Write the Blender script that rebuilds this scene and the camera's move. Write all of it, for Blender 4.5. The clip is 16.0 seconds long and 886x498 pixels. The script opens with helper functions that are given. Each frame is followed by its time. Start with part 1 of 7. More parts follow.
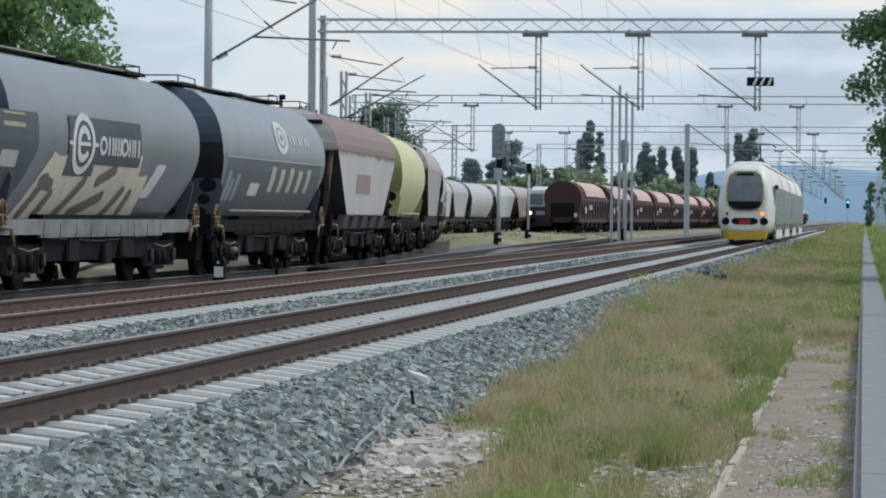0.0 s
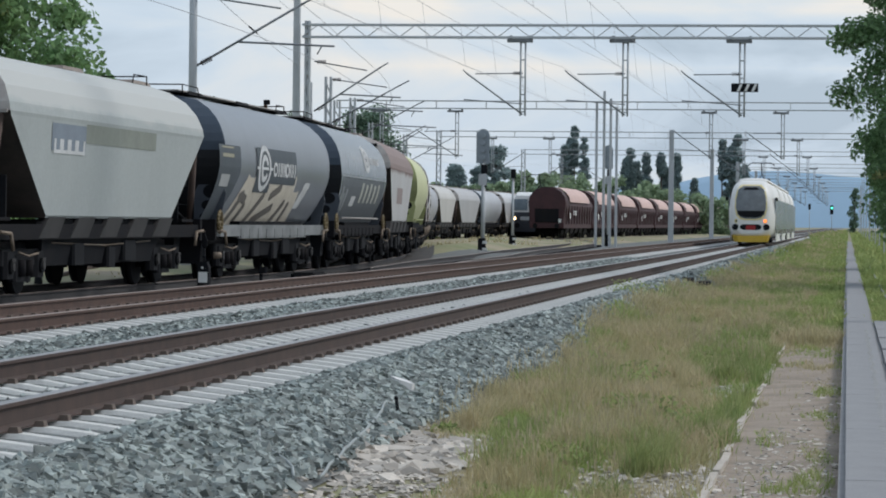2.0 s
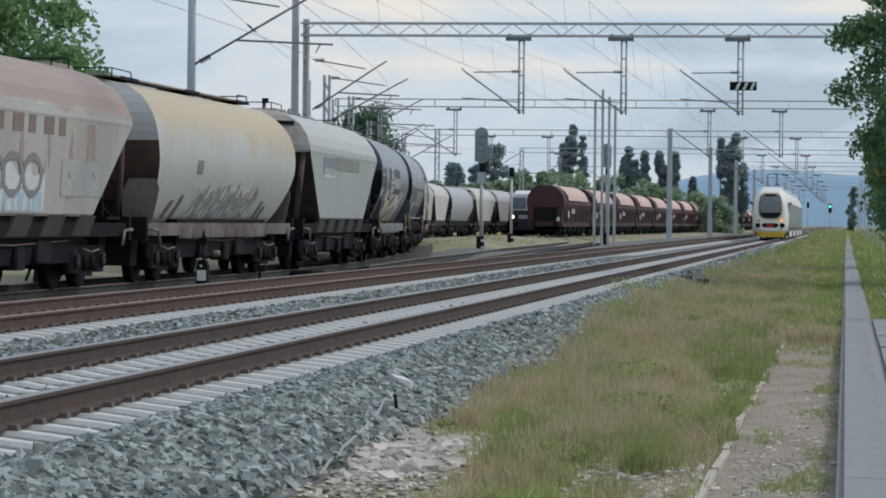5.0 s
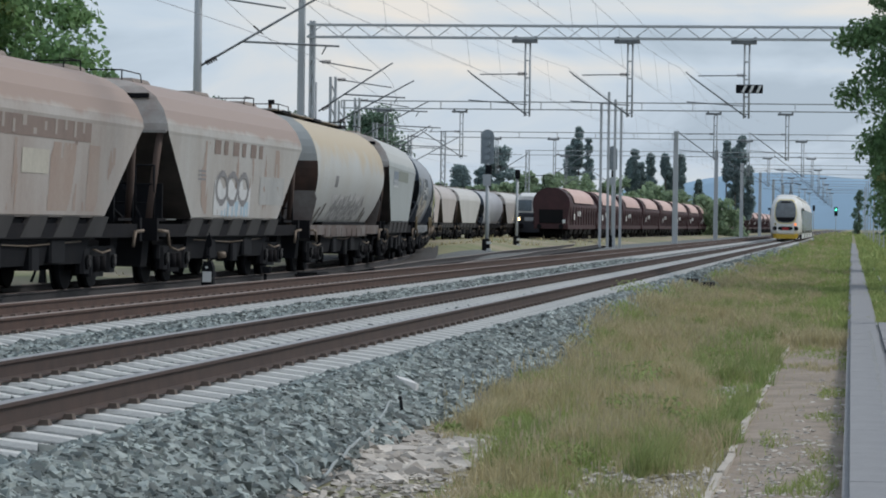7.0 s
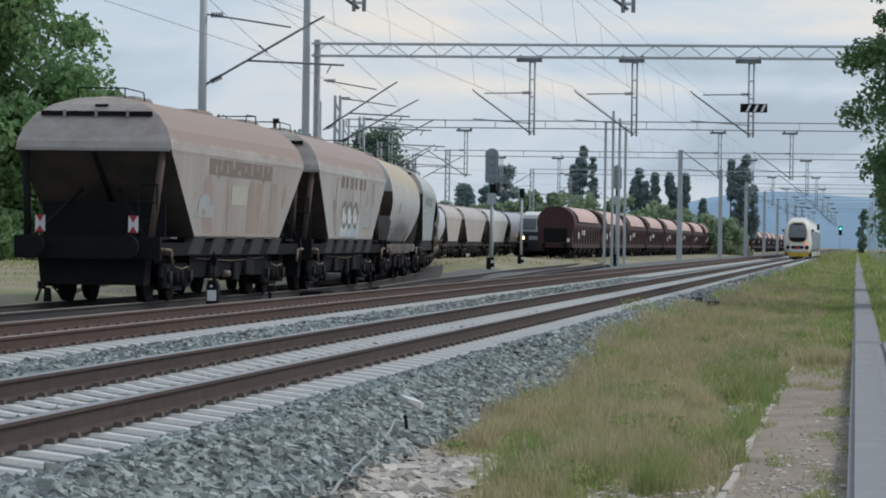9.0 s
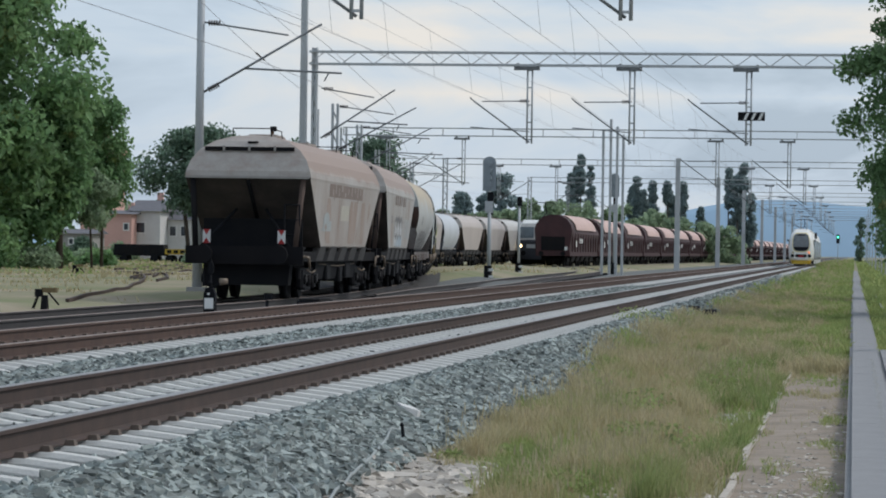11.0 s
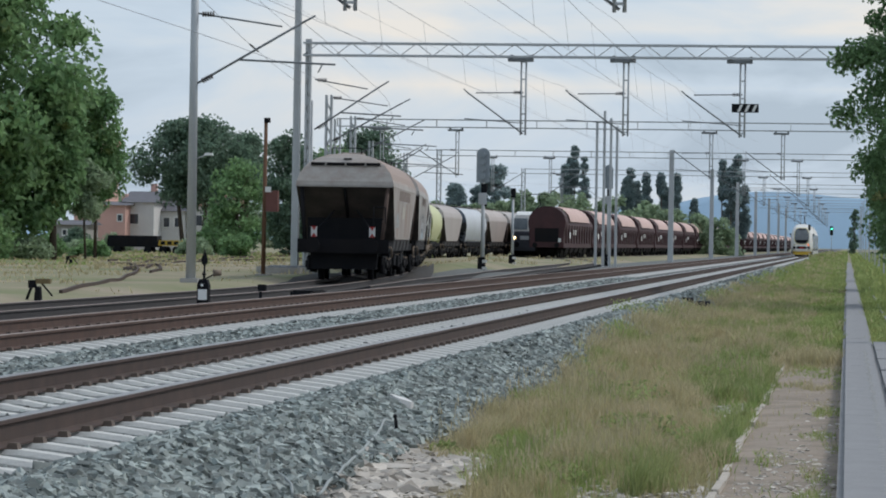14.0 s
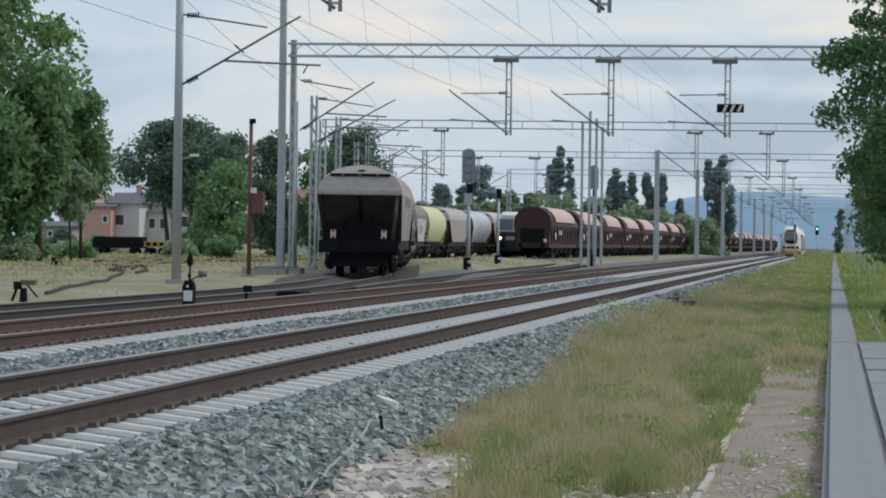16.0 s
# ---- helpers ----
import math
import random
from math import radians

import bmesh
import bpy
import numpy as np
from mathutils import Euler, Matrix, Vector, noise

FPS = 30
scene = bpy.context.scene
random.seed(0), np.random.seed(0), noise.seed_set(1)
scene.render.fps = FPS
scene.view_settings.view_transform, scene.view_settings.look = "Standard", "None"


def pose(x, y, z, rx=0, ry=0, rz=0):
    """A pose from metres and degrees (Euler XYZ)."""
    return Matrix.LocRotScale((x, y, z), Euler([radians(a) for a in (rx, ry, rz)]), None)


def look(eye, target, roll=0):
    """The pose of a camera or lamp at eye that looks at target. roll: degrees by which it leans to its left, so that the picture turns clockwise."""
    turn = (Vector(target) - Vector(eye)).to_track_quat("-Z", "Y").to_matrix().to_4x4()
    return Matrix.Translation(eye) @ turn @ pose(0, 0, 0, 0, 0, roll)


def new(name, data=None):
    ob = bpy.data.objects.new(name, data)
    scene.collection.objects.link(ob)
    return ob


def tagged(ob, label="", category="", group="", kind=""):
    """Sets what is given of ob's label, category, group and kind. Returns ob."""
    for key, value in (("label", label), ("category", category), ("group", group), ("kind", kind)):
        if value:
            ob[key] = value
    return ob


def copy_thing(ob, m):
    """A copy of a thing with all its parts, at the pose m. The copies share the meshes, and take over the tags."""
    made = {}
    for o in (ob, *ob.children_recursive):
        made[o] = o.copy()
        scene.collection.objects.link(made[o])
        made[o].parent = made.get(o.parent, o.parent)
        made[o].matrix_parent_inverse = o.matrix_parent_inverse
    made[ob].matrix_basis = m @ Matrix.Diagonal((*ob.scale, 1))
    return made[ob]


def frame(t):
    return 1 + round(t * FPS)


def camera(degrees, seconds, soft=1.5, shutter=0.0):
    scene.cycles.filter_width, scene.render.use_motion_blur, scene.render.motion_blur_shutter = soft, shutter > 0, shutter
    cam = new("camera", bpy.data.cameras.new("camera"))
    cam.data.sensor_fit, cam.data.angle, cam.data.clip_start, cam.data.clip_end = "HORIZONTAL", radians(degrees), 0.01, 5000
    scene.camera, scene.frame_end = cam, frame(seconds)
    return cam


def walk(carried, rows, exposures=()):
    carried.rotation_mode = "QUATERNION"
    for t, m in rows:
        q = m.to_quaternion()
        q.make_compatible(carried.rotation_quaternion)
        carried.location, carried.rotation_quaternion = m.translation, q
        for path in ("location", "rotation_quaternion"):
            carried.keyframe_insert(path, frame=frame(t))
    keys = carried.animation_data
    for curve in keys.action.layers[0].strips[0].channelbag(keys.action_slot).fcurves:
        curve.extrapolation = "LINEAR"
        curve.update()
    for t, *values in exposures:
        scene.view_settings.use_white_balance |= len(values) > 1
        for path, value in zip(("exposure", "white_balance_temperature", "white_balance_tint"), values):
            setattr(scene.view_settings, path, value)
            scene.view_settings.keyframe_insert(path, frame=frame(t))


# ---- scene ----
from collections import defaultdict
import itertools

# metres; z = 0 on the running surface of the two main tracks, +y along them, away from the camera
cam = camera(16.393, 16.0, soft=1.9)
CAMERA = (  # seconds, yaw to the left, pitch up, roll, x, y, z
    (0.0, 7.775, -0.599, 0.5137, -0.001, 0.004, 1.113),
    (0.5, 7.573, -0.617, 0.5231, -0.001, -0.013, 1.115),
    (1.0, 7.489, -0.623, 0.6272, -0.003, 0.010, 1.117),
    (1.5, 7.487, -0.609, 0.5602, -0.003, -0.003, 1.115),
    (2.0, 7.482, -0.497, 0.6166, -0.005, 0.009, 1.119),
    (2.5, 7.462, -0.389, 0.6198, -0.002, -0.019, 1.115),
    (3.0, 7.479, -0.303, 0.6596, -0.008, -0.011, 1.119),
    (3.5, 7.503, -0.417, 0.6279, -0.011, 0.014, 1.118),
    (4.0, 7.417, -0.499, 0.5964, -0.005, -0.007, 1.114),
    (6.5, 7.570, -0.540, 0.7156, -0.011, -0.004, 1.116),
    (7.0, 7.556, -0.489, 0.7879, -0.011, 0.013, 1.115),
    (7.5, 7.549, -0.386, 0.7341, -0.008, -0.008, 1.114),
    (8.0, 7.567, -0.257, 0.7305, -0.007, -0.013, 1.116),
    (8.5, 7.631, -0.144, 0.7403, -0.013, -0.002, 1.113),
    (9.0, 7.641, -0.142, 0.8319, -0.012, -0.030, 1.119),
    (11.5, 7.583, 0.029, 0.8657, -0.005, 0.002, 1.114),
    (12.0, 7.558, -0.105, 0.8635, -0.001, -0.029, 1.114),
    (12.5, 7.544, -0.177, 0.9184, -0.008, 0.008, 1.114),
    (13.0, 7.504, -0.138, 1.0403, -0.008, -0.025, 1.115),
    (13.5, 7.496, -0.144, 0.9207, -0.008, 0.008, 1.114),
    (14.0, 7.481, -0.145, 0.9218, -0.003, -0.016, 1.116),
    (14.5, 7.402, -0.115, 0.9212, 0.004, -0.019, 1.117),
    (15.0, 7.337, 0.023, 0.8772, -0.000, 0.002, 1.113),
    (15.5, 7.313, 0.067, 0.9080, -0.000, -0.016, 1.116),
    (16.0, 7.216, -0.131, 0.8038, 0.002, -0.012, 1.117),
)


def camera_pose(yaw, pitch, roll, x, y, z):
    return Matrix.Translation((x, y, z)) @ pose(0, 0, 0, 0, 0, yaw) @ pose(0, 0, 0, 90 + pitch, 0, 0) @ pose(0, 0, 0, 0, 0, roll)


EXPOSURE = ((0, 0.26, 6420, 10), (3.5, 0.17, 6420, 10), (9, 0.11, 6420, 10), (13, 0.16, 6420, 10), (14.5, 0.12, 6420, 10), (15.5, 0.03, 6420, 10), (16, 0.13, 6420, 10))
walk(cam, [(t, camera_pose(*r)) for t, *r in CAMERA], EXPOSURE)

# ---- light ----
SUN_ELEVATION, SUN_TURN = 46, 62
world = bpy.data.worlds.new("overcast_sky")
scene.world = world
world.use_nodes = True


def wire(tree, kind, **sets):
    node = tree.nodes.new(kind)
    for key, value in sets.items():
        if key == "operation":
            node.operation = value
        elif key == "clamp":
            node.clamp = value
        else:
            node.inputs[key].default_value = value
    return node


def build_sky():
    tr = world.node_tree
    tr.nodes.clear()
    out = wire(tr, "ShaderNodeOutputWorld")
    bg = wire(tr, "ShaderNodeBackground")
    sky = wire(tr, "ShaderNodeTexSky")
    sky.sky_type, sky.sun_disc = "NISHITA", False
    sky.sun_elevation, sky.sun_rotation = radians(SUN_ELEVATION), radians(SUN_TURN)
    sky.air_density, sky.dust_density = 1.2, 2.0
    dim = wire(tr, "ShaderNodeVectorMath", operation="SCALE", Scale=0.10)
    tr.links.new(sky.outputs[0], dim.inputs[0])
    co = wire(tr, "ShaderNodeTexCoord")
    # cloud banks lie flat: stretched sideways
    mp = wire(tr, "ShaderNodeMapping")
    mp.inputs["Scale"].default_value = (7.0, 7.0, 26.0)
    mp.inputs["Location"].default_value = (3.1, 0.4, 1.7)
    tr.links.new(co.outputs["Generated"], mp.inputs[0])
    n1 = wire(tr, "ShaderNodeTexNoise", Scale=1.0, Detail=6.0, Roughness=0.58, Distortion=0.7)
    tr.links.new(mp.outputs[0], n1.inputs["Vector"])
    grey = wire(tr, "ShaderNodeValToRGB")
    e = grey.color_ramp.elements
    e[0].position, e[0].color = 0.36, (0.41, 0.50, 0.60, 1)
    e[1].position, e[1].color = 0.72, (0.79, 0.755, 0.71, 1)
    k = e.new(0.48)
    k.color = (0.53, 0.625, 0.73, 1)
    k = e.new(0.54)
    k.color = (0.60, 0.67, 0.74, 1)
    # bright breaks in two low streaks, grey above them, fading out towards the north-west
    sep = wire(tr, "ShaderNodeSeparateXYZ")
    tr.links.new(co.outputs["Generated"], sep.inputs[0])
    low = wire(tr, "ShaderNodeMapRange", clamp=True)
    low.inputs[1].default_value, low.inputs[2].default_value = 0.02, 0.10
    tr.links.new(sep.outputs[2], low.inputs[0])
    streak = wire(tr, "ShaderNodeValToRGB")
    s = streak.color_ramp.elements
    s[0].position, s[0].color = 0.0, (0.46, 0.46, 0.46, 1)
    s[1].position, s[1].color = 1.0, (0.5, 0.5, 0.5, 1)
    for at, v in ((0.32, 0.5), (0.385, 0.66), (0.45, 0.47), (0.54, 0.5), (0.62, 0.78), (0.72, 0.68), (0.80, 0.36), (0.92, 0.34)):
        k = s.new(at)
        k.color = (v, v, v, 1)
    tr.links.new(low.outputs[0], streak.inputs[0])
    shift = wire(tr, "ShaderNodeMath", operation="SUBTRACT")
    shift.inputs[1].default_value = 0.5
    tr.links.new(streak.outputs[0], shift.inputs[0])
    side = wire(tr, "ShaderNodeMapRange", clamp=True)
    side.inputs[1].default_value, side.inputs[2].default_value = -0.21, -0.14
    side.inputs[4].default_value = 0.8
    tr.links.new(sep.outputs[0], side.inputs[0])
    share = wire(tr, "ShaderNodeMath", operation="MULTIPLY")
    tr.links.new(shift.outputs[0], share.inputs[0])
    tr.links.new(side.outputs[0], share.inputs[1])
    total = wire(tr, "ShaderNodeMath", operation="ADD")
    tr.links.new(n1.outputs[0], total.inputs[0])
    tr.links.new(share.outputs[0], total.inputs[1])
    west = wire(tr, "ShaderNodeMapRange", clamp=True)
    west.inputs[1].default_value, west.inputs[2].default_value = -0.28, -0.13
    west.inputs[3].default_value, west.inputs[4].default_value = -0.15, 0.0
    tr.links.new(sep.outputs[0], west.inputs[0])
    cover = wire(tr, "ShaderNodeMath", operation="ADD")
    tr.links.new(total.outputs[0], cover.inputs[0])
    tr.links.new(west.outputs[0], cover.inputs[1])
    tr.links.new(cover.outputs[0], grey.inputs[0])
    mix = wire(tr, "ShaderNodeMixRGB")
    mix.inputs[0].default_value = 0.88
    tr.links.new(dim.outputs[0], mix.inputs[1])
    tr.links.new(grey.outputs[0], mix.inputs[2])
    tr.links.new(mix.outputs[0], bg.inputs[0])
    bg.inputs[1].default_value = 1.0
    tr.links.new(bg.outputs[0], out.inputs[0])


build_sky()
sun = new("sun", bpy.data.lights.new("sun", "SUN"))
sun.data.energy, sun.data.angle, sun.data.color = 1.35, radians(16), (1.0, 0.96, 0.91)
_a, _e = radians(SUN_TURN), radians(SUN_ELEVATION)
sun.matrix_world = look((math.sin(_a) * math.cos(_e) * 50, math.cos(_a) * math.cos(_e) * 50, math.sin(_e) * 50), (0, 0, 0))


# ---- materials ----
def mat(name, color, rough=0.8, metal=0.0, second=None, scale=3.0, amount=0.5, fine=40.0, bump=0.0, bump_scale=None,
        streak=1.0, spec=0.4, spots=None, spot_at=0.62, spot_scale=None, rand=0.0, lo=0.35, hi=0.65, space="Object"):
    """Painted or raw surface: base colour, broad stains of a second colour, fine grain, optional sharp spots and relief."""
    m = bpy.data.materials.new(name)
    m.use_nodes = True
    tr = m.node_tree
    b = tr.nodes["Principled BSDF"]
    b.inputs["Roughness"].default_value, b.inputs["Metallic"].default_value = rough, metal
    b.inputs["Specular IOR Level"].default_value = spec
    co = wire(tr, "ShaderNodeTexCoord")
    mp = wire(tr, "ShaderNodeMapping")
    mp.inputs["Scale"].default_value = (1, 1, 1 / streak)
    tr.links.new(co.outputs[space], mp.inputs[0])
    second = second or tuple(c * 0.6 for c in color)
    n = wire(tr, "ShaderNodeTexNoise", Scale=scale, Detail=5.0, Roughness=0.6)
    tr.links.new(mp.outputs[0], n.inputs["Vector"])
    ramp = wire(tr, "ShaderNodeMapRange", clamp=True)
    ramp.inputs[1].default_value, ramp.inputs[2].default_value = lo, hi
    ramp.inputs[4].default_value = amount
    tr.links.new(n.outputs[0], ramp.inputs[0])
    mix = wire(tr, "ShaderNodeMixRGB")
    mix.inputs[1].default_value, mix.inputs[2].default_value = (*color, 1), (*second, 1)
    tr.links.new(ramp.outputs[0], mix.inputs[0])
    last = mix.outputs[0]
    if spots:
        n3 = wire(tr, "ShaderNodeTexNoise", Scale=spot_scale or scale * 2.3, Detail=7.0, Roughness=0.7)
        tr.links.new(mp.outputs[0], n3.inputs["Vector"])
        r3 = wire(tr, "ShaderNodeMapRange", clamp=True)
        r3.inputs[1].default_value, r3.inputs[2].default_value = spot_at, spot_at + 0.06
        tr.links.new(n3.outputs[0], r3.inputs[0])
        mx = wire(tr, "ShaderNodeMixRGB")
        mx.inputs[2].default_value = (*spots, 1)
        tr.links.new(r3.outputs[0], mx.inputs[0])
        tr.links.new(last, mx.inputs[1])
        last = mx.outputs[0]
    n2 = wire(tr, "ShaderNodeTexNoise", Scale=fine, Detail=3.0, Roughness=0.6)
    tr.links.new(co.outputs[space], n2.inputs["Vector"])
    hsv = wire(tr, "ShaderNodeHueSaturation")
    mr = wire(tr, "ShaderNodeMapRange")
    mr.inputs[3].default_value, mr.inputs[4].default_value = 0.86, 1.14
    tr.links.new(n2.outputs[0], mr.inputs[0])
    value = mr.outputs[0]
    if rand:
        geo = wire(tr, "ShaderNodeNewGeometry")
        rr = wire(tr, "ShaderNodeMapRange")
        rr.inputs[3].default_value, rr.inputs[4].default_value = 1 - rand, 1 + rand
        tr.links.new(geo.outputs["Random Per Island"], rr.inputs[0])
        mul = wire(tr, "ShaderNodeMath", operation="MULTIPLY")
        tr.links.new(mr.outputs[0], mul.inputs[0])
        tr.links.new(rr.outputs[0], mul.inputs[1])
        value = mul.outputs[0]
    tr.links.new(value, hsv.inputs["Value"])
    tr.links.new(last, hsv.inputs["Color"])
    tr.links.new(hsv.outputs[0], b.inputs["Base Color"])
    if bump:
        bp = wire(tr, "ShaderNodeBump", Strength=bump, Distance=0.03)
        nb = wire(tr, "ShaderNodeTexNoise", Scale=bump_scale or fine, Detail=4.0, Roughness=0.6)
        tr.links.new(co.outputs[space], nb.inputs["Vector"])
        tr.links.new(nb.outputs[0], bp.inputs["Height"])
        tr.links.new(bp.outputs[0], b.inputs["Normal"])
    return m


def let_through(m, share=0.35):
    """Thin leaves: part of the light comes through from behind."""
    tr = m.node_tree
    b = tr.nodes["Principled BSDF"]
    out = tr.nodes["Material Output"]
    t = wire(tr, "ShaderNodeBsdfTranslucent")
    tr.links.new(b.inputs["Base Color"].links[0].from_socket, t.inputs["Color"])
    mx = wire(tr, "ShaderNodeMixShader")
    mx.inputs[0].default_value = share
    tr.links.new(b.outputs[0], mx.inputs[1])
    tr.links.new(t.outputs[0], mx.inputs[2])
    tr.links.new(mx.outputs[0], out.inputs["Surface"])
    return m


def glow(name, color, strength):
    m = bpy.data.materials.new(name)
    m.use_nodes = True
    b = m.node_tree.nodes["Principled BSDF"]
    b.inputs["Base Color"].default_value = (*color, 1)
    b.inputs["Emission Color"].default_value = (*color, 1)
    b.inputs["Emission Strength"].default_value = strength
    return m


M = {}


def materials():
    M["ground"] = mat("dry_ground", (0.30, 0.26, 0.17), 0.95, second=(0.10, 0.13, 0.045), scale=0.22, amount=0.9, fine=6, bump=0.5, bump_scale=9)
    M["yard"] = mat("dry_yard_grass", (0.32, 0.265, 0.195), 0.95, second=(0.17, 0.19, 0.085), scale=0.10, amount=1.0, fine=3, bump=0.4, bump_scale=6)
    M["ballast_bed"] = mat("ballast_bed", (0.17, 0.18, 0.176), 0.95, second=(0.10, 0.107, 0.107), scale=14, amount=0.9, fine=30, bump=1.0, bump_scale=18)
    M["stone"] = mat("crushed_stone", (0.285, 0.315, 0.30), 0.85, second=(0.155, 0.18, 0.178), scale=5, amount=0.9, fine=60, rand=0.6, spots=(0.52, 0.54, 0.53), spot_at=0.68)
    M["rubble"] = mat("pale_rubble", (0.50, 0.46, 0.415), 0.9, second=(0.38, 0.34, 0.295), scale=5, amount=0.8, fine=50, rand=0.35)
    M["sleeper"] = mat("sleeper_concrete", (0.60, 0.60, 0.58), 0.85, second=(0.49, 0.49, 0.475), scale=5, amount=0.7, fine=50, bump=0.2)
    M["rail_side"] = mat("rusty_rail", (0.078, 0.051, 0.042), 0.75, second=(0.05, 0.036, 0.032), scale=4, amount=0.8, fine=40, metal=0.1)
    M["rail_head"] = mat("worn_rail_head", (0.30, 0.29, 0.29), 0.35, metal=0.7, second=(0.22, 0.2, 0.19), scale=3, fine=30)
    M["rail_dull"] = mat("dull_rail_head", (0.24, 0.185, 0.16), 0.55, metal=0.1, second=(0.17, 0.13, 0.11), scale=3, fine=30)
    M["old_rail"] = mat("dark_oily_rail", (0.055, 0.05, 0.05), 0.7, second=(0.03, 0.028, 0.03), scale=3, fine=30)
    M["clip"] = mat("rusty_clip", (0.12, 0.09, 0.072), 0.75, second=(0.07, 0.055, 0.048), scale=8)
    M["steel"] = mat("galvanised_steel", (0.46, 0.48, 0.50), 0.5, metal=0.2, second=(0.36, 0.38, 0.40), scale=2.5, fine=30, streak=4)
    M["steel_dark"] = mat("weathered_steel", (0.22, 0.24, 0.26), 0.6, metal=0.3, second=(0.11, 0.11, 0.11), scale=3, fine=30)
    M["wire"] = mat("bare_wire", (0.30, 0.31, 0.34), 0.6, metal=0.2)
    M["insulator"] = mat("brown_insulator", (0.06, 0.05, 0.05), 0.4)
    M["concrete"] = mat("old_concrete", (0.36, 0.355, 0.34), 0.9, second=(0.25, 0.245, 0.23), scale=3, fine=30, bump=0.3)
    M["trough"] = mat("trough_lid_concrete", (0.265, 0.265, 0.272), 0.85, second=(0.20, 0.20, 0.207), scale=2.2, fine=40, bump=0.25)
    M["gravel_path"] = mat("sandy_path", (0.34, 0.28, 0.228), 0.95, second=(0.235, 0.195, 0.155), scale=2.2, amount=1.0, fine=25, bump=0.6, bump_scale=25, spots=(0.15, 0.15, 0.075), spot_at=0.63, spot_scale=1.4)
    M["black"] = mat("sooty_black", (0.009, 0.010, 0.013), 0.85, second=(0.018, 0.017, 0.018), scale=2, fine=20, spec=0.15)
    M["under"] = mat("grimy_underframe", (0.011, 0.011, 0.0135), 0.85, second=(0.018, 0.0155, 0.015), scale=1.6, fine=15, spec=0.12)
    M["grease"] = mat("grey_bogie_iron", (0.012, 0.0125, 0.015), 0.75, second=(0.008, 0.008, 0.0095), scale=3, fine=20, spec=0.15)
    M["white"] = mat("white_paint", (0.75, 0.75, 0.74), 0.5, second=(0.6, 0.6, 0.58), scale=3)
    M["red"] = mat("red_paint", (0.35, 0.02, 0.02), 0.5)
    M["yellow"] = mat("yellow_paint", (0.55, 0.36, 0.03), 0.45, second=(0.42, 0.27, 0.04), scale=3)
    M["brass"] = mat("yellow_handwheel", (0.17, 0.125, 0.055), 0.6, second=(0.10, 0.075, 0.045), scale=5)
    M["bark"] = mat("bark", (0.09, 0.07, 0.055), 0.95, second=(0.05, 0.04, 0.033), scale=6, fine=30, bump=0.6)
    M["brick_wall"] = mat("pink_render", (0.62, 0.38, 0.33), 0.9, second=(0.54, 0.33, 0.29), scale=0.8, fine=8)
    M["render_white"] = mat("pale_render", (0.64, 0.63, 0.62), 0.9, second=(0.54, 0.53, 0.53), scale=0.8, fine=8)
    M["roof_grey"] = mat("grey_roof", (0.16, 0.16, 0.18), 0.85, second=(0.11, 0.11, 0.12), scale=1.5, fine=10)
    M["roof_red"] = mat("red_tiles", (0.36, 0.2, 0.16), 0.85, second=(0.25, 0.13, 0.1), scale=1.5, fine=10)
    M["pane"] = mat("dark_window", (0.03, 0.035, 0.045), 0.12, spec=0.6)
    # distance haze is put into the hills' pale blue base colour
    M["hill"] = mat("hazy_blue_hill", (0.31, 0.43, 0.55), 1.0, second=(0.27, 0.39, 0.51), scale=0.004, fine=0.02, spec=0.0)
    M["lamp_warm"] = glow("warm_headlight", (1.0, 0.72, 0.38), 4.0)
    M["lamp_white"] = glow("white_headlight", (1.0, 0.92, 0.8), 2.5)
    M["lamp_red"] = glow("red_tail_light", (1.0, 0.22, 0.05), 1.5)
    M["lamp_green"] = glow("green_signal_light", (0.1, 1.0, 0.55), 3.0)


materials()


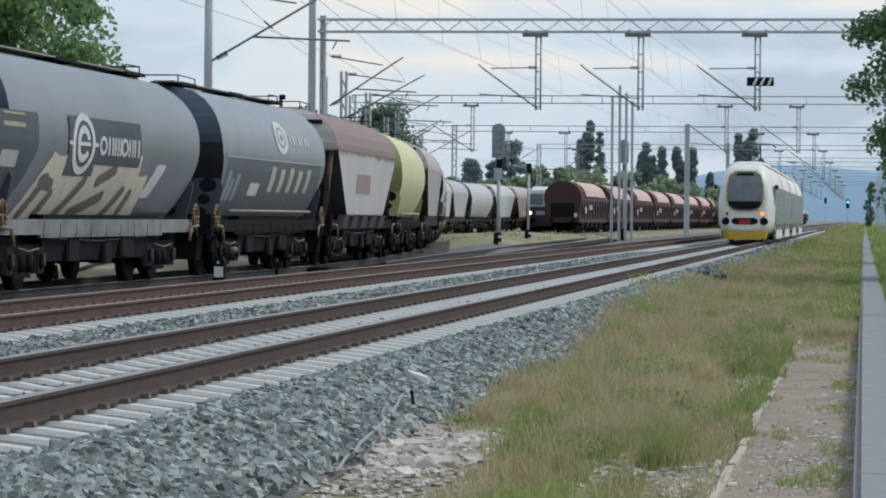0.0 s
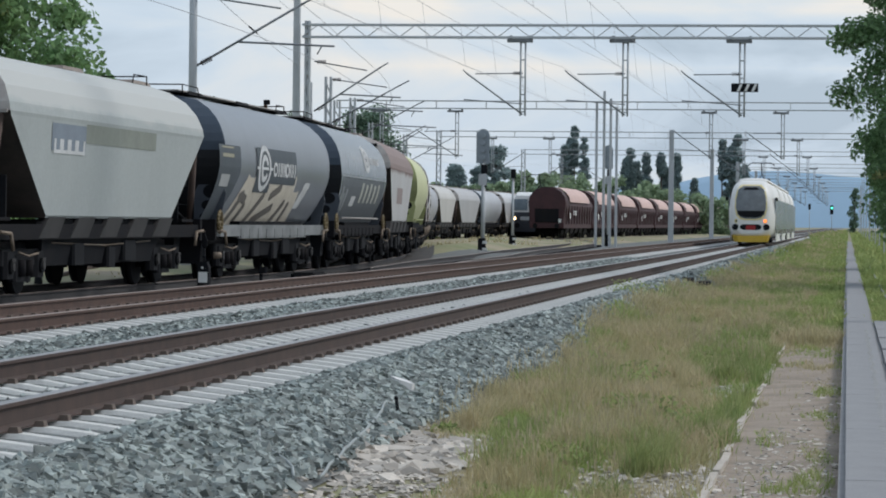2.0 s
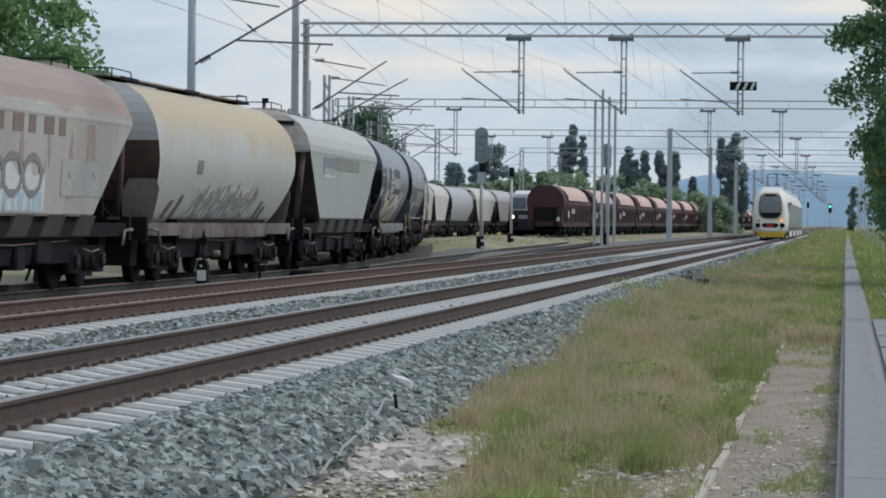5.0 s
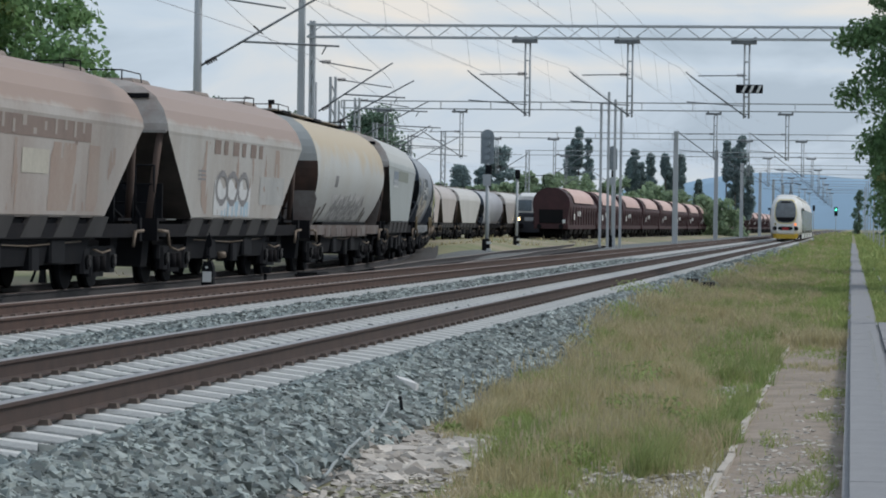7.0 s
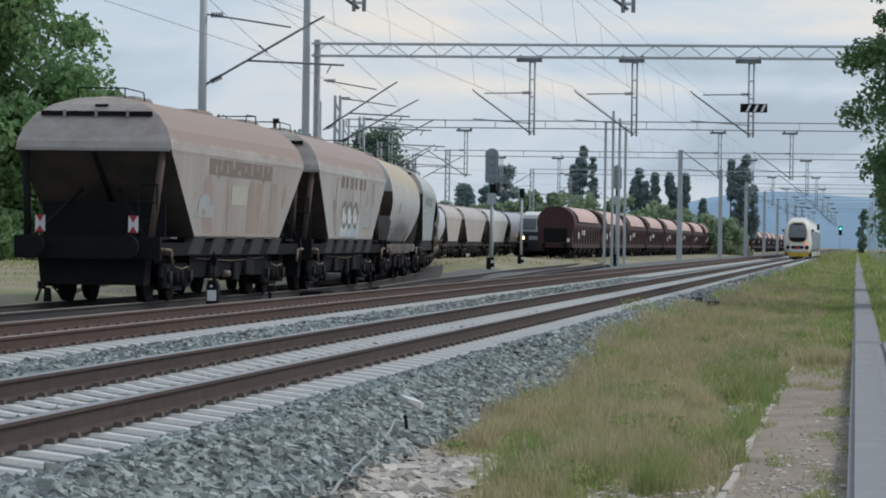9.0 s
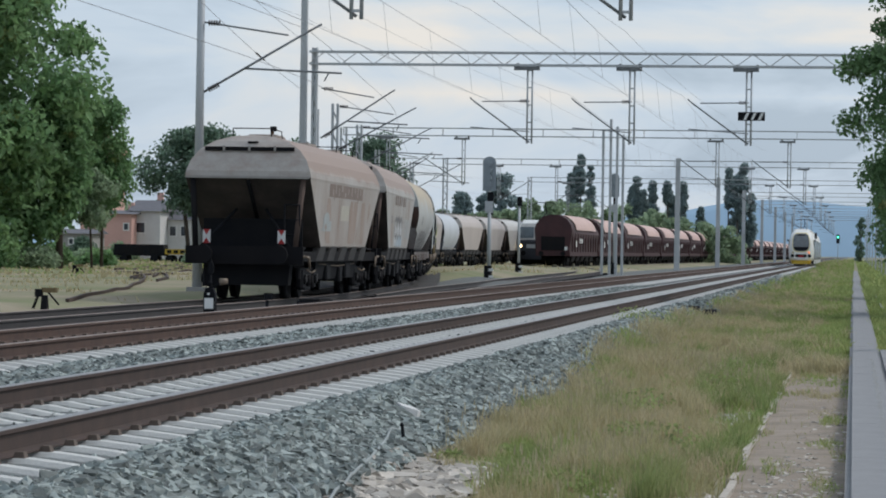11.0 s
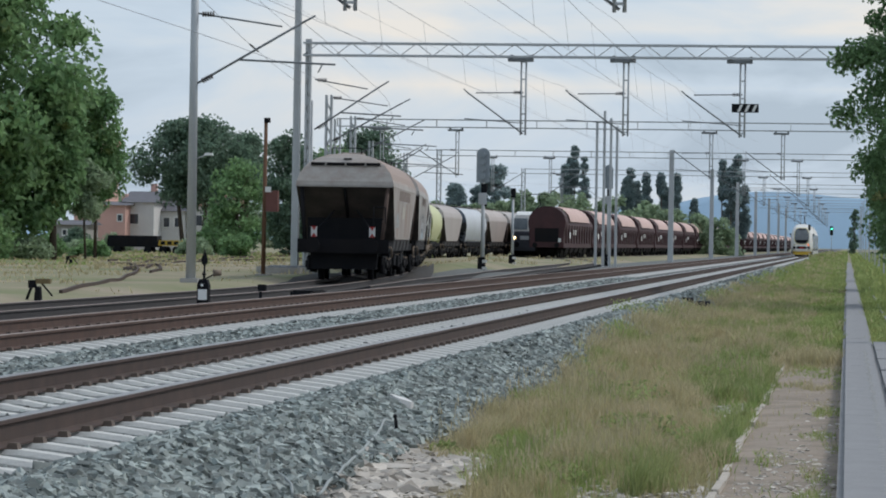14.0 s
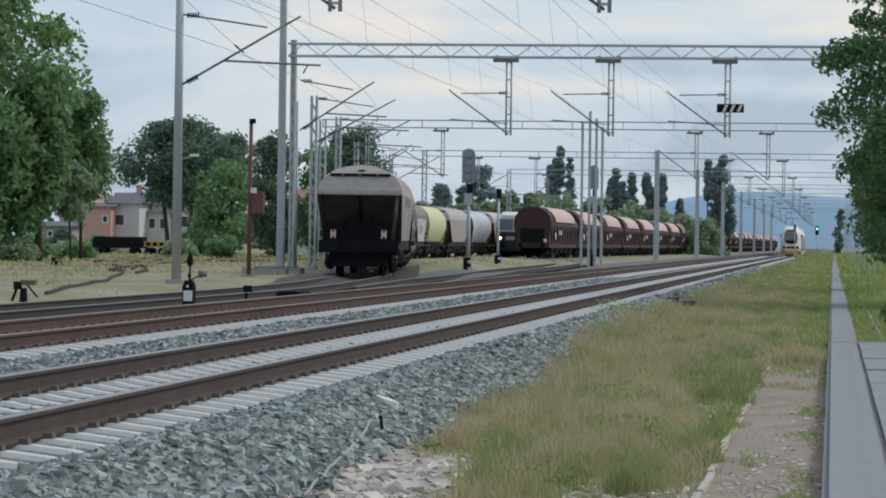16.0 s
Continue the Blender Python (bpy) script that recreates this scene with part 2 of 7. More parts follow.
# ---- building helpers ----
class Geo:
    """Gathers simple solids, then becomes one mesh."""

    def __init__(self):
        self.v, self.f, self.smooth = [], [], []

    def add(self, verts, faces, smooth=False):
        n = len(self.v)
        self.v += [tuple(p) for p in verts]
        self.f += [tuple(i + n for i in f) for f in faces]
        self.smooth += [smooth] * len(faces)
        return self

    def box(self, cx, cy, cz, sx, sy, sz, taper=1.0, m=None, cut=0.0):
        """A block centred on x, y, standing on cz - sz / 2; cut: chamfer of its long upright edges."""
        hx, hy, hz = sx / 2, sy / 2, sz / 2
        if cut:
            ring = [(-hx + cut, -hy), (hx - cut, -hy), (hx, -hy + cut), (hx, hy - cut), (hx - cut, hy), (-hx + cut, hy), (-hx, hy - cut), (-hx, -hy + cut)]
        else:
            ring = [(-hx, -hy), (hx, -hy), (hx, hy), (-hx, hy)]
        k = len(ring)
        vs = [Vector((x, y, -hz)) for x, y in ring] + [Vector((x * taper, y * taper, hz)) for x, y in ring]
        if m:
            vs = [m @ p for p in vs]
        vs = [p + Vector((cx, cy, cz)) for p in vs]
        fs = [tuple(range(k - 1, -1, -1)), tuple(range(k, 2 * k))] + [(i, (i + 1) % k, k + (i + 1) % k, k + i) for i in range(k)]
        return self.add(vs, fs)

    def rod(self, a, b, r, r2=None, n=8, smooth=True):
        a, b = Vector(a), Vector(b)
        r2 = r if r2 is None else r2
        q = (b - a).to_track_quat("Z", "Y")
        vs = []
        for p, rr in ((a, r), (b, r2)):
            vs += [p + q @ Vector((math.cos(i * math.tau / n) * rr, math.sin(i * math.tau / n) * rr, 0)) for i in range(n)]
        start = len(self.f)
        self.add(vs, [(i, (i + 1) % n, n + (i + 1) % n, n + i) for i in range(n)], smooth)
        self.f += [tuple(len(self.v) - 2 * n + i for i in range(n - 1, -1, -1)), tuple(len(self.v) - n + i for i in range(n))]
        self.smooth += [False, False]
        return self

    def tube(self, pts, r, n=6):
        for a, b in zip(pts, pts[1:]):
            self.rod(a, b, r, n=n)
        return self

    def skin(self, rings, smooth=True, closed=True, caps=True):
        """Joins rings of equal length."""
        k = len(rings[0])
        vs = [p for ring in rings for p in ring]
        fs = []
        for j in range(len(rings) - 1):
            for i in range(k if closed else k - 1):
                a, b = j * k + i, j * k + (i + 1) % k
                fs.append((a, b, b + k, a + k))
        self.add(vs, fs, smooth)
        if caps and closed:
            n = len(self.v) - len(vs)
            self.f += [tuple(n + i for i in range(k - 1, -1, -1)), tuple(n + len(vs) - k + i for i in range(k))]
            self.smooth += [False, False]
        return self

    def mesh(self, name, material):
        me = bpy.data.meshes.new(name)
        me.from_pydata(self.v, [], self.f)
        for m in material if isinstance(material, (list, tuple)) else [material]:
            me.materials.append(m)
        me.polygons.foreach_set("use_smooth", self.smooth)
        me.update()
        return me


def part(name, geo, material, parent=None, label="", at=None):
    """Links gathered solids as one mesh object, under a thing if one is given."""
    ob = new(name, geo if isinstance(geo, bpy.types.Mesh) else geo.mesh(name, material))
    if parent:
        ob.parent = parent
    if at is not None:
        ob.matrix_basis = at if isinstance(at, Matrix) else Matrix.Translation(at)
    if label:
        ob["label"] = label
    return ob


def thing(name, label, category, at=None, group="", kind=""):
    ob = new(name)
    if at is not None:
        ob.matrix_basis = at if isinstance(at, Matrix) else Matrix.Translation(at)
    return tagged(ob, label, category, group, kind)


def structure(name, geo, material, label="", category=""):
    return tagged(part(name, geo, material), label, category, kind="structure")


def grid_mesh(xs, ys, height):
    g = Geo()
    vs = [(x, y, height(x, y)) for y in ys for x in xs]
    n = len(xs)
    fs = [(j * n + i, j * n + i + 1, (j + 1) * n + i + 1, (j + 1) * n + i) for j in range(len(ys) - 1) for i in range(n - 1)]
    return g.add(vs, fs, True)


# ---- the plan ----
T1, T2, T3 = -5.82, -10.05, -14.0     # main tracks and the siding's straight part
GAUGE = 1.507                        # between the rail heads' centres
SIDING_Z = -0.10


def siding_x(y):
    """Centre of the siding: straight, then a turnout to the side, then parallel again."""
    if y < 66:
        return T3
    if y < 94:
        return T3 - 0.09 * (y - 66) ** 2 / 56
    if y < 104:
        return T3 - 1.26 - 0.09 * (y - 94)
    k = 0.134
    if y < 124:
        return T3 - 2.16 - 0.09 * (y - 104) - (k - 0.09) * (y - 104) ** 2 / 40
    x = T3 - 4.40
    if y < 190:
        return x - k * (y - 124)
    x -= k * 66
    if y < 226:
        u = y - 190
        return x - k * u + k * u * u / 72
    return x - k * 18


def store_x(y):
    """Centre of the track with the standing hoppers."""
    return -23.85 + 0.0095 * (y - 245)


def lerp_table(table, x):
    if x <= table[0][0]:
        return table[0][1]
    for (a, u), (b, w) in zip(table, table[1:]):
        if x <= b:
            return u + (w - u) * (x - a) / (b - a)
    return table[-1][1]


PROFILE = ((-400, -0.15), (-17.5, -0.15), (-16.2, -0.27), (-12.2, -0.34), (-8.6, -0.27), (-7.2, -0.26), (-6.9, -0.238), (-4.75, -0.242), (-4.50, -0.262), (-4.25, -0.25), (-3.45, -0.64), (-2.2, -0.68), (-1.1, -0.70), (1.2, -0.66), (5, -0.62), (400, -0.4))


CROSS = ((60, -10.4), (80, -11.7), (97, -12.75), (113, -13.3), (136, -14.5), (161, -15.2), (189, -16.2), (215, -18.4), (240, -21.5), (250, -22.9))


def ground_z(x, y):
    z = lerp_table(PROFILE, x)
    far = min(max((y - 260) / 300, 0), 1)
    z += (-0.3 - z) * far * (0 if -26 < x < -2.5 else 1)
    if x > -3.0:
        z += 0.05 * noise.noise((x * 0.8, y * 0.35, 2)) * min(1, (x + 3.0) * 2)
    elif -26 < x < -15 and 112 < y < 262:
        c = (siding_x(y) + lerp_table(CROSS, y)) / 2
        z += 0.34 * math.exp(-((x - c) / 1.5) ** 2) * min(1, (y - 112) / 20, (262 - y) / 20)
    elif x < -17:
        z += 0.16 * noise.noise((x * 0.15, y * 0.1, 5))
    return z


def geometric(a, b, first, grow):
    out, step = [a], first
    while out[-1] + step < b:
        out.append(out[-1] + step)
        step *= grow
    return out + [b]


def build_ground():
    xs = [-600, -300, -160, -90, -60, -45, -35, -28, -23, -20, -18.5, -17.5, -16.8, -16.2, -15, -13, -12.2, -11, -9.5, -8.6, -7.2, -6.9, -5.8, -4.75, -4.45, -4.25,
          -4.05, -3.85, -3.65, -3.45, -3.0, -2.6, -2.2, -1.9, -1.5, -1.1, -0.8, -0.5, 0, 0.5, 0.9, 1.3, 1.8, 2.6, 3.6, 5, 8, 14, 30, 80, 200, 600]
    ys = [-60, -30, -10, 0] + geometric(8, 4000, 0.5, 1.035)
    ob = structure("ground", grid_mesh(xs, ys, ground_z), M["yard"], "dry tan and green trackside ground", "ground")
    # ballast shoulders and track beds lie as a sheet just above
    bed = Geo()
    bx = [-16.0, -15.2, -12.2, -11.4, -8.6, -7.2, -6.9, -4.75, -4.45, -4.25, -3.85, -3.45]
    by = geometric(6, 2500, 0.6, 1.04)
    structure("track_bed", grid_mesh(bx, by, lambda x, y: ground_z(x, y) + 0.012), M["ballast_bed"], "grey crushed stone track bed", "ballast")


build_ground()


def siding_bed():
    """Dark bed under the siding: oily dirt, with the wagons' shade put into its colour."""
    us = (-1.75, -1.3, 0, 1.3, 1.75)
    ys = [20 + 2 * i for i in range(60)]
    g = Geo().skin([[(siding_x(y) + u, y, max(ground_z(siding_x(y) + u, y), -0.33) + 0.03) for u in us] for y in ys], closed=False, caps=False)
    structure("siding_bed", g, mat("oily_track_bed", (0.045, 0.043, 0.045), 0.85, second=(0.085, 0.078, 0.07), scale=1.2, amount=0.7, fine=12, bump=0.6, bump_scale=14), "oily stone bed of the siding, darkened for the wagons' shade", "ballast")


siding_bed()

RAIL = ((-0.075, -0.172), (0.075, -0.172), (0.075, -0.160), (0.012, -0.140), (0.010, -0.045), (0.036, -0.034), (0.036, -0.008), (0.028, 0.0),
        (-0.028, 0.0), (-0.036, -0.008), (-0.036, -0.034), (-0.010, -0.045), (-0.012, -0.140), (-0.075, -0.160))


def rail(name, centre, y0, y1, step, z, side, head, parent):
    """A rail along y, its foot and web rusty, its head worn by wheels."""
    ys = [y0 + (y1 - y0) * i / max(1, round((y1 - y0) / step)) for i in range(max(1, round((y1 - y0) / step)) + 1)]
    g = Geo().skin([[(centre(y) + u, y, z + w) for u, w in RAIL] for y in ys], smooth=False)
    me = g.mesh(name, [side, head])
    k = len(RAIL)
    for p in me.polygons:
        c = p.center
        if len(p.vertices) == 4 and min(me.vertices[i].co.z for i in p.vertices) > z - 0.0085:
            p.material_index = 1
    return part(name, me, None, parent)


def sleeper_mesh():
    """Concrete monobloc sleeper, 2.6 m: deeper and wider at the rail seats, waisted between, sloped at its ends."""
    g = Geo()
    rings = []
    for x, w, top in ((-1.30, 0.07, -0.10), (-1.27, 0.14, -0.05), (-1.18, 0.165, -0.03), (-1.02, 0.17, -0.012), (-0.92, 0.17, 0.0), (-0.55, 0.17, 0.0), (-0.38, 0.16, -0.03), (-0.2, 0.15, -0.05),
                      (0.2, 0.15, -0.05), (0.38, 0.16, -0.03), (0.55, 0.17, 0.0), (0.92, 0.17, 0.0), (1.02, 0.17, -0.012), (1.18, 0.165, -0.03), (1.27, 0.14, -0.05), (1.30, 0.07, -0.10)):
        h = w / 2
        rings.append([(x, -h - 0.02, -0.2), (x, h + 0.02, -0.2), (x, h + 0.008, top - 0.03), (x, h - 0.016, top), (x, -h + 0.016, top), (x, -h - 0.008, top - 0.03)])
    g.skin(rings, smooth=False)
    return g.mesh("sleeper", M["sleeper"])


def clip_mesh():
    """Spring clips and pad on both sides of both rails."""
    g = Geo()
    for s in (-1, 1):
        for d in (-1, 1):
            g.box(s * GAUGE / 2 + d * 0.105, 0, 0.018, 0.075, 0.10, 0.04, taper=0.7)
    return g.mesh("fastening", M["clip"])


def main_track(name, x0, y0, y1, parts_to, head, side):
    tr = thing(name, "straight main railway track on concrete sleepers", "railway track", kind="structure")
    for s in (-1, 1):
        rail("rail", lambda y: x0 + s * GAUGE / 2, 4, 1500, 60, 0, side, head, tr)
    sm, cm = sleeper_mesh(), clip_mesh()
    n = 0
    y = y0
    rest, rest_c = Geo(), Geo()
    while y < y1:
        z = -0.178
        if y < parts_to:
            part("sleeper", sm, None, tr, at=(x0, y, z))
            part("fastening", cm, None, tr, at=(x0, y, z))
        else:
            rest.add([(v.co.x + x0, v.co.y + y, v.co.z + z) for v in sm.vertices], [tuple(p.vertices) for p in sm.polygons])
            rest_c.add([(v.co.x + x0, v.co.y + y, v.co.z + z) for v in cm.vertices], [tuple(p.vertices) for p in cm.polygons])
        y += 0.6
    tagged(part("far_sleepers", rest, M["sleeper"], tr), kind="stuff")
    tagged(part("far_fastenings", rest_c, M["clip"], tr), kind="stuff")
    return tr


main_track("track_1", T1, 12.63, 420, 100, M["rail_head"], M["rail_side"])
main_track("track_2", T2, 18.2, 420, 100, M["rail_dull"], mat("red_rusty_rail", (0.095, 0.056, 0.043), 0.8, second=(0.06, 0.038, 0.032), scale=4, amount=0.8, fine=40))


def old_track(name, centre, y0, y1, z, label):
    tr = thing(name, label, "railway track", kind="structure")
    for s in (-1, 1):
        rail("rail", lambda y: centre(y) + s * GAUGE / 2, y0, y1, 4, z, M["old_rail"], M["rail_dull"], tr)
    g = Geo()
    y = y0
    while y < min(y1, 300):
        g.box(centre(y), y, z - 0.21, 2.5, 0.26, 0.08)
        y += 0.65
    tagged(part("wooden_sleepers", g, M["under"], tr), kind="stuff")
    return tr


old_track("siding", siding_x, 30, 460, SIDING_Z, "old siding track with dark oily rails curving away")
old_track("storage_track", store_x, 200, 900, SIDING_Z, "storage track under the standing brown hoppers")
old_track("crossover", lambda y: lerp_table(CROSS, y), 80, 248, -0.09, "dark crossover track leading to the storage track")


# ---- rolling stock ----
def inset_rows(kind, half):
    """Rows from the bottom to the roof's ridge: half width, height, how far the ends stand in."""
    if kind == "angular":
        return ((1.36, 1.22, 2.55), (1.39, 1.26, 2.5), (1.47, 2.78, 0.12), (1.48, 2.84, 0.05), (1.46, 2.98, 0.05), (1.36, 3.24, 0.16), (1.17, 3.49, 0.30), (0.88, 3.68, 0.48), (0.5, 3.80, 0.68), (0.0, 3.84, 0.8))
    rows = []
    for i in range(17):
        u = i / 16
        z = 1.10 + 2.74 * u
        a = max(0.0, 1 - abs((z - 2.35) / 1.49) ** 2.6)
        w = 1.50 * a ** 0.5 if z > 2.35 else 1.50 - 0.48 * ((2.35 - z) / 1.25) ** 1.6
        e = 1.15 * (abs(z - 2.75) / 1.65) ** 2.0 if z < 2.75 else 0.75 * ((z - 2.75) / 1.1) ** 2
        rows.append((w, z, e))
    return rows


def body_shell(kind, half):
    """The painted shell, and the upper and lower end walls of both ends."""
    rows = inset_rows(kind, half)
    g = Geo()
    vs, fs = [], []
    n = len(rows)
    segs = 9
    for j in range(segs):
        u = -1 + 2 * j / (segs - 1)
        for w, z, e in rows:
            vs.append((w, u * (half - e), z))
        for w, z, e in rows:
            vs.append((-w, u * (half - e), z))
    k = 2 * n
    for j in range(segs - 1):
        for i in range(n - 1):
            a = j * k + i
            fs.append((a, a + k, a + k + 1, a + 1))
            b = j * k + n + i
            fs.append((b, b + 1, b + k + 1, b + k))
        fs.append((j * k, j * k + n, (j + 1) * k + n, (j + 1) * k))
    g.add(vs, fs, kind != "angular")
    ends = []
    for j in (0, segs - 1):
        lower, upper = Geo(), Geo()
        for i in range(n - 1):
            a, b = j * k + i, j * k + n + i
            q = [vs[a], vs[b], vs[b + 1], vs[a + 1]]
            if kind == "angular" and rows[i][1] > 2.8:
                upper.add(q, [(0, 1, 2, 3)])
            else:
                (upper if rows[i][1] > 2.5 and kind == "round" else lower).add(q, [(0, 1, 2, 3)], True)
        ends.append((lower, upper))
    return g, ends


def side_width(kind, z):
    rows = inset_rows(kind, 7)
    return lerp_table([(r[1], r[0]) for r in rows], z)


def side_patch(kind, y0, y1, z0, z1, inside=None, step=0.04, lift=0.008):
    """Paint lying on the wagon's right side, cell by cell where inside(y, z) holds."""
    g = Geo()
    ny, nz = max(1, round((y1 - y0) / (step if inside else 1.0))), max(1, round((z1 - z0) / (step if inside else 0.1)))
    at = lambda i, j: (side_width(kind, z0 + (z1 - z0) * j / nz) + lift, y0 + (y1 - y0) * i / ny, z0 + (z1 - z0) * j / nz)
    for i in range(ny):
        for j in range(nz):
            if inside is None or inside(y0 + (y1 - y0) * (i + 0.5) / ny, z0 + (z1 - z0) * (j + 0.5) / nz):
                g.add([at(i, j), at(i + 1, j), at(i + 1, j + 1), at(i, j + 1)], [(0, 1, 2, 3)], kind != "angular")
    return g


def side_loop(kind, cy, cz, ry, rz, hole=0.0, a0=0.0, a1=math.tau, n=36, lift=0.026):
    """A smooth painted disc, ring or arc on the wagon's right side."""
    at = lambda a, k: (side_width(kind, cz + rz * k * math.sin(a)) + lift, cy + ry * k * math.cos(a), cz + rz * k * math.sin(a))
    ks = [hole + (1 - hole) * j / 3 for j in range(4)]
    return Geo().skin([[at(a0 + (a1 - a0) * i / n, k) for i in range(n + 1)] for k in ks], closed=False, caps=False)


def near_strokes(strokes, width):
    def inside(y, z):
        for (ay, az), (by, bz) in strokes:
            dy, dz = by - ay, bz - az
            u = min(1, max(0, ((y - ay) * dy + (z - az) * dz * 4) / (dy * dy + 4 * dz * dz + 1e-9)))
            if math.hypot((y - ay - u * dy) * 0.6, z - az - u * dz) < width:
                return True
        return False
    return inside


def bogie(parent, y):
    b = part("bogie", Geo().box(0, 0, 0.58, 1.9, 1.9, 0.5), M["under"], parent, at=(0, y, 0))
    for s in (-1, 1):
        g = Geo().box(s * 1.08, 0, 0.60, 0.14, 2.5, 0.26, cut=0.04).box(s * 1.08, 0, 0.42, 0.16, 0.95, 0.42, cut=0.04)
        for d in (-0.9, 0.9):
            g.box(s * 1.10, d, 0.48, 0.2, 0.46, 0.42, cut=0.06)
            g.rod((s * 1.2, d, 0.46), (s * 1.24, d, 0.46), 0.12, n=10)
        part("side_frame", g, M["grease"], b)
        if s > 0:
            for d in (-0.9, 0.9):
                part("axlebox_cover", Geo().rod((1.235, d, 0.46), (1.265, d, 0.46), 0.085, 0.07, 10).box(1.245, d, 0.56, 0.03, 0.2, 0.05), M["chute"], b, "grey axlebox cover")
                part("brake_block", Geo().box(0.86, d * 0.42, 0.42, 0.1, 0.12, 0.4, taper=0.8), M["under"], b)
            for d in (-0.22, 0.22):
                part("spring", Geo().rod((1.17, d, 0.3), (1.17, d, 0.56), 0.09, n=8), M["under"], b)
            part("brake_lever", Geo().tube([(1.2, -0.45, 0.68), (1.26, -0.05, 0.62), (1.26, 0.5, 0.66)], 0.018, 5), M["handle"], b, "worn tan brake lever")
    for d in (-0.9, 0.9):
        w = Geo().rod((-1.05, d, 0.46), (1.05, d, 0.46), 0.08)
        for s in (-1, 1):
            w.rod((s * 0.69, d, 0.46), (s * 0.83, d, 0.46), 0.46, n=20)
            w.rod((s * 0.67, d, 0.46), (s * 0.70, d, 0.46), 0.49, n=20)
        part("wheelset", w, M["grease"], b)
    return b


def ring_wheel(x, y, z, r, tube):
    g = Geo()
    pts = [(x, y + r * math.cos(i * math.tau / 16), z + r * math.sin(i * math.tau / 16)) for i in range(17)]
    g.tube(pts, tube, 6)
    for i in range(0, 16, 4):
        g.rod((x, y, z), pts[i], tube * 0.8, n=5)
    return g


def hopper(label, kind, length, paint, end_paint, sill="under", plate=None, holes=True):
    """Four-axle covered hopper wagon, origin on the rail under its middle, along y."""
    w = thing("hopper_wagon", label, "freight wagon", group="wagons of the moving freight train")
    half = length / 2 - (0.95 if kind == "angular" else 1.05)
    shell, ends = body_shell(kind, half)
    part("body", shell, paint, w)
    for (lower, upper), s in zip(ends, (-1, 1)):
        part("end_wall", lower, end_paint, w)
        if kind == "round":
            part("end_shield", upper, M["navy"] if plate is None else plate, w)
            for x in (-1, 1):
                # wing plates between body and headstock, with rounded openings
                out = [(0.62, 1.1), (1.30, 1.1), (1.44, 1.75), (1.34, 2.05), (1.12, 2.2), (0.9, 2.0), (0.7, 1.6)]
                y = s * (half - 0.30)
                g = Geo().skin([[(x * u, y - 0.02, v) for u, v in out], [(x * u, y + 0.02, v) for u, v in out]], smooth=False)
                pl = part("wing_plate", g, (M["plate"] if plate is None else plate) if holes else M["rust_sill"], w)
                for z, r, u in ((1.80, 0.14, 1.14), (1.52, 0.10, 1.06), (1.28, 0.08, 1.0)) if holes else ():
                    h = Geo().skin([[(x * u + 1.25 * r * math.cos(q), y + d, z + r * math.sin(q)) for q in [i * math.tau / 14 for i in range(14)]] for d in (-0.028, 0.028)], smooth=False)
                    part("lightening_hole", h, M["black"], pl)
        else:
            # the cap over the open end, its braces and posts
            part("end_cap", upper, M["end_cap"], w)
            e = s * (length / 2 - 0.72)
            for x in (-1, 1):
                part("end_post", Geo().rod((x * 1.16, e - s * 0.05, 1.1), (x * 1.3, e - s * 0.35, 2.8), 0.07, n=6), M["rusty_post"] if x > 0 else M["under"], w)
                part("end_brace", Geo().rod((x * 1.05, e, 1.2), (x * 0.35, e - s * 0.9, 2.1), 0.035, n=6), M["black"], w)
            part("end_bulkhead", Geo().box(0, s * (half - 0.95), 1.52, 2.35, 0.06, 0.72), M["black"], w)
            part("end_sill_plate", Geo().box(0, s * (half - 0.45), 1.2, 2.5, 1.0, 0.05), M["under"], w)
            part("center_rib", Geo().rod((0, s * (half - 0.1), 2.75), (0, s * (half - 1.6), 1.85), 0.05, n=6), M["black"], w)
            part("eave_rail", Geo().box(0, s * (half + 0.02), 2.83, 2.9, 0.06, 0.05), M["pale_trim"], w)
            hr = part("end_hatch_rail", Geo().box(0, s * (half - 0.26), 3.50, 2.1, 0.07, 0.09), M["under"], w)
            for x in (-0.6, 0, 0.6):
                part("rail_clip", Geo().box(x, s * (half - 0.21), 3.50, 0.05, 0.03, 0.14), M["pale_trim"], hr)
            part("end_slot", Geo().box(0.05, s * (half - 0.44), 3.66, 0.24, 0.06, 0.045), M["black"], w)
        if kind == "angular":
            part("ladder", Geo().rod((1.25, s * (half + 0.1), 1.15), (1.25, s * (half + 0.1), 2.2), 0.022, n=5).rod((0.9, s * (half + 0.1), 1.15), (0.9, s * (half + 0.1), 2.2), 0.022, n=5)
             .rod((0.9, s * (half + 0.1), 1.5), (1.25, s * (half + 0.1), 1.5), 0.018, n=5).rod((0.9, s * (half + 0.1), 1.85), (1.25, s * (half + 0.1), 1.85), 0.018, n=5).rod((0.9, s * (half + 0.1), 2.2), (1.25, s * (half + 0.1), 2.2), 0.018, n=5), M["black"], w)
        part("headstock", Geo().box(0, s * (length / 2 - 0.68), 1.02, 2.75, 0.16, 0.42), M["under"], w)
        part("brake_gear", Geo().box(0, s * (length / 2 - 1.25), 0.60, 1.95, 0.5, 0.55, taper=1.05), M["black"], w)
        part("step", Geo().tube([(1.3, s * (half + 0.25), 1.0), (1.42, s * (half + 0.25), 1.0), (1.42, s * (half - 0.35), 0.98), (1.42, s * (half - 0.5), 0.72)], 0.03, 6), M["handle"], w)
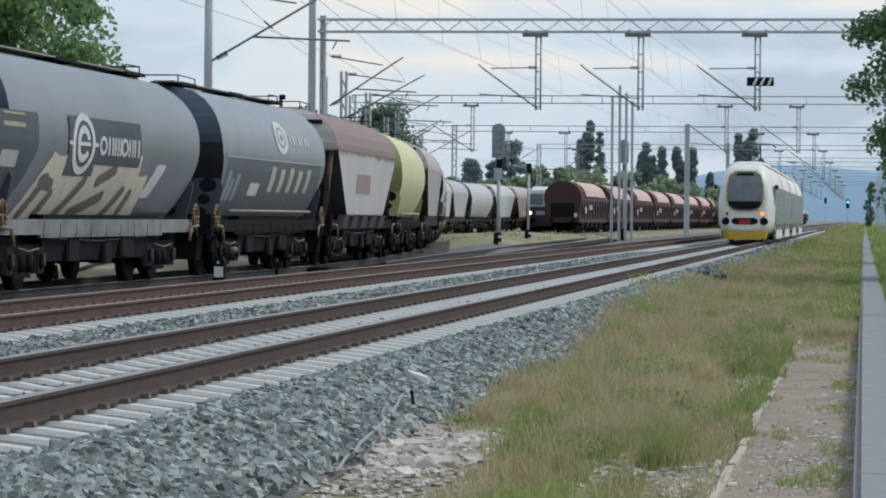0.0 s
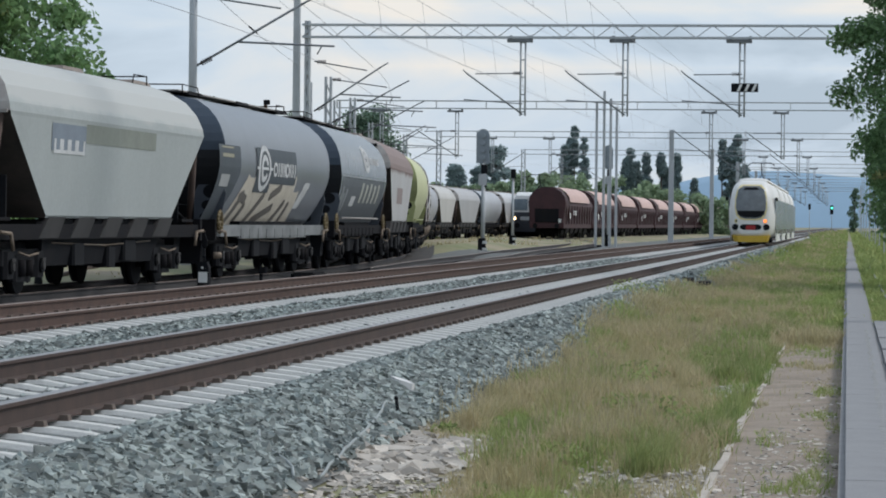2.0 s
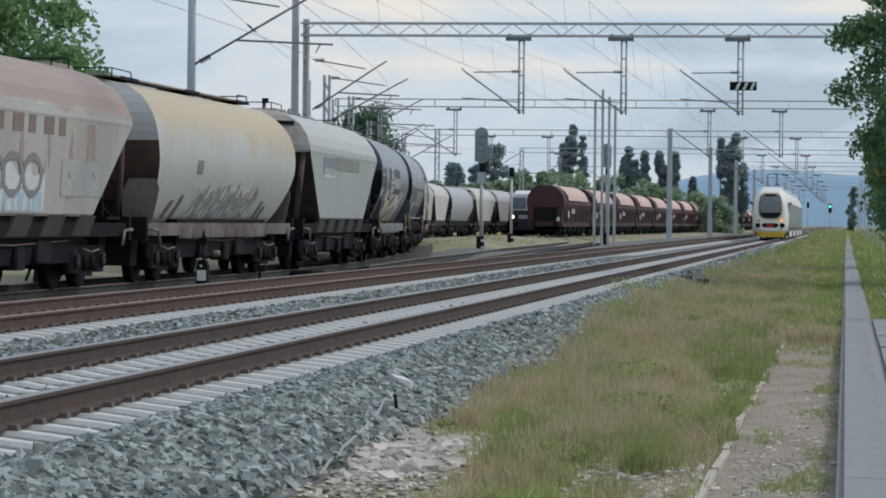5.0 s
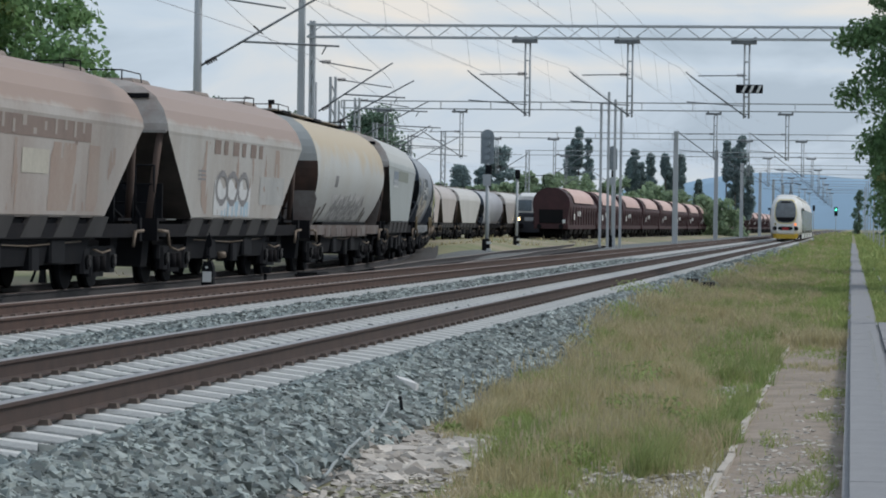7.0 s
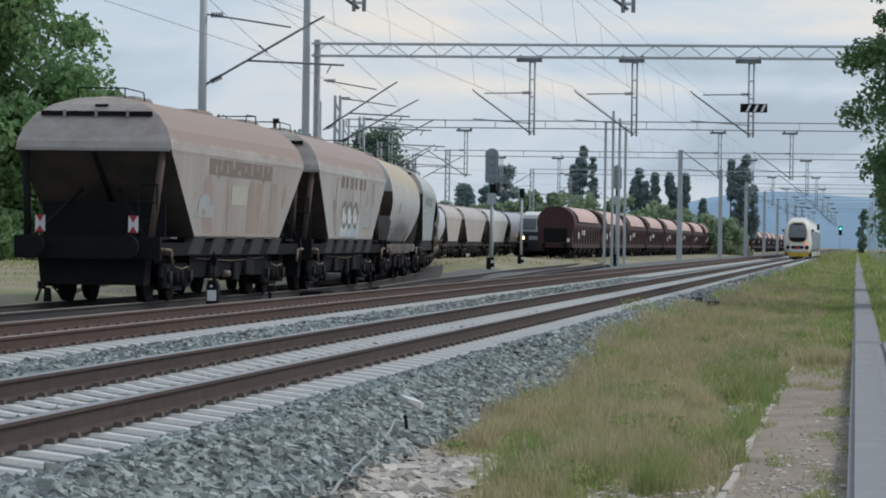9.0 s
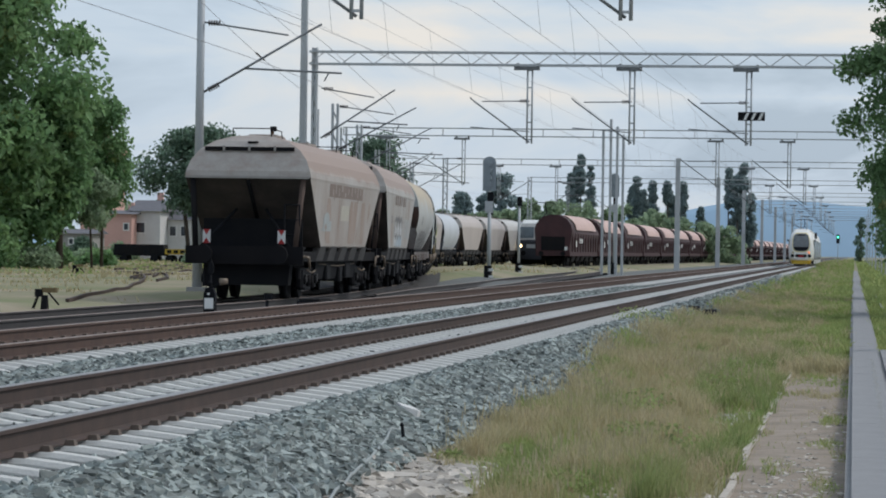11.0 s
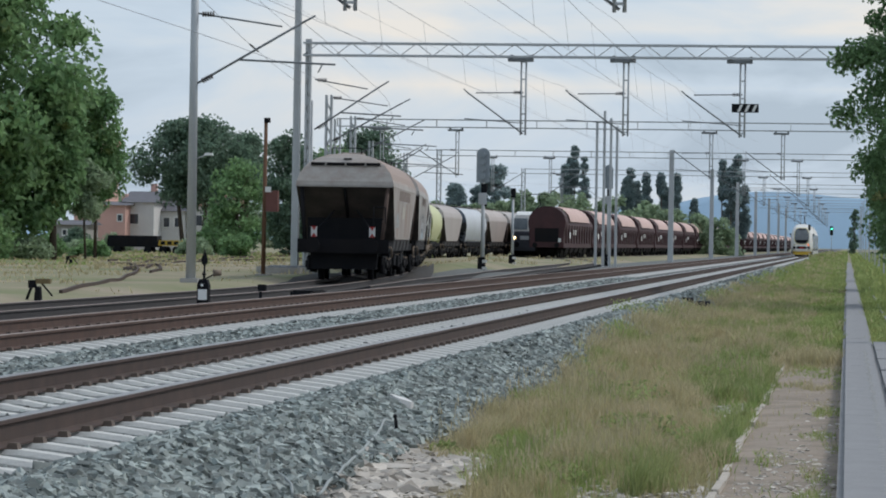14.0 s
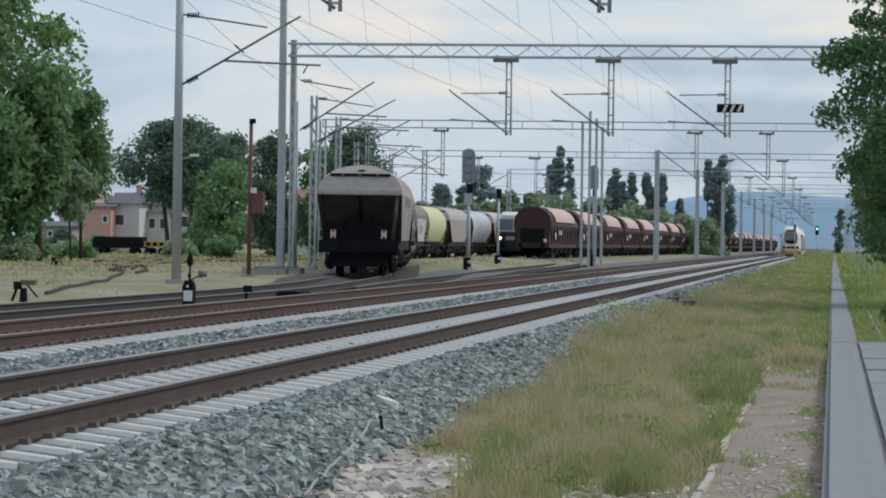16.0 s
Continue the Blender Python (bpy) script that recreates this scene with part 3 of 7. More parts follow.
        for x in (-0.875, 0.875):
            b = Geo().rod((x, s * (length / 2 - 0.62), 1.04), (x, s * (length / 2 - 0.1), 1.04), 0.1, n=12)
            b.rod((x, s * (length / 2 - 0.12), 1.04), (x, s * length / 2, 1.04), 0.22, n=16)
            part("buffer", b, M["under"], w)
    for s in (-1, 1):
        part("sole_bar", Geo().box(s * 1.27, 0, 1.0, 0.12, length - 1.5, 0.24), M["under"] if kind == "angular" else M[sill], w)
    for y, z, l in ((-1.9, 0.62, 0.7), (0.4, 0.55, 0.5), (1.8, 0.66, 0.9)):
        part("equipment_box", Geo().box(1.12, y, z, 0.3, l, 0.36, cut=0.04), M["grease"], w)
    part("brake_pipe", Geo().tube([(1.22, -length * 0.22, 0.82), (1.24, 0.0, 0.76), (1.22, length * 0.22, 0.82)], 0.014, 5), M["handle"], w)
    part("belly", Geo().box(0, 0, 0.82, 2.3, length - 8.2, 0.75, taper=1.12), M["black"], w)
    if kind == "angular":
        for i in range(5):
            y = (i - 2) * 2.0
            part("chute", Geo().add([(1.33, y - 0.75, 0.9), (1.33, y + 0.45, 0.9), (1.38, y + 0.75, 1.24), (1.38, y - 0.3, 1.24), (1.2, y - 0.75, 0.9), (1.2, y + 0.45, 0.9), (1.2, y + 0.75, 1.24), (1.2, y - 0.3, 1.24)],
                                     [(0, 1, 2, 3), (7, 6, 5, 4), (0, 3, 7, 4), (1, 5, 6, 2), (0, 4, 5, 1)]), M["chute"], w)
    else:
        for s in (-1, 1):
            part("side_skirt", Geo().box(s * 1.30, 0, 0.94, 0.04, length * 0.55, 0.22), M[sill], w)
            if sill == "under":
                part("side_rail", Geo().rod((s * 1.36, -length * 0.33, 1.30), (s * 1.36, length * 0.33, 1.30), 0.03, n=6), M["pale_trim"] if plate is None else plate, w)
            for k in range(9):
                part("sill_rib", Geo().box(s * 1.325, (k - 4) * length * 0.066, 0.94, 0.03, 0.07, 0.2), M[sill], w)
        if holes and (sill != "under" or length < 14):
            for s in (-1, 1):
                part("handwheel", ring_wheel(1.40, s * (half + 0.1), 1.18, 0.22, 0.03), M["brass"], w, "worn yellow brake handwheel")
    if kind == "round":
        part("roof_walkway", Geo().box(0.2, 0, 3.865, 0.42, length - 2.9, 0.025), M["pale_trim"], w)
    for k in (-0.3, 0.05, 0.38):
        part("roof_hatch", Geo().box(0.1, k * length, 3.85, 0.7, 1.5, 0.07, taper=0.9), M["roof_edge"] if kind == "angular" else M["under"], w)
    for s in (-1, 1):
        e = s * (half - 0.6)
        g = Geo().tube([(-0.45, e, 3.8), (-0.45, e, 3.99), (0.45, e, 3.99), (0.45, e, 3.8)], 0.014, 5).tube([(0.45, e, 3.99), (0.5, e - s * 1.3, 3.97), (0.5, e - s * 1.4, 3.8)], 0.012, 5)
        part("roof_handrail", g, M["under"], w)
    for s in (-1, 1):
        bogie(w, s * (length / 2 - 3.0))
    return w


M["navy"] = mat("navy_end_shield", (0.06, 0.08, 0.11), 0.4, second=(0.045, 0.06, 0.085), scale=2)
M["end_cap"] = mat("pale_rusty_cap", (0.46, 0.435, 0.41), 0.65, second=(0.30, 0.225, 0.19), scale=1.1, amount=0.8, fine=14, streak=0.6)
M["plate"] = mat("slate_end_plate", (0.075, 0.085, 0.105), 0.5, second=(0.05, 0.057, 0.07), scale=3)
M["rusty_post"] = mat("rusty_end_post", (0.095, 0.062, 0.05), 0.8, second=(0.06, 0.045, 0.04), scale=2)
M["pale_trim"] = mat("dusty_trim", (0.33, 0.31, 0.29), 0.7, second=(0.22, 0.2, 0.19), scale=4)
M["roof_edge"] = mat("dusty_walkway", (0.27, 0.23, 0.20), 0.8, second=(0.18, 0.15, 0.135), scale=3)
M["handle"] = mat("worn_step_iron", (0.22, 0.17, 0.125), 0.7, second=(0.13, 0.10, 0.08), scale=6)
M["chute"] = mat("dusty_hopper_chute", (0.045, 0.043, 0.043), 0.8, second=(0.025, 0.024, 0.024), scale=1.2, amount=0.8)
M["rust_sill"] = mat("rusty_sill", (0.10, 0.072, 0.062), 0.8, second=(0.19, 0.175, 0.165), scale=1.1, amount=0.9, fine=12)
M["grey_sill"] = mat("grey_sill", (0.24, 0.25, 0.25), 0.7, second=(0.13, 0.135, 0.14), scale=1.4, amount=0.9)


def wagon_paint(name, base, stain, roof=None, edge=3.0, spots=None, stain_amount=0.6, streak=3.0, ragged=0.35, soft=0.12, rough=0.55):
    """Sun-bleached wagon paint: streaky grime, and a dustier roof above the given height."""
    m = mat(name, base, rough, second=stain, scale=0.9, amount=stain_amount, fine=14, streak=streak, spots=spots, spot_at=0.64, spot_scale=1.2)
    if roof:
        tr = m.node_tree
        b = tr.nodes["Principled BSDF"]
        link = b.inputs["Base Color"].links[0]
        src = link.from_socket
        co = wire(tr, "ShaderNodeTexCoord")
        sp = wire(tr, "ShaderNodeSeparateXYZ")
        tr.links.new(co.outputs["Object"], sp.inputs[0])
        n = wire(tr, "ShaderNodeTexNoise", Scale=1.1, Detail=4.0)
        tr.links.new(co.outputs["Object"], n.inputs["Vector"])
        ad = wire(tr, "ShaderNodeMath", operation="MULTIPLY_ADD")
        ad.inputs[1].default_value = ragged
        tr.links.new(n.outputs[0], ad.inputs[0])
        tr.links.new(sp.outputs[2], ad.inputs[2])
        r = wire(tr, "ShaderNodeMapRange", clamp=True)
        r.inputs[1].default_value, r.inputs[2].default_value = edge + 0.1, edge + 0.1 + soft
        tr.links.new(ad.outputs[0], r.inputs[0])
        mx = wire(tr, "ShaderNodeMixRGB")
        mx.inputs[2].default_value = (*roof, 1)
        tr.links.new(r.outputs[0], mx.inputs[0])
        tr.links.new(src, mx.inputs[1])
        tr.links.new(mx.outputs[0], b.inputs["Base Color"])
    return m


DARK_END = mat("dusty_hopper_end", (0.10, 0.082, 0.072), 0.85, second=(0.04, 0.035, 0.034), scale=0.9, amount=0.9, fine=12, streak=3)
BLACK_END = mat("black_round_end", (0.016, 0.018, 0.023), 0.7, second=(0.03, 0.03, 0.033), scale=1.5, fine=12)
# rear first: label, shape, length over buffers, paint, end paint, sill, end plate
TRAIN = [
    ("weathered beige covered hopper wagon with rust-brown roof and tail boards", "angular", 15.7, wagon_paint("rusty_beige", (0.42, 0.39, 0.365), (0.30, 0.235, 0.20), (0.32, 0.235, 0.195)), DARK_END),
    ("beige covered hopper wagon with pale graffiti and rusty roof", "angular", 15.9, wagon_paint("pale_beige", (0.44, 0.43, 0.41), (0.33, 0.285, 0.25), (0.33, 0.25, 0.215)), DARK_END),
    ("round-bodied pale grey hopper wagon with yellow stains", "round", 16.25, wagon_paint("yellowed_grey", (0.49, 0.50, 0.49), (0.44, 0.425, 0.39), (0.48, 0.40, 0.285), 3.30, ragged=1.7, soft=0.5), mat("rusty_black_end", (0.03, 0.026, 0.026), 0.75, second=(0.14, 0.075, 0.055), scale=0.7, amount=0.8, fine=12), "rust_sill", mat("pale_end_shield", (0.44, 0.45, 0.44), 0.6, second=(0.36, 0.35, 0.33), scale=1.3), False),
    ("clean pale grey covered hopper wagon with slanted ends", "angular", 16.05, wagon_paint("clean_pale_grey", (0.385, 0.415, 0.41), (0.335, 0.36, 0.355), (0.46, 0.47, 0.455), stain_amount=0.6), DARK_END),
    ("round-bodied slate grey hopper wagon with cream graffiti", "round", 15.2, wagon_paint("slate_grey", (0.175, 0.19, 0.215), (0.14, 0.15, 0.168), rough=0.30), BLACK_END, "grey_sill"),
    ("round-bodied dark grey hopper wagon with handwheel", "round", 13.85, wagon_paint("dark_grey", (0.19, 0.21, 0.23), (0.145, 0.16, 0.178), rough=0.26), BLACK_END, "under"),
    ("white covered hopper wagon with brown roof", "angular", 15.0, wagon_paint("white_brown", (0.50, 0.50, 0.50), (0.42, 0.40, 0.39), (0.22, 0.155, 0.14), 2.75), DARK_END),
    ("round-bodied pale yellow-green hopper wagon", "round", 14.2, wagon_paint("yellow_green", (0.58, 0.60, 0.34), (0.52, 0.53, 0.32)), mat("olive_end", (0.40, 0.42, 0.20), 0.6), "under", mat("yellow_green_end_plate", (0.44, 0.46, 0.20), 0.55)),
    ("grey-beige covered hopper wagon", "angular", 14.8, wagon_paint("grey_beige", (0.42, 0.38, 0.36), (0.36, 0.32, 0.30)), DARK_END),
]
MORE = (("round", (0.54, 0.57, 0.61)), ("angular", (0.50, 0.44, 0.41)), ("angular", (0.47, 0.43, 0.41)), ("angular", (0.54, 0.53, 0.51)), ("round", (0.40, 0.41, 0.44)),
        ("angular", (0.54, 0.53, 0.51)), ("angular", (0.44, 0.44, 0.45)), ("round", (0.48, 0.50, 0.53)), ("angular", (0.56, 0.58, 0.60)), ("angular", (0.46, 0.40, 0.37)))
for i in range(18):
    kind, c = MORE[i % len(MORE)]
    TRAIN.append(("pale grey covered hopper wagon" if kind == "angular" else "round-bodied grey hopper wagon", kind, 15.0, wagon_paint("freight_grey", c, tuple(0.82 * v for v in c)), DARK_END if kind == "angular" else BLACK_END))
wagons = [(hopper(*w), w[2]) for w in TRAIN]


def wagon_markings():
    """Lettering fields, logos as plain shapes, and graffiti on the wagons' sides."""
    tone = lambda name, c, c2=None: mat(name, c, 0.6, second=c2 or tuple(0.75 * v for v in c), scale=1.6, amount=0.7, fine=12, streak=2)
    brown, cream, dark = tone("faded_brown_letters", (0.24, 0.18, 0.155)), tone("cream_spray", (0.60, 0.55, 0.46), (0.46, 0.41, 0.34)), tone("dark_slate_field", (0.075, 0.09, 0.105))
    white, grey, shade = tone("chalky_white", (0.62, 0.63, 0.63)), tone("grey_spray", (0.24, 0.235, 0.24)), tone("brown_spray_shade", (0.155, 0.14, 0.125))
    olive, blue = tone("olive_field", (0.25, 0.27, 0.235)), tone("pale_blue_spray", (0.40, 0.53, 0.62))
    faint = tone("faint_grey_spray", (0.31, 0.305, 0.30))
    w = [o for o, _ in wagons]
    A, R = "angular", "round"
    # rear wagon: brown lettering field with bars, two paler squares
    part("lettering_field", side_patch(A, -3.4, 3.1, 2.40, 2.78, lambda y, z: z > 2.45 + 0.05 * noise.noise((y * 3, 0, 1)), 0.06, 0.006), brown, w[0])
    gap = tone("beige_between_letters", (0.38, 0.335, 0.30))
    for i, (a, b, lo, hi) in enumerate(((-2.85, -2.7, 2.5, 2.66), (-2.35, -2.2, 2.56, 2.78), (-1.75, -1.6, 2.5, 2.7), (-1.2, -0.95, 2.62, 2.78), (-0.55, -0.35, 2.5, 2.6), (0.1, 0.25, 2.58, 2.72), (0.75, 0.88, 2.54, 2.78), (1.35, 1.5, 2.62, 2.78), (1.95, 2.1, 2.52, 2.78), (2.5, 2.65, 2.6, 2.78))):
        part("lettering_gap", side_patch(A, a, b, lo, hi, lift=0.011), gap, w[0])
    rust = tone("rust_streak", (0.325, 0.245, 0.205), (0.37, 0.31, 0.27))
    part("rust_stain", side_patch(A, -4.7, 4.9, 1.32, 2.42, lambda y, z: abs(y) < 5.9 - (2.78 - z) * 1.6 and noise.noise((y * 1.3, z * 0.35, 2)) + 0.35 * noise.noise((y * 5, z * 1.2, 4)) > 0.20, 0.05, 0.004), rust, w[0])
    part("rust_stain", side_patch(A, -4.4, 4.4, 1.32, 2.75, lambda y, z: abs(y) < 5.7 - (2.78 - z) * 1.6 and noise.noise((y * 1.1, z * 0.3, 12)) + 0.35 * noise.noise((y * 5, z * 1.1, 9)) > 0.34, 0.06, 0.004), rust, w[1])
    part("pale_square", side_patch(A, -1.1, 0.5, 1.9, 2.28), tone("pale_beige_square", (0.50, 0.47, 0.40)), w[0])
    part("grey_blotch", side_patch(A, -4.6, -2.8, 1.62, 2.15, lambda y, z: noise.noise((y * 1.5, z * 3, 3)) > -0.1), tone("grey_blotch_paint", (0.38, 0.41, 0.41)), w[0])
    for x in (-0.875, 0.875):
        b = part("tail_board", Geo().box(x, -7.28, 1.45, 0.18, 0.03, 0.30, cut=0.0), white, w[0], "white tail board with red triangles")
        for s in (-1, 1):
            g = Geo().add([(x - 0.08, -7.30, 1.45 + s * 0.16), (x + 0.08, -7.30, 1.45 + s * 0.16), (x, -7.30, 1.45 + s * 0.03)], [(0, 1, 2)])
            part("red_triangle", g, M["red"], b)
    # second: brown lettering, white looped graffiti with blue drips
    for i in range(6):
        part("lettering_bar", side_patch(A, -2.7 + i * 0.92, -2.1 + i * 0.92 - 0.2 * (i % 2), 2.52, 2.80), brown, w[1])
    loops = []
    for c in (-1.8, -0.75, 0.4):
        k = [(c + 0.55 * math.cos(a), 1.85 + 0.30 * math.sin(a)) for a in [i * math.tau / 10 for i in range(11)]]
        loops += list(zip(k, k[1:]))
    part("graffiti_fill", side_patch(A, -2.5, 1.2, 1.3, 2.2, lambda y, z: z < 1.95 + 0.1 * math.sin(y * 5) and noise.noise((y * 3, z * 1.2, 1)) > -0.35), white, w[1])
    part("graffiti_drips", side_patch(A, -2.2, 1.0, 1.28, 1.6, lambda y, z: noise.noise((y * 4, z * 0.8, 8)) > 0.05, lift=0.012), blue, w[1])
    part("graffiti_outline", side_patch(A, -2.6, 1.3, 1.45, 2.25, near_strokes(loops, 0.05), 0.045, 0.014), grey, w[1])
    for k in range(3):
        part("data_bar", side_patch(A, -4.1, -3.4, 1.98 + k * 0.08, 2.02 + k * 0.08), grey, w[1])
    part("grey_field", side_patch(A, 2.2, 5.0, 1.55, 2.15, lambda y, z: noise.noise((y * 2, z * 4, 5)) > -0.55), tone("grey_field_paint", (0.41, 0.41, 0.40)), w[1])
    # third: grey looped tag low on the side, dark mark
    pale = tone("pale_spray", (0.56, 0.55, 0.54))
    part("graffiti_fill", side_patch(R, -3.3, 3.3, 1.22, 1.98, lambda y, z: z < 1.86 + 0.1 * noise.noise((y * 1.7, 0, 3)) and noise.noise((y * 1.9 - z * 1.2, z * 2.2, 6)) > -0.12, 0.05, 0.008), pale, w[2])
    rnd = random.Random(8)
    for i in range(12):
        c = -3.1 + i * 0.50
        top, low = 1.78 + rnd.uniform(-0.08, 0.14), 1.26 + rnd.uniform(-0.04, 0.06)
        strokes = [((c, low), (c + 0.55, top))]
        if i % 3 != 1:
            strokes += [((c + 0.55, top), (c + 0.7 + rnd.uniform(0, 0.2), top - 0.2)), ((c + 0.7, top - 0.2), (c + 0.42, low + 0.16))]
        else:
            strokes += [((c + 0.2, low + 0.05), (c + 0.62, low + 0.02)), ((c + 0.3, low + 0.3), (c + 0.7, low + 0.34))]
        part("graffiti_letter", side_patch(R, c - 0.2, c + 1.1, 1.16, 2.0, near_strokes(strokes, 0.045), 0.045, 0.013 + 0.002 * (i % 2)), faint, w[2])
    for c, h in ((-5.0, 0.35), (-4.3, 0.45), (4.0, 0.4), (4.5, 0.3)):
        part("dark_smear", side_patch(R, c - 0.25, c + 0.25, 1.2, 1.2 + h, lambda y, z: abs((y - c) - (z - 1.4) * 0.7) < 0.16, 0.05, 0.01), shade, w[2])
    part("dark_mark", side_patch(R, -3.6, -3.05, 2.06, 2.34), grey, w[2])
    # fourth: logo square and olive field
    part("olive_field", side_patch(A, -2.3, 2.9, 2.46, 2.78), olive, w[3])
    part("logo_square", side_patch(A, -4.5, -2.3, 2.30, 2.74), tone("blue_grey_square", (0.22, 0.26, 0.31)), w[3])
    part("logo_shape", side_patch(A, -4.35, -2.35, 2.26, 2.55, lambda y, z: z < 2.34 or (z < 2.5 and int((y + 5) * 4) % 2 == 0), 0.06, 0.012), white, w[3])
    # fifth: dark logo field with ring and bars over cream graffiti
    def blob(y, z):
        top = 2.26 + 0.10 * math.sin(y * 0.9 + 1) + 0.12 * noise.noise((y * 1.1, 0, 2)) - (0.35 if y > 2.3 else 0) - max(0, -3.6 - y) * 0.9
        return 1.12 < z < top and y > -5.4 + (z - 1.1) * 0.8
    part("graffiti_fill", side_patch(R, -5.4, 3.0, 1.12, 2.45, blob, 0.025), cream, w[4])
    cuts = [((-4.3, 1.2), (-3.7, 1.75)), ((-3.4, 1.2), (-3.1, 1.5)), ((-2.3, 1.15), (-1.3, 1.75)), ((-1.4, 1.2), (0.2, 1.5)), ((-0.4, 1.75), (0.5, 1.95)), ((0.8, 1.15), (1.5, 1.6)), ((1.9, 1.2), (2.1, 1.55)), ((-3.9, 1.72), (-3.3, 1.66))]
    part("graffiti_shade", side_patch(R, -5.0, 3.0, 1.12, 2.2, near_strokes(cuts, 0.10), 0.022, 0.013), shade, w[4])
    part("white_flare", side_patch(R, 3.0, 4.2, 1.5, 2.1, lambda y, z: abs((y - 3.2) - (z - 1.5) * 1.2) < 0.35, 0.04), white, w[4])
    part("logo_field", side_patch(R, -2.8, 2.1, 1.98, 2.78, lambda y, z: z > 2.02 + 0.0 * y or y < -1.1, lift=0.018), dark, w[4])
    part("logo_field_foot", side_patch(R, -2.8, -1.0, 1.82, 2.0, lift=0.018), dark, w[4])
    part("logo_ring", side_loop(R, -1.9, 2.34, 0.72, 0.50, 0.76), white, w[4])
    part("logo_core", side_loop(R, -1.9, 2.34, 0.42, 0.30, 0.58, 0.3, math.tau - 0.55), white, w[4])
    part("logo_stroke", side_patch(R, -2.3, -1.5, 2.31, 2.37, lift=0.03), white, w[4])
    for s in (-1, 1):
        part("logo_spur", side_patch(R, -1.9 + s * 0.8 - 0.13, -1.9 + s * 0.8 + 0.13, 2.31, 2.37, lift=0.026), white, w[4])
    # a row of plain strokes and loops in place of the brand's letters
    for c in (-0.62, 0.86):
        part("logo_loop", side_loop(R, c, 2.34, 0.25, 0.16, 0.58), white, w[4])
    for c in (-0.22, 0.02, 0.2, 0.4, 0.58, 1.2, 1.42, 1.6, 1.88):
        part("logo_bar", side_patch(R, c - 0.055, c + 0.055, 2.19, 2.49, lift=0.026), white, w[4])
    part("dark_block", side_patch(R, -6.9, -4.5, 1.2, 2.75, lambda y, z: y < -4.6 + 0.0 * z and (z - 1.1) * 0.9 > (y + 5.6), lift=0.011), dark, w[4])
    part("yellow_block", side_patch(R, -6.6, -5.4, 2.5, 2.72, lambda y, z: int(z * 12) % 2 == 0, lift=0.02), tone("dull_yellow_block", (0.36, 0.34, 0.25)), w[4])
    part("pale_block", side_patch(R, -6.6, -5.7, 1.9, 2.15, lift=0.02), tone("pale_block_paint", (0.42, 0.43, 0.43)), w[4])
    for c in w[4].children:
        if c.name.split("_")[0] in ("graffiti", "logo", "white", "dark", "yellow", "pale"):
            c.location.y -= 0.38
    # sixth: pale logo and a row of tall sprayed letters as bars
    part("logo_ring", side_loop(R, 0.55, 2.9, 0.72, 0.36, 0.62, lift=0.012), white, w[5])
    part("logo_core", side_loop(R, 0.55, 2.9, 0.36, 0.18, 0.4, lift=0.012), white, w[5])
    for i in range(7):
        part("logo_bar", side_patch(R, 1.5 + i * 0.36, 1.66 + i * 0.36 + 0.06 * (i % 2), 2.78, 2.98, lift=0.012), white, w[5])
    part("body_seam", Geo().skin([[(side_width(R, z) + d, y, z) for z, d in ((2.40, 0.002), (2.40, 0.02), (2.36, 0.02), (2.36, 0.002))] for y in (-5.6, 5.6)], smooth=False), tone("seam_grey", (0.30, 0.32, 0.34)), w[5])
    # dark ground reflected in the inward-curving lower side, painted on as a sheet
    part("lower_panel", side_patch(R, -5.3, 5.3, 1.2, 2.34, lift=0.004), tone("sooty_lower_panel", (0.115, 0.13, 0.145), (0.085, 0.095, 0.105)), w[5])
    for i in range(5):
        part("sprayed_bar", side_patch(R, -0.6 + i * 1.05, -0.15 + i * 1.05, 1.72, 2.25 - 0.04 * (i % 2)), tone("greenish_spray", (0.47, 0.48, 0.42)), w[5])
    for c, h in ((-4.9, 2.1), (-4.5, 1.95), (-4.0, 2.05)):
        part("white_tag", side_patch(R, c - 0.14, c + 0.16, 1.5, h), tone("dull_spray", (0.30, 0.32, 0.33)), w[5])
    part("data_square", side_patch(R, -2.6, -1.6, 1.62, 1.88), white, w[5])
    # seventh: brown field
    part("brown_field", side_patch(A, -2.4, 0.6, 1.78, 2.28), tone("dull_brown_field", (0.30, 0.24, 0.23)), w[6])


wagon_markings()

# arc length along the siding
SIDING = [(siding_x(y), y) for y in [-40 + i for i in range(520)]]
ARC = [0.0]
for (ax, ay), (bx, by) in zip(SIDING, SIDING[1:]):
    ARC.append(ARC[-1] + math.hypot(bx - ax, by - ay))


def on_siding(s):
    """The place at s metres from y = 0 along the siding."""
    s += 40
    i = min(max(int(np.searchsorted(ARC, s)) - 1, 0), len(ARC) - 2)
    u = (s - ARC[i]) / (ARC[i + 1] - ARC[i])
    (ax, ay), (bx, by) = SIDING[i], SIDING[i + 1]
    return Vector((ax + (bx - ax) * u, ay + (by - ay) * u, SIDING_Z))


# the rear buffers' place along the siding
REAR = ((0, -20.75), (2, -3.75), (3.5, 9.8), (4, 14.3), (6.5, 34.9), (7, 38.9), (9, 54.45), (12, 76.55), (14.5, 94.0), (16, 104.15))


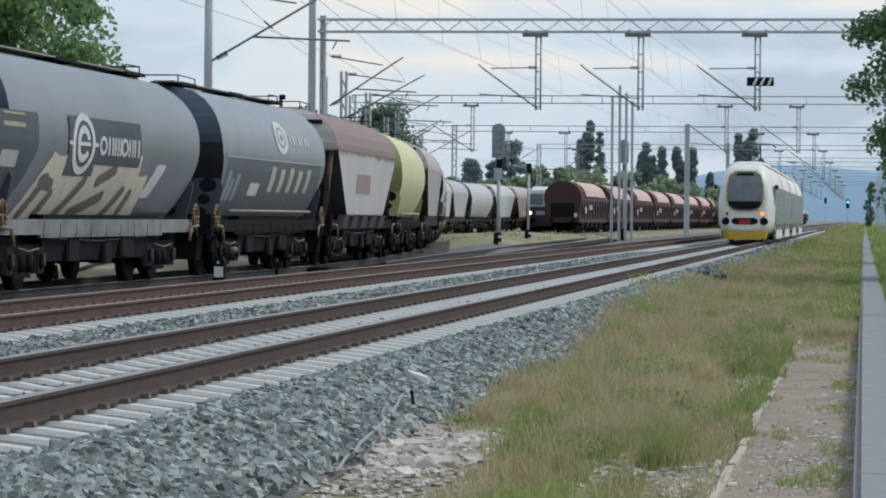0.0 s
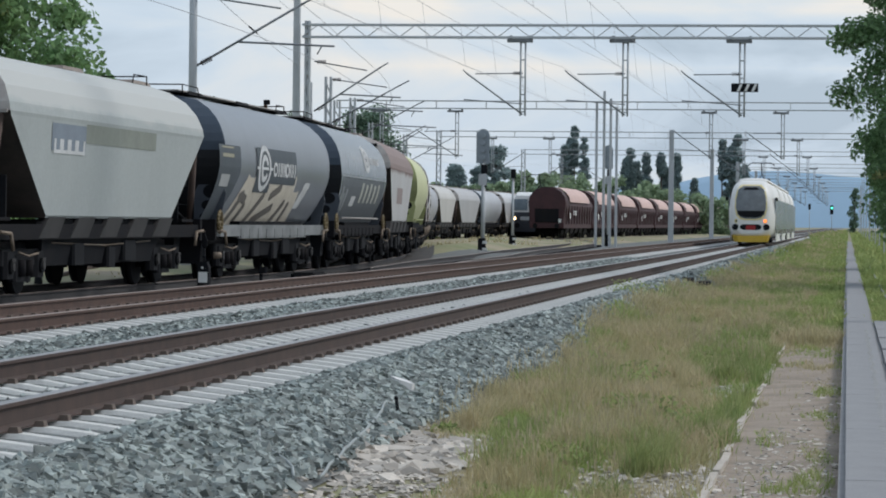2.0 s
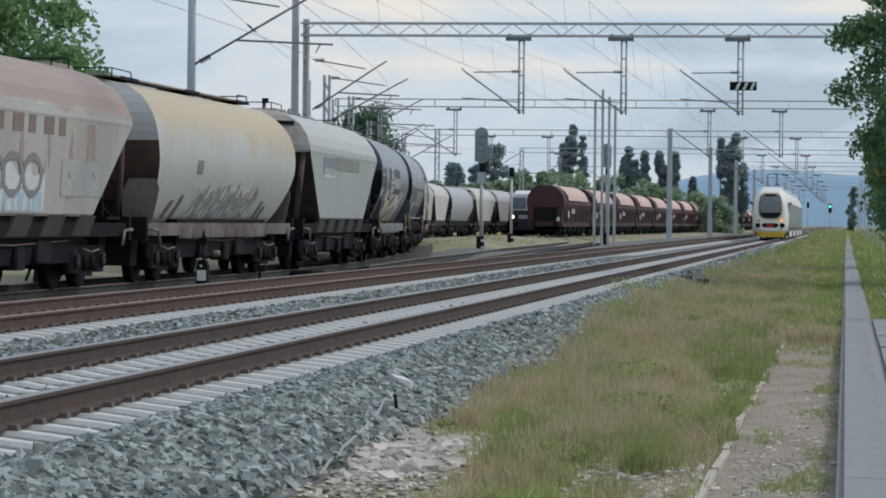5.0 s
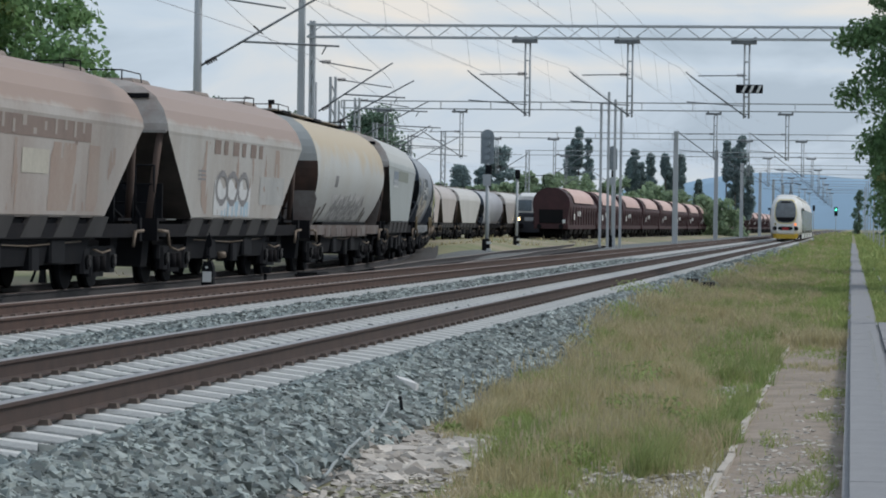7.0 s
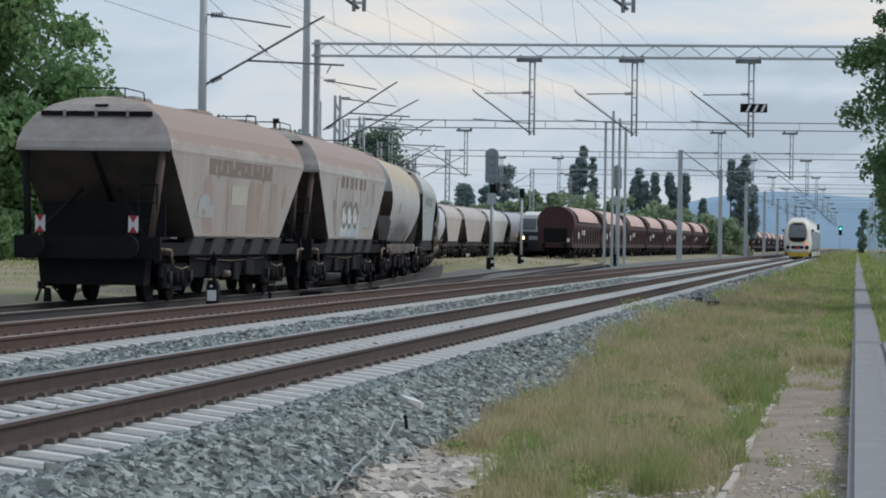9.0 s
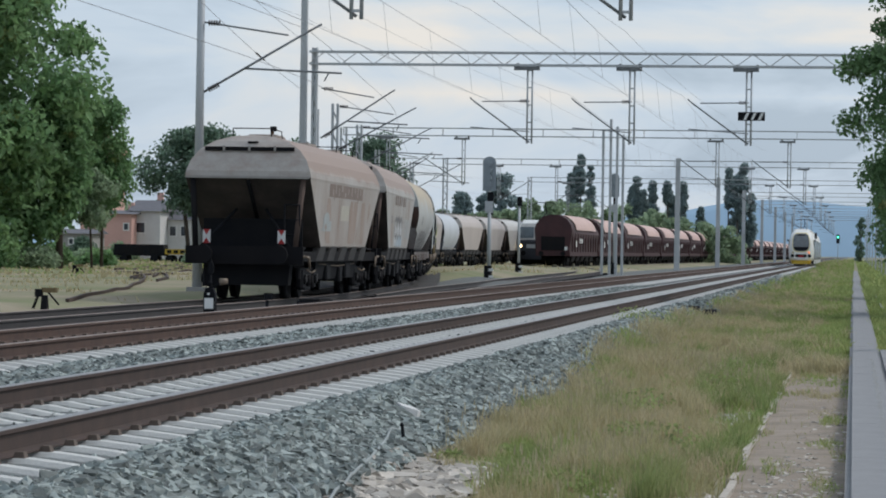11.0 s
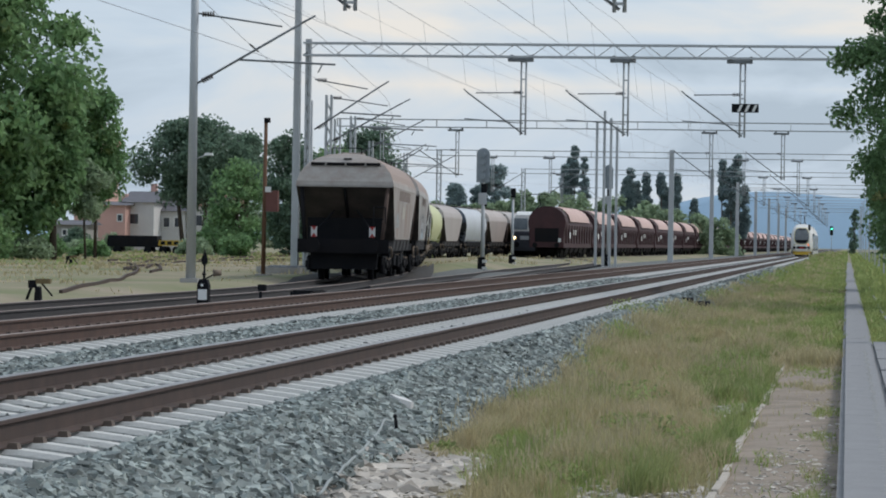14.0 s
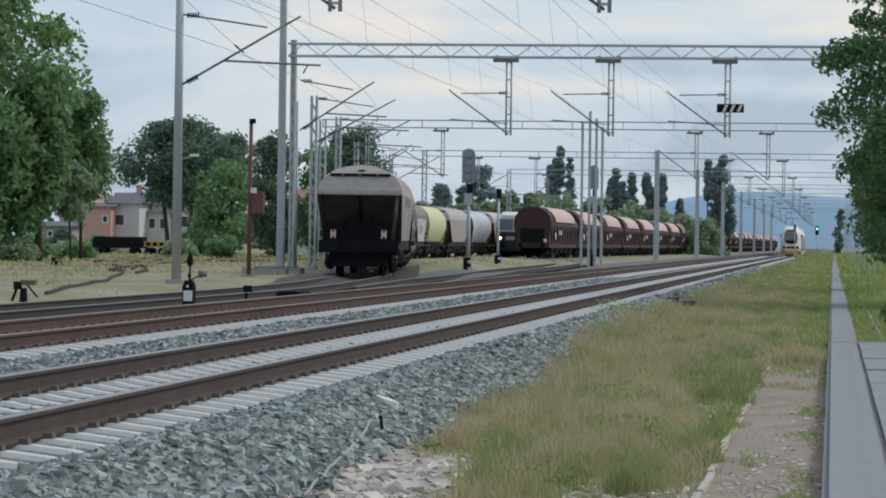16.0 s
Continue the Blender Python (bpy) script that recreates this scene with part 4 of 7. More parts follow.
def rear_at(t):
    """Smooth braking run through the rows of REAR."""
    n = len(REAR)
    i = min(max(sum(1 for r in REAR if r[0] <= t) - 1, 0), n - 2)
    slope = lambda j: (REAR[min(j + 1, n - 1)][1] - REAR[max(j - 1, 0)][1]) / (REAR[min(j + 1, n - 1)][0] - REAR[max(j - 1, 0)][0])
    (ta, a), (tb, b) = REAR[i], REAR[i + 1]
    h = tb - ta
    u = (t - ta) / h
    return a * (1 + 2 * u) * (1 - u) ** 2 + h * slope(i) * u * (1 - u) ** 2 + b * u * u * (3 - 2 * u) + h * slope(i + 1) * u * u * (u - 1)


def wagon_pose(s, length):
    a, b = on_siding(s + 3.0), on_siding(s + length - 3.0)
    turn = math.atan2(-(b.x - a.x), b.y - a.y)
    return Matrix.Translation((a + b) / 2) @ Matrix.Rotation(turn, 4, "Z")


def railcar():
    """Four-section electric railcar, origin on the rail under its nose, along y."""
    c = thing("railcar", "white low-floor regional railcar with yellow trim and dark windscreen", "train")
    cream = mat("white_car_paint", (0.78, 0.77, 0.74), 0.35, second=(0.66, 0.65, 0.62), scale=1.2, amount=0.6)
    trim = mat("yellow_car_trim", (0.72, 0.63, 0.36), 0.4, second=(0.6, 0.48, 0.14), scale=2)
    glass = mat("dark_tinted_glass", (0.13, 0.145, 0.16), 0.1, spec=0.7)
    band = mat("grey_window_band", (0.26, 0.255, 0.24), 0.22, second=(0.18, 0.178, 0.17), scale=0.5, amount=0.9, spec=0.6)
    N = 28

    def section(y, w, z0, zt, q=0.42):
        ring = []
        for i in range(N):
            a = math.tau * i / N
            x = math.copysign(abs(math.cos(a)) ** q, math.cos(a)) * w
            z = (zt + z0) / 2 + math.copysign(abs(math.sin(a)) ** q, math.sin(a)) * (zt - z0) / 2
            ring.append((x * (1 - 0.19 * max(0, (z - 2.3) / 1.6)), y, z))
        return ring

    NOSE = ((0.0, 0.80, 0.66, 1.95, 0.55), (0.06, 0.97, 0.54, 2.4, 0.5), (0.2, 1.11, 0.46, 2.9, 0.46), (0.5, 1.23, 0.38, 3.42, 0.43), (0.95, 1.31, 0.33, 3.72, 0.42), (1.7, 1.385, 0.32, 3.86, 0.42), (2.8, 1.43, 0.32, 3.9, 0.42))
    nose = [section(*r) for r in NOSE]
    lengths = (18.6, 17.6, 17.6, 18.6)
    y = 0.0
    for i, l in enumerate(lengths):
        rings = nose + [section(l, 1.43, 0.32, 3.9)] if i == 0 else [section(y, 1.43, 0.32, 3.9), section(y + l, 1.43, 0.32, 3.9)]
        part("car_body", Geo().skin(rings), cream, c)
        a, b = (y + 3.4 if i == 0 else y + 0.08), y + l - 0.08
        for s in (-1, 1):
            part("window_band", Geo().box(s * 1.415, (a + b) / 2, 1.82, 0.05, b - a, 1.9), band, c)
            for k in range(3):
                d = a + (b - a) * (0.2 + 0.3 * k)
                part("door", Geo().box(s * 1.419, d, 1.68, 0.05, 1.4, 2.2), band, c)
            part("skirt", Geo().box(s * 1.40, (y + l / 2) if i else l / 2 + 1.5, 0.38, 0.05, l * 0.6, 0.5), cream, c)
        part("roof_fairing", Geo().skin([[(u * 1.0, yy, 3.86 + v * k) for u, v in ((-0.95, 0), (-0.8, 0.16), (-0.45, 0.22), (0.45, 0.22), (0.8, 0.16), (0.95, 0))] for yy, k in ((y if i else 3.6, 1 if i else 0.1), (max(y, 3.6) + 1.2, 1), (y + l + (0.8 if i < 3 else 0), 1))]), cream, c)
        if i < 3:
            part("gangway", Geo().skin([section(y + l - 0.05, 1.40, 0.4, 3.87), section(y + l + 0.85, 1.40, 0.4, 3.87)]), band, c)
        y += l + 0.8
    for yy in (3.2, 19.0, 37.4, 55.8, 71.5):
        for d in (-1.25, 1.25):
            g = Geo()
            for s in (-1, 1):
                g.rod((s * 0.69, yy + d, 0.42), (s * 0.83, yy + d, 0.42), 0.42, n=16)
            part("wheelset", g.rod((-0.8, yy + d, 0.42), (0.8, yy + d, 0.42), 0.08), M["black"], c)
        part("bogie_frame", Geo().box(0, yy, 0.48, 2.2, 3.4, 0.35), M["black"], c)

    def front(x, z):
        """How far the nose stands back there."""
        def outside(y):
            w, z0, zt, q = (lerp_table([(r[0], r[i]) for r in NOSE], y) for i in (1, 2, 3, 4))
            w *= 1 - 0.19 * max(0, (z - 2.3) / 1.6)
            return abs(x / w) ** (2 / q) + abs((z - (zt + z0) / 2) / ((zt - z0) / 2)) ** (2 / q) > 1
        a, b = 0.0, 2.8
        if not outside(a):
            return a
        for _ in range(14):
            m = (a + b) / 2
            a, b = (m, b) if outside(m) else (a, m)
        return b

    def mask(rows, lift):
        """A sheet lying on the nose; rows: half width, height."""
        fine = [(a + (b - a) * k / 4, c + (d - c) * k / 4) for (a, c), (b, d) in zip(rows, rows[1:]) for k in range(4)] + [rows[-1]]
        n = 10
        return Geo().skin([[(w * (2 * k / n - 1), front(w * (2 * k / n - 1), z) - lift, z) for k in range(n + 1)] for w, z in fine], closed=False, caps=False)

    part("windscreen_trim", mask(((0.34, 1.44), (0.66, 1.50), (0.88, 1.72), (0.99, 2.15), (0.98, 2.75), (0.86, 3.35), (0.60, 3.62)), 0.015), trim, c, "yellow windscreen surround")
    part("windscreen", mask(((0.30, 1.53), (0.60, 1.60), (0.80, 1.80), (0.91, 2.18), (0.90, 2.75), (0.78, 3.32), (0.50, 3.54)), 0.03), glass, c, "dark tinted windscreen")
    part("destination_display", mask(((0.48, 3.30), (0.36, 3.46)), 0.045), M["black"], c)
    part("lower_cab", mask(((0.3, 1.62), (0.64, 1.70), (0.80, 1.86), (0.84, 2.02)), 0.045), M["black"], c)
    part("coupler_recess", mask(((0.45, 0.86), (0.64, 0.95), (0.66, 1.08), (0.50, 1.2)), 0.015), M["black"], c)
    part("coupler_hatch", mask(((0.26, 0.86), (0.30, 0.98), (0.26, 1.14)), 0.03), M["red"], c, "red coupler hatch")
    for s in (-1, 1):
        part("buffer_pad", Geo().rod((s * 0.95, 0.36, 1.03), (s * 0.93, front(0.93, 1.03) - 0.06, 1.03), 0.2, 0.19, 16), M["black"], c)
        part("lamp_pod", Geo().rod((s * 0.88, 0.34, 1.40), (s * 0.86, front(0.86, 1.4) - 0.02, 1.40), 0.15, 0.13, 14), trim, c)
        part("tail_light", Geo().rod((s * 0.87, front(0.86, 1.4), 1.40), (s * 0.87, front(0.86, 1.4) - 0.05, 1.40), 0.10 if s > 0 else 0.06, n=14), M["lamp_red"] if s > 0 else M["black"], c, "glowing red tail light" if s > 0 else "dark head lamp")
        part("cab_window", Geo().box(s * 1.40, 2.5, 2.35, 0.06, 0.9, 0.95, cut=0.0), glass, c)
        part("mirror", Geo().box(s * 1.52, 1.7, 2.75, 0.16, 0.1, 0.2), M["black"], c)
    g = Geo()
    g.skin([[(-0.72, -0.04, 0.12), (0.72, -0.04, 0.12), (0.8, -0.02, 0.5), (-0.8, -0.02, 0.5)], [(-0.95, 0.14, 0.14), (0.95, 0.14, 0.14), (1.06, 0.16, 0.52), (-1.06, 0.16, 0.52)], [(-1.05, 0.7, 0.14), (1.05, 0.7, 0.14), (1.2, 0.7, 0.55), (-1.2, 0.7, 0.55)]], smooth=False)
    part("front_apron", g, M["yellow"], c, "yellow front apron")
    g = Geo().rod((-0.4, 22, 3.95), (0, 23.2, 4.6), 0.035).rod((0.4, 22, 3.95), (0, 23.2, 4.6), 0.035).rod((0, 23.2, 4.6), (0, 21.9, 5.35), 0.035)
    g.tube([(-0.9, 21.9, 5.2), (-0.65, 21.9, 5.38), (0.65, 21.9, 5.38), (0.9, 21.9, 5.2)], 0.03)
    part("pantograph", g, M["black"], c)
    return c


car = railcar()
CAR = ((0, 153), (1.5, 179), (3.5, 214), (7, 275), (9, 311), (12.5, 373), (14.5, 409), (16, 435))


def motions():
    times = [i * 0.5 for i in range(33)]
    s0 = 0
    for w, length in wagons:
        walk(w, [(t, wagon_pose(rear_at(t) + s0, length)) for t in times])
        s0 += length
    walk(car, [(t, Matrix.Translation((T1, lerp_table(CAR, t), 0))) for t in times])


# ---- overhead line: portals, masts, wires ----
BEAM_Z, DROP_Z, MESSENGER_Z, CONTACT_Z = 8.32, 5.15, 7.1, 5.45
PORTALS = [(115, -20.55, 2.4), (188, -31.4, 2.4), (248, -33.0, 2.4), (309, -32.5, 2.4), (370, -13.1, 2.4), (431, -12.7, 2.4), (492, -12.4, 2.4), (553, -12.2, 2.4), (614, -12.1, 2.4)]


def lattice_mast(parent, x, y, z0, z1, wide=0.34, deep=0.3, name="mast"):
    g = Geo()
    for s in (-1, 1):
        g.box(x + s * wide / 2, y, (z0 + z1) / 2, 0.09, deep, z1 - z0)
    z, s = z0 + 0.3, 1
    while z < z1 - 0.6:
        for d in (-deep / 2, deep / 2):
            g.rod((x - s * wide / 2, y + d, z), (x + s * wide / 2, y + d, z + 0.5), 0.018, n=5)
        z, s = z + 0.5, -s
    return part(name, g, M["steel"], parent)


def truss_beam(parent, y, x0, x1, z, deep, lod):
    g = Geo()
    k = deep / 2
    for d in (-0.18, 0.18):
        for s in (-1, 1):
            g.box((x0 + x1) / 2, y + d, z + s * k, x1 - x0, 0.07, 0.075 if lod else 0.06)
    x, s = x0, 1
    step = 0.62 if lod else 3.1
    while x + step <= x1:
        if lod:
            g.rod((x, y - 0.18, z - s * k), (x + step, y - 0.18, z + s * k), 0.018, n=5)
        else:
            g.box(x, y, z, 0.035, 0.3, deep)
        x, s = x + step, -s
    return part("beam", g, M["steel"], parent)


def drop_bracket(parent, x, y, reach=-2.12):
    """A hanging bracket under a beam that carries the cantilever of one track."""
    d = part("drop_bracket", Geo(), M["steel"], parent)
    g = Geo().box(x - 0.12, y, BEAM_Z - 0.35, 0.95, 0.3, 0.12)
    for s in (-0.45, 0.3):
        g.box(x + s, y, BEAM_Z - 0.26, 0.1, 0.34, 0.2)
    part("clamp_plate", g, M["steel_dark"], d)
    g = Geo()
    for s in (-0.09, 0.09):
        g.rod((x + s, y, DROP_Z), (x + s, y, BEAM_Z - 0.3), 0.036, n=6)
    for i in range(5):
        g.box(x, y, DROP_Z + 0.15 + i * 0.65, 0.2, 0.05, 0.05)
    part("hanger", g, M["steel"], d)
    tip = DROP_Z + 0.05 + 0.85 * (MESSENGER_Z - 0.15 - DROP_Z)
    g = Geo().rod((x, y, DROP_Z + 0.05), (x + reach, y, tip), 0.033, n=6)
    g.rod((x + reach, y, tip), (x + reach * 1.07, y, tip + 0.14), 0.026, n=6)
    part("cantilever", g, M["steel_dark"], d)
    g = Geo().rod((x, y, 6.75), (x + reach * 0.85, y, 6.72), 0.022, n=5)
    g.rod((x, y, DROP_Z + 0.45), (x + reach * 1.05, y, CONTACT_Z + 0.3), 0.02, n=5)
    part("tie_tube", g, M["steel_dark"], d)
    g = Geo()
    for i in range(5):
        g.rod((x + reach * (0.06 + 0.025 * i), y, 6.75), (x + reach * (0.07 + 0.025 * i), y, 6.75), 0.07, n=8)
    part("insulator", g, M["insulator"], d)


def portal(i, y, x0, x1):
    p = thing("catenary_portal", "galvanised steel catenary portal with lattice beam over the tracks", "catenary portal", group="catenary portals")
    if i == 0:
        part("mast", Geo().box(-20.78, y, 5.6, 0.27, 0.34, 11.8, taper=0.8).box(-20.78, y - 0.175, 4.4, 0.05, 0.02, 8.0), M["steel"], p)
        lattice_mast(p, -20.36, y, -0.3, 8.7, 0.12, 0.26)
        truss_beam(p, y, x0, x1, BEAM_Z, 0.46, True)
    elif i == 1:
        lattice_mast(p, x0, y, -0.3, 8.6)
        for x, h in ((-15.28, 8.6), (-14.82, 9.25), (-14.42, 8.8), (-14.05, 8.3)):
            part("post", Geo().box(x, y, h / 2 - 0.15, 0.15, 0.18, h + 0.3), M["steel"], p)
        truss_beam(p, y, x0, x1, BEAM_Z + 0.05, 0.46, False)
    else:
        if x0 < -20:
            lattice_mast(p, x0, y, -0.3, 8.6)
        xm = (-14.1, -13.5)[i - 2] if i < 4 else x0
        part("mast", Geo().box(xm, y, 4.2, 0.44, 0.3, 9.1, taper=0.85).box(xm, y - 0.16, 4.6, 0.08, 0.03, 7.0), M["steel"], p)
        truss_beam(p, y, x0, x1, BEAM_Z, 0.46, False)
    lattice_mast(p, x1, y, -0.9, 8.6)
    for x in (-3.95, -8.3):
        drop_bracket(p, x, y)
    if i == 0:
        drop_bracket(p, -12.15, y)
    if 0 < i < 4:
        drop_bracket(p, -23.9, y, -2.4 if i % 2 else 2.4)
        drop_bracket(p, -28.6, y, 2.4)
    return p


for i, (y, x0, x1) in enumerate(PORTALS):
    portal(i, y, x0, x1)


def near_portal(y):
    p = thing("catenary_portal", "near catenary portal, its hanging brackets over the main tracks", "catenary portal", group="catenary portals")
    for x in (-18.6, 2.4):
        lattice_mast(p, x, y, -0.8, 9.2)
    truss_beam(p, y, -18.6, 2.4, BEAM_Z, 0.46, True)
    for x in (-4.0, -8.75):
        drop_bracket(p, x, y)


near_portal(53.5)


def mast_with_arm(x, y, h, r, reach, label, z0=-0.3, lattice=False):
    m = thing("catenary_mast", label, "catenary mast", group="catenary masts")
    if lattice:
        lattice_mast(m, x, y, z0, h, 0.22, 0.24)
    else:
        part("mast", Geo().rod((x, y, z0), (x, y, h), r * 1.12, r * 0.72, 14), M["steel"], m)
    part("footing", Geo().box(x, y, z0 + 0.05, r * 4.2, r * 4.2, 0.3, taper=0.92), M["concrete"], m)
    s = 1 if reach > 0 else -1
    part("cantilever", Geo().rod((x + s * 0.1, y, 5.3), (x + reach, y, 6.95), 0.034, n=6).rod((x + reach, y, 6.95), (x + reach * 1.13, y, 7.16), 0.03, n=6), M["steel_dark"], m)
    part("top_tie", Geo().rod((x + s * 0.1, y, 7.2), (x + reach * 0.82, y, 6.86), 0.026, n=5), M["steel_dark"], m)
    part("registration_tube", Geo().rod((x + reach * 0.42, y, 5.95), (x + reach * 1.32, y, 5.84), 0.03, n=5).rod((x + reach * 1.2, y, 5.84), (x + reach * 1.16, y, 5.62), 0.02, n=5), M["steel_dark"], m)
    g = Geo()
    for i in range(5):
        g.rod((x + s * (0.22 + 0.07 * i), y, 7.18), (x + s * (0.25 + 0.07 * i), y, 7.18), 0.075, n=8)
        g.rod((x + s * (0.24 + 0.06 * i), y, 5.37 + 0.03 * i), (x + s * (0.27 + 0.06 * i), y, 5.385 + 0.03 * i), 0.075, n=8)
    part("insulator", g, M["insulator"], m)
    return m


mast_with_arm(-17.68, 82, 11.0, 0.125, 2.95, "tall round galvanised catenary mast with cantilever beside the siding", -0.2)
mast_with_arm(-22.1, 130, 7.3, 0.1, 3.1, "short lattice catenary mast with brown insulators", -0.25, True)
mast_with_arm(-20.3, 115.6, 6.4, 0.05, 2.6, "cantilever post strapped to the portal leg", -0.25)
mast_with_arm(-24.6, 152, 7.3, 0.1, 3.2, "short lattice catenary mast with brown insulators", -0.25, True)
mast_with_arm(-29.6, 190, 7.3, 0.1, 3.1, "short lattice catenary mast with brown insulators", -0.25, True)
mast_with_arm(-31.0, 215, 7.3, 0.1, 3.1, "short lattice catenary mast with brown insulators", -0.25, True)


def striped_sign():
    """Black and white slanted bars on a board under the first portal."""
    s = thing("striped_board", "black board with white slanted stripes hung on a bracket", "railway sign")
    x0, x1, z0, z1, y = -4.34, -3.34, 6.08, 6.40, 114.86
    part("board", Geo().box((x0 + x1) / 2, y, (z0 + z1) / 2, x1 - x0, 0.05, z1 - z0), M["black"], s)
    for i in range(3):
        a = x0 + 0.2 + i * 0.27
        g = Geo()
        p = [(a, z0 + 0.03), (a + 0.10, z0 + 0.03), (a + 0.22, z1 - 0.03), (a + 0.12, z1 - 0.03)]
        g.add([(u, y - 0.03, w) for u, w in p] + [(u, y - 0.04, w) for u, w in p], [(4, 5, 6, 7), (0, 1, 5, 4), (2, 3, 7, 6), (1, 2, 6, 5), (3, 0, 4, 7)])
        part("stripe", g, M["white"], s)


striped_sign()


def line_wire(name, pts_of, ys, r, label):
    """A wire that sags between supports."""
    w = thing(name, label, "overhead wire", group="overhead wires")
    pts = []
    for a, b in zip(ys, ys[1:]):
        pts += [pts_of(a + (b - a) * k / 10, k / 10) for k in range(10)]
    pts.append(pts_of(ys[-1], 1.0))
    g = Geo().skin([[(x + r * math.cos(a), y, z + r * math.sin(a)) for a in [i * math.tau / 5 for i in range(5)]] for x, y, z in pts])
    part("strand", g, M["wire"], w)
    return w


SUPPORTS = [-8, 53.5] + [p[0] for p in PORTALS]
for tx in (T1 - 0.6, T2 - 0.6):
    line_wire("messenger_wire", lambda y, u: (tx, y, MESSENGER_Z - 0.1 - 3.6 * u * (1 - u) * 0.9 / 2), SUPPORTS[:7], 0.0055, "sagging messenger wire over a main track")
    c = line_wire("contact_wire", lambda y, u: (tx + 0.15, y, CONTACT_Z), SUPPORTS[:7], 0.005, "level contact wire over a main track")
    g = Geo()
    for a, b in zip(SUPPORTS[1:6], SUPPORTS[2:7]):
        for k in range(1, 8):
            u = k / 8
            y = a + (b - a) * u
            g.rod((tx, y, MESSENGER_Z - 0.1 - 1.62 * u * (1 - u)), (tx + 0.15, y, CONTACT_Z), 0.0035, n=4)
    tagged(part("dropper", g, M["wire"], c), kind="stuff")
SIDE = [24, 82, 130, 190, 250, 310]
line_wire("messenger_wire", lambda y, u: (siding_x(y) - 0.3, y, MESSENGER_Z - 0.1 - 1.3 * u * (1 - u)), SIDE, 0.0075, "sagging messenger wire over the siding")
line_wire("contact_wire", lambda y, u: (siding_x(y) - 0.2, y, 5.6), SIDE, 0.007, "level contact wire over the siding")
# high feeders that come in over the camera's side to the first portal's mast
for x, z, dz in ((-20.6, 10.9, 0.0), (-20.9, 9.9, 0.2), (-14.5, 10.2, -0.4), (-8.6, 9.4, 0.0)):
    line_wire("feeder_wire", lambda y, u: (x + (y - 115) * 0.012, y, z + dz * (115 - y) / 60 - 1.2 * u * (1 - u)), [40, 115, 188, 248], 0.006, "high feeder wire strung from portal to portal")
def stay_wire(a, b, sag, joint):
    """A slack wire between two fixings, with a dark strain insulator part of the way."""
    w = thing("stay_wire", "thin slack wire with a dark strain insulator", "overhead wire", group="overhead wires")
    a, b = Vector(a), Vector(b)
    at = lambda u: a.lerp(b, u) - Vector((0, 0, sag * 4 * u * (1 - u)))
    part("strand", Geo().tube([at(i / 10) for i in range(11)], 0.007, 5), M["wire"], w)
    part("insulator", Geo().rod(at(joint), at(joint + 0.05), 0.028, n=7), M["insulator"], w)


stay_wire((-12.2, 46, 7.1), (-20.7, 115, 7.0), 0.25, 0.62)
stay_wire((-17.68, 82, 9.2), (-20.75, 115, 8.9), 0.1, 0.3)


# ---- signals and small trackside things ----
M["signal_grey"] = mat("signal_grey", (0.27, 0.31, 0.34), 0.6, second=(0.2, 0.23, 0.26), scale=3)


def main_signal(x, y, z0, top, label, head=True, base=True):
    s = thing("light_signal", label, "railway signal", group="light signals")
    part("post", Geo().rod((x, y, z0), (x, y, top - (1.2 if head else 0.3)), 0.075, 0.065, 10), M["steel"], s)
    if head:
        w, h = 0.29, 1.5
        out = [(-w, 0), (w, 0), (w, h - w)] + [(w * math.cos(a), h - w + w * math.sin(a)) for a in [math.pi * i / 10 for i in range(1, 10)]] + [(-w, h - w)]
        g = Geo().skin([[(x + u, y - 0.12, top - h + v) for u, v in out], [(x + u, y - 0.06, top - h + v) for u, v in out]], smooth=False)
        part("back_board", g, M["signal_grey"], s, "dark grey round-topped back board")
        for k in range(4):
            part("lamp_hood", Geo().rod((x, y - 0.12, top - 0.3 - 0.31 * k), (x, y - 0.3, top - 0.3 - 0.31 * k), 0.115, 0.12, 12), M["signal_grey"], s)
        part("cabinet", Geo().box(x + 0.05, y + 0.02, top - 1.75, 0.26, 0.24, 0.4), M["black"], s)
        part("number_plate", Geo().box(x, y - 0.1, top - 2.2, 0.36, 0.03, 0.5), M["steel"], s)
    else:
        part("lamp_head", Geo().box(x + 0.02, y - 0.05, top - 0.22, 0.26, 0.25, 0.5, cut=0.05), M["black"], s)
    if base:
        part("base_box", Geo().box(x - 0.02, y, z0 + 0.33, 0.34, 0.3, 0.8, taper=0.9), M["black"], s)
        for k in range(2):
            part("white_band", Geo().box(x + 0.13, y - 0.165, z0 + 0.25 + 0.3 * k, 0.2, 0.02, 0.12), M["white"], s)
    return s


main_signal(-15.75, 133, -0.28, 5.2, "grey light signal with round-topped back board seen from behind")
main_signal(-17.9, 165, -0.28, 4.0, "small black signal lamp on a thin grey post", head=False)
main_signal(-18.3, 155, -0.28, 3.4, "small black signal lamp on a thin grey post", head=False, base=False)
main_signal(-15.0, 194, -0.28, 6.1, "grey light signal among the portal posts")


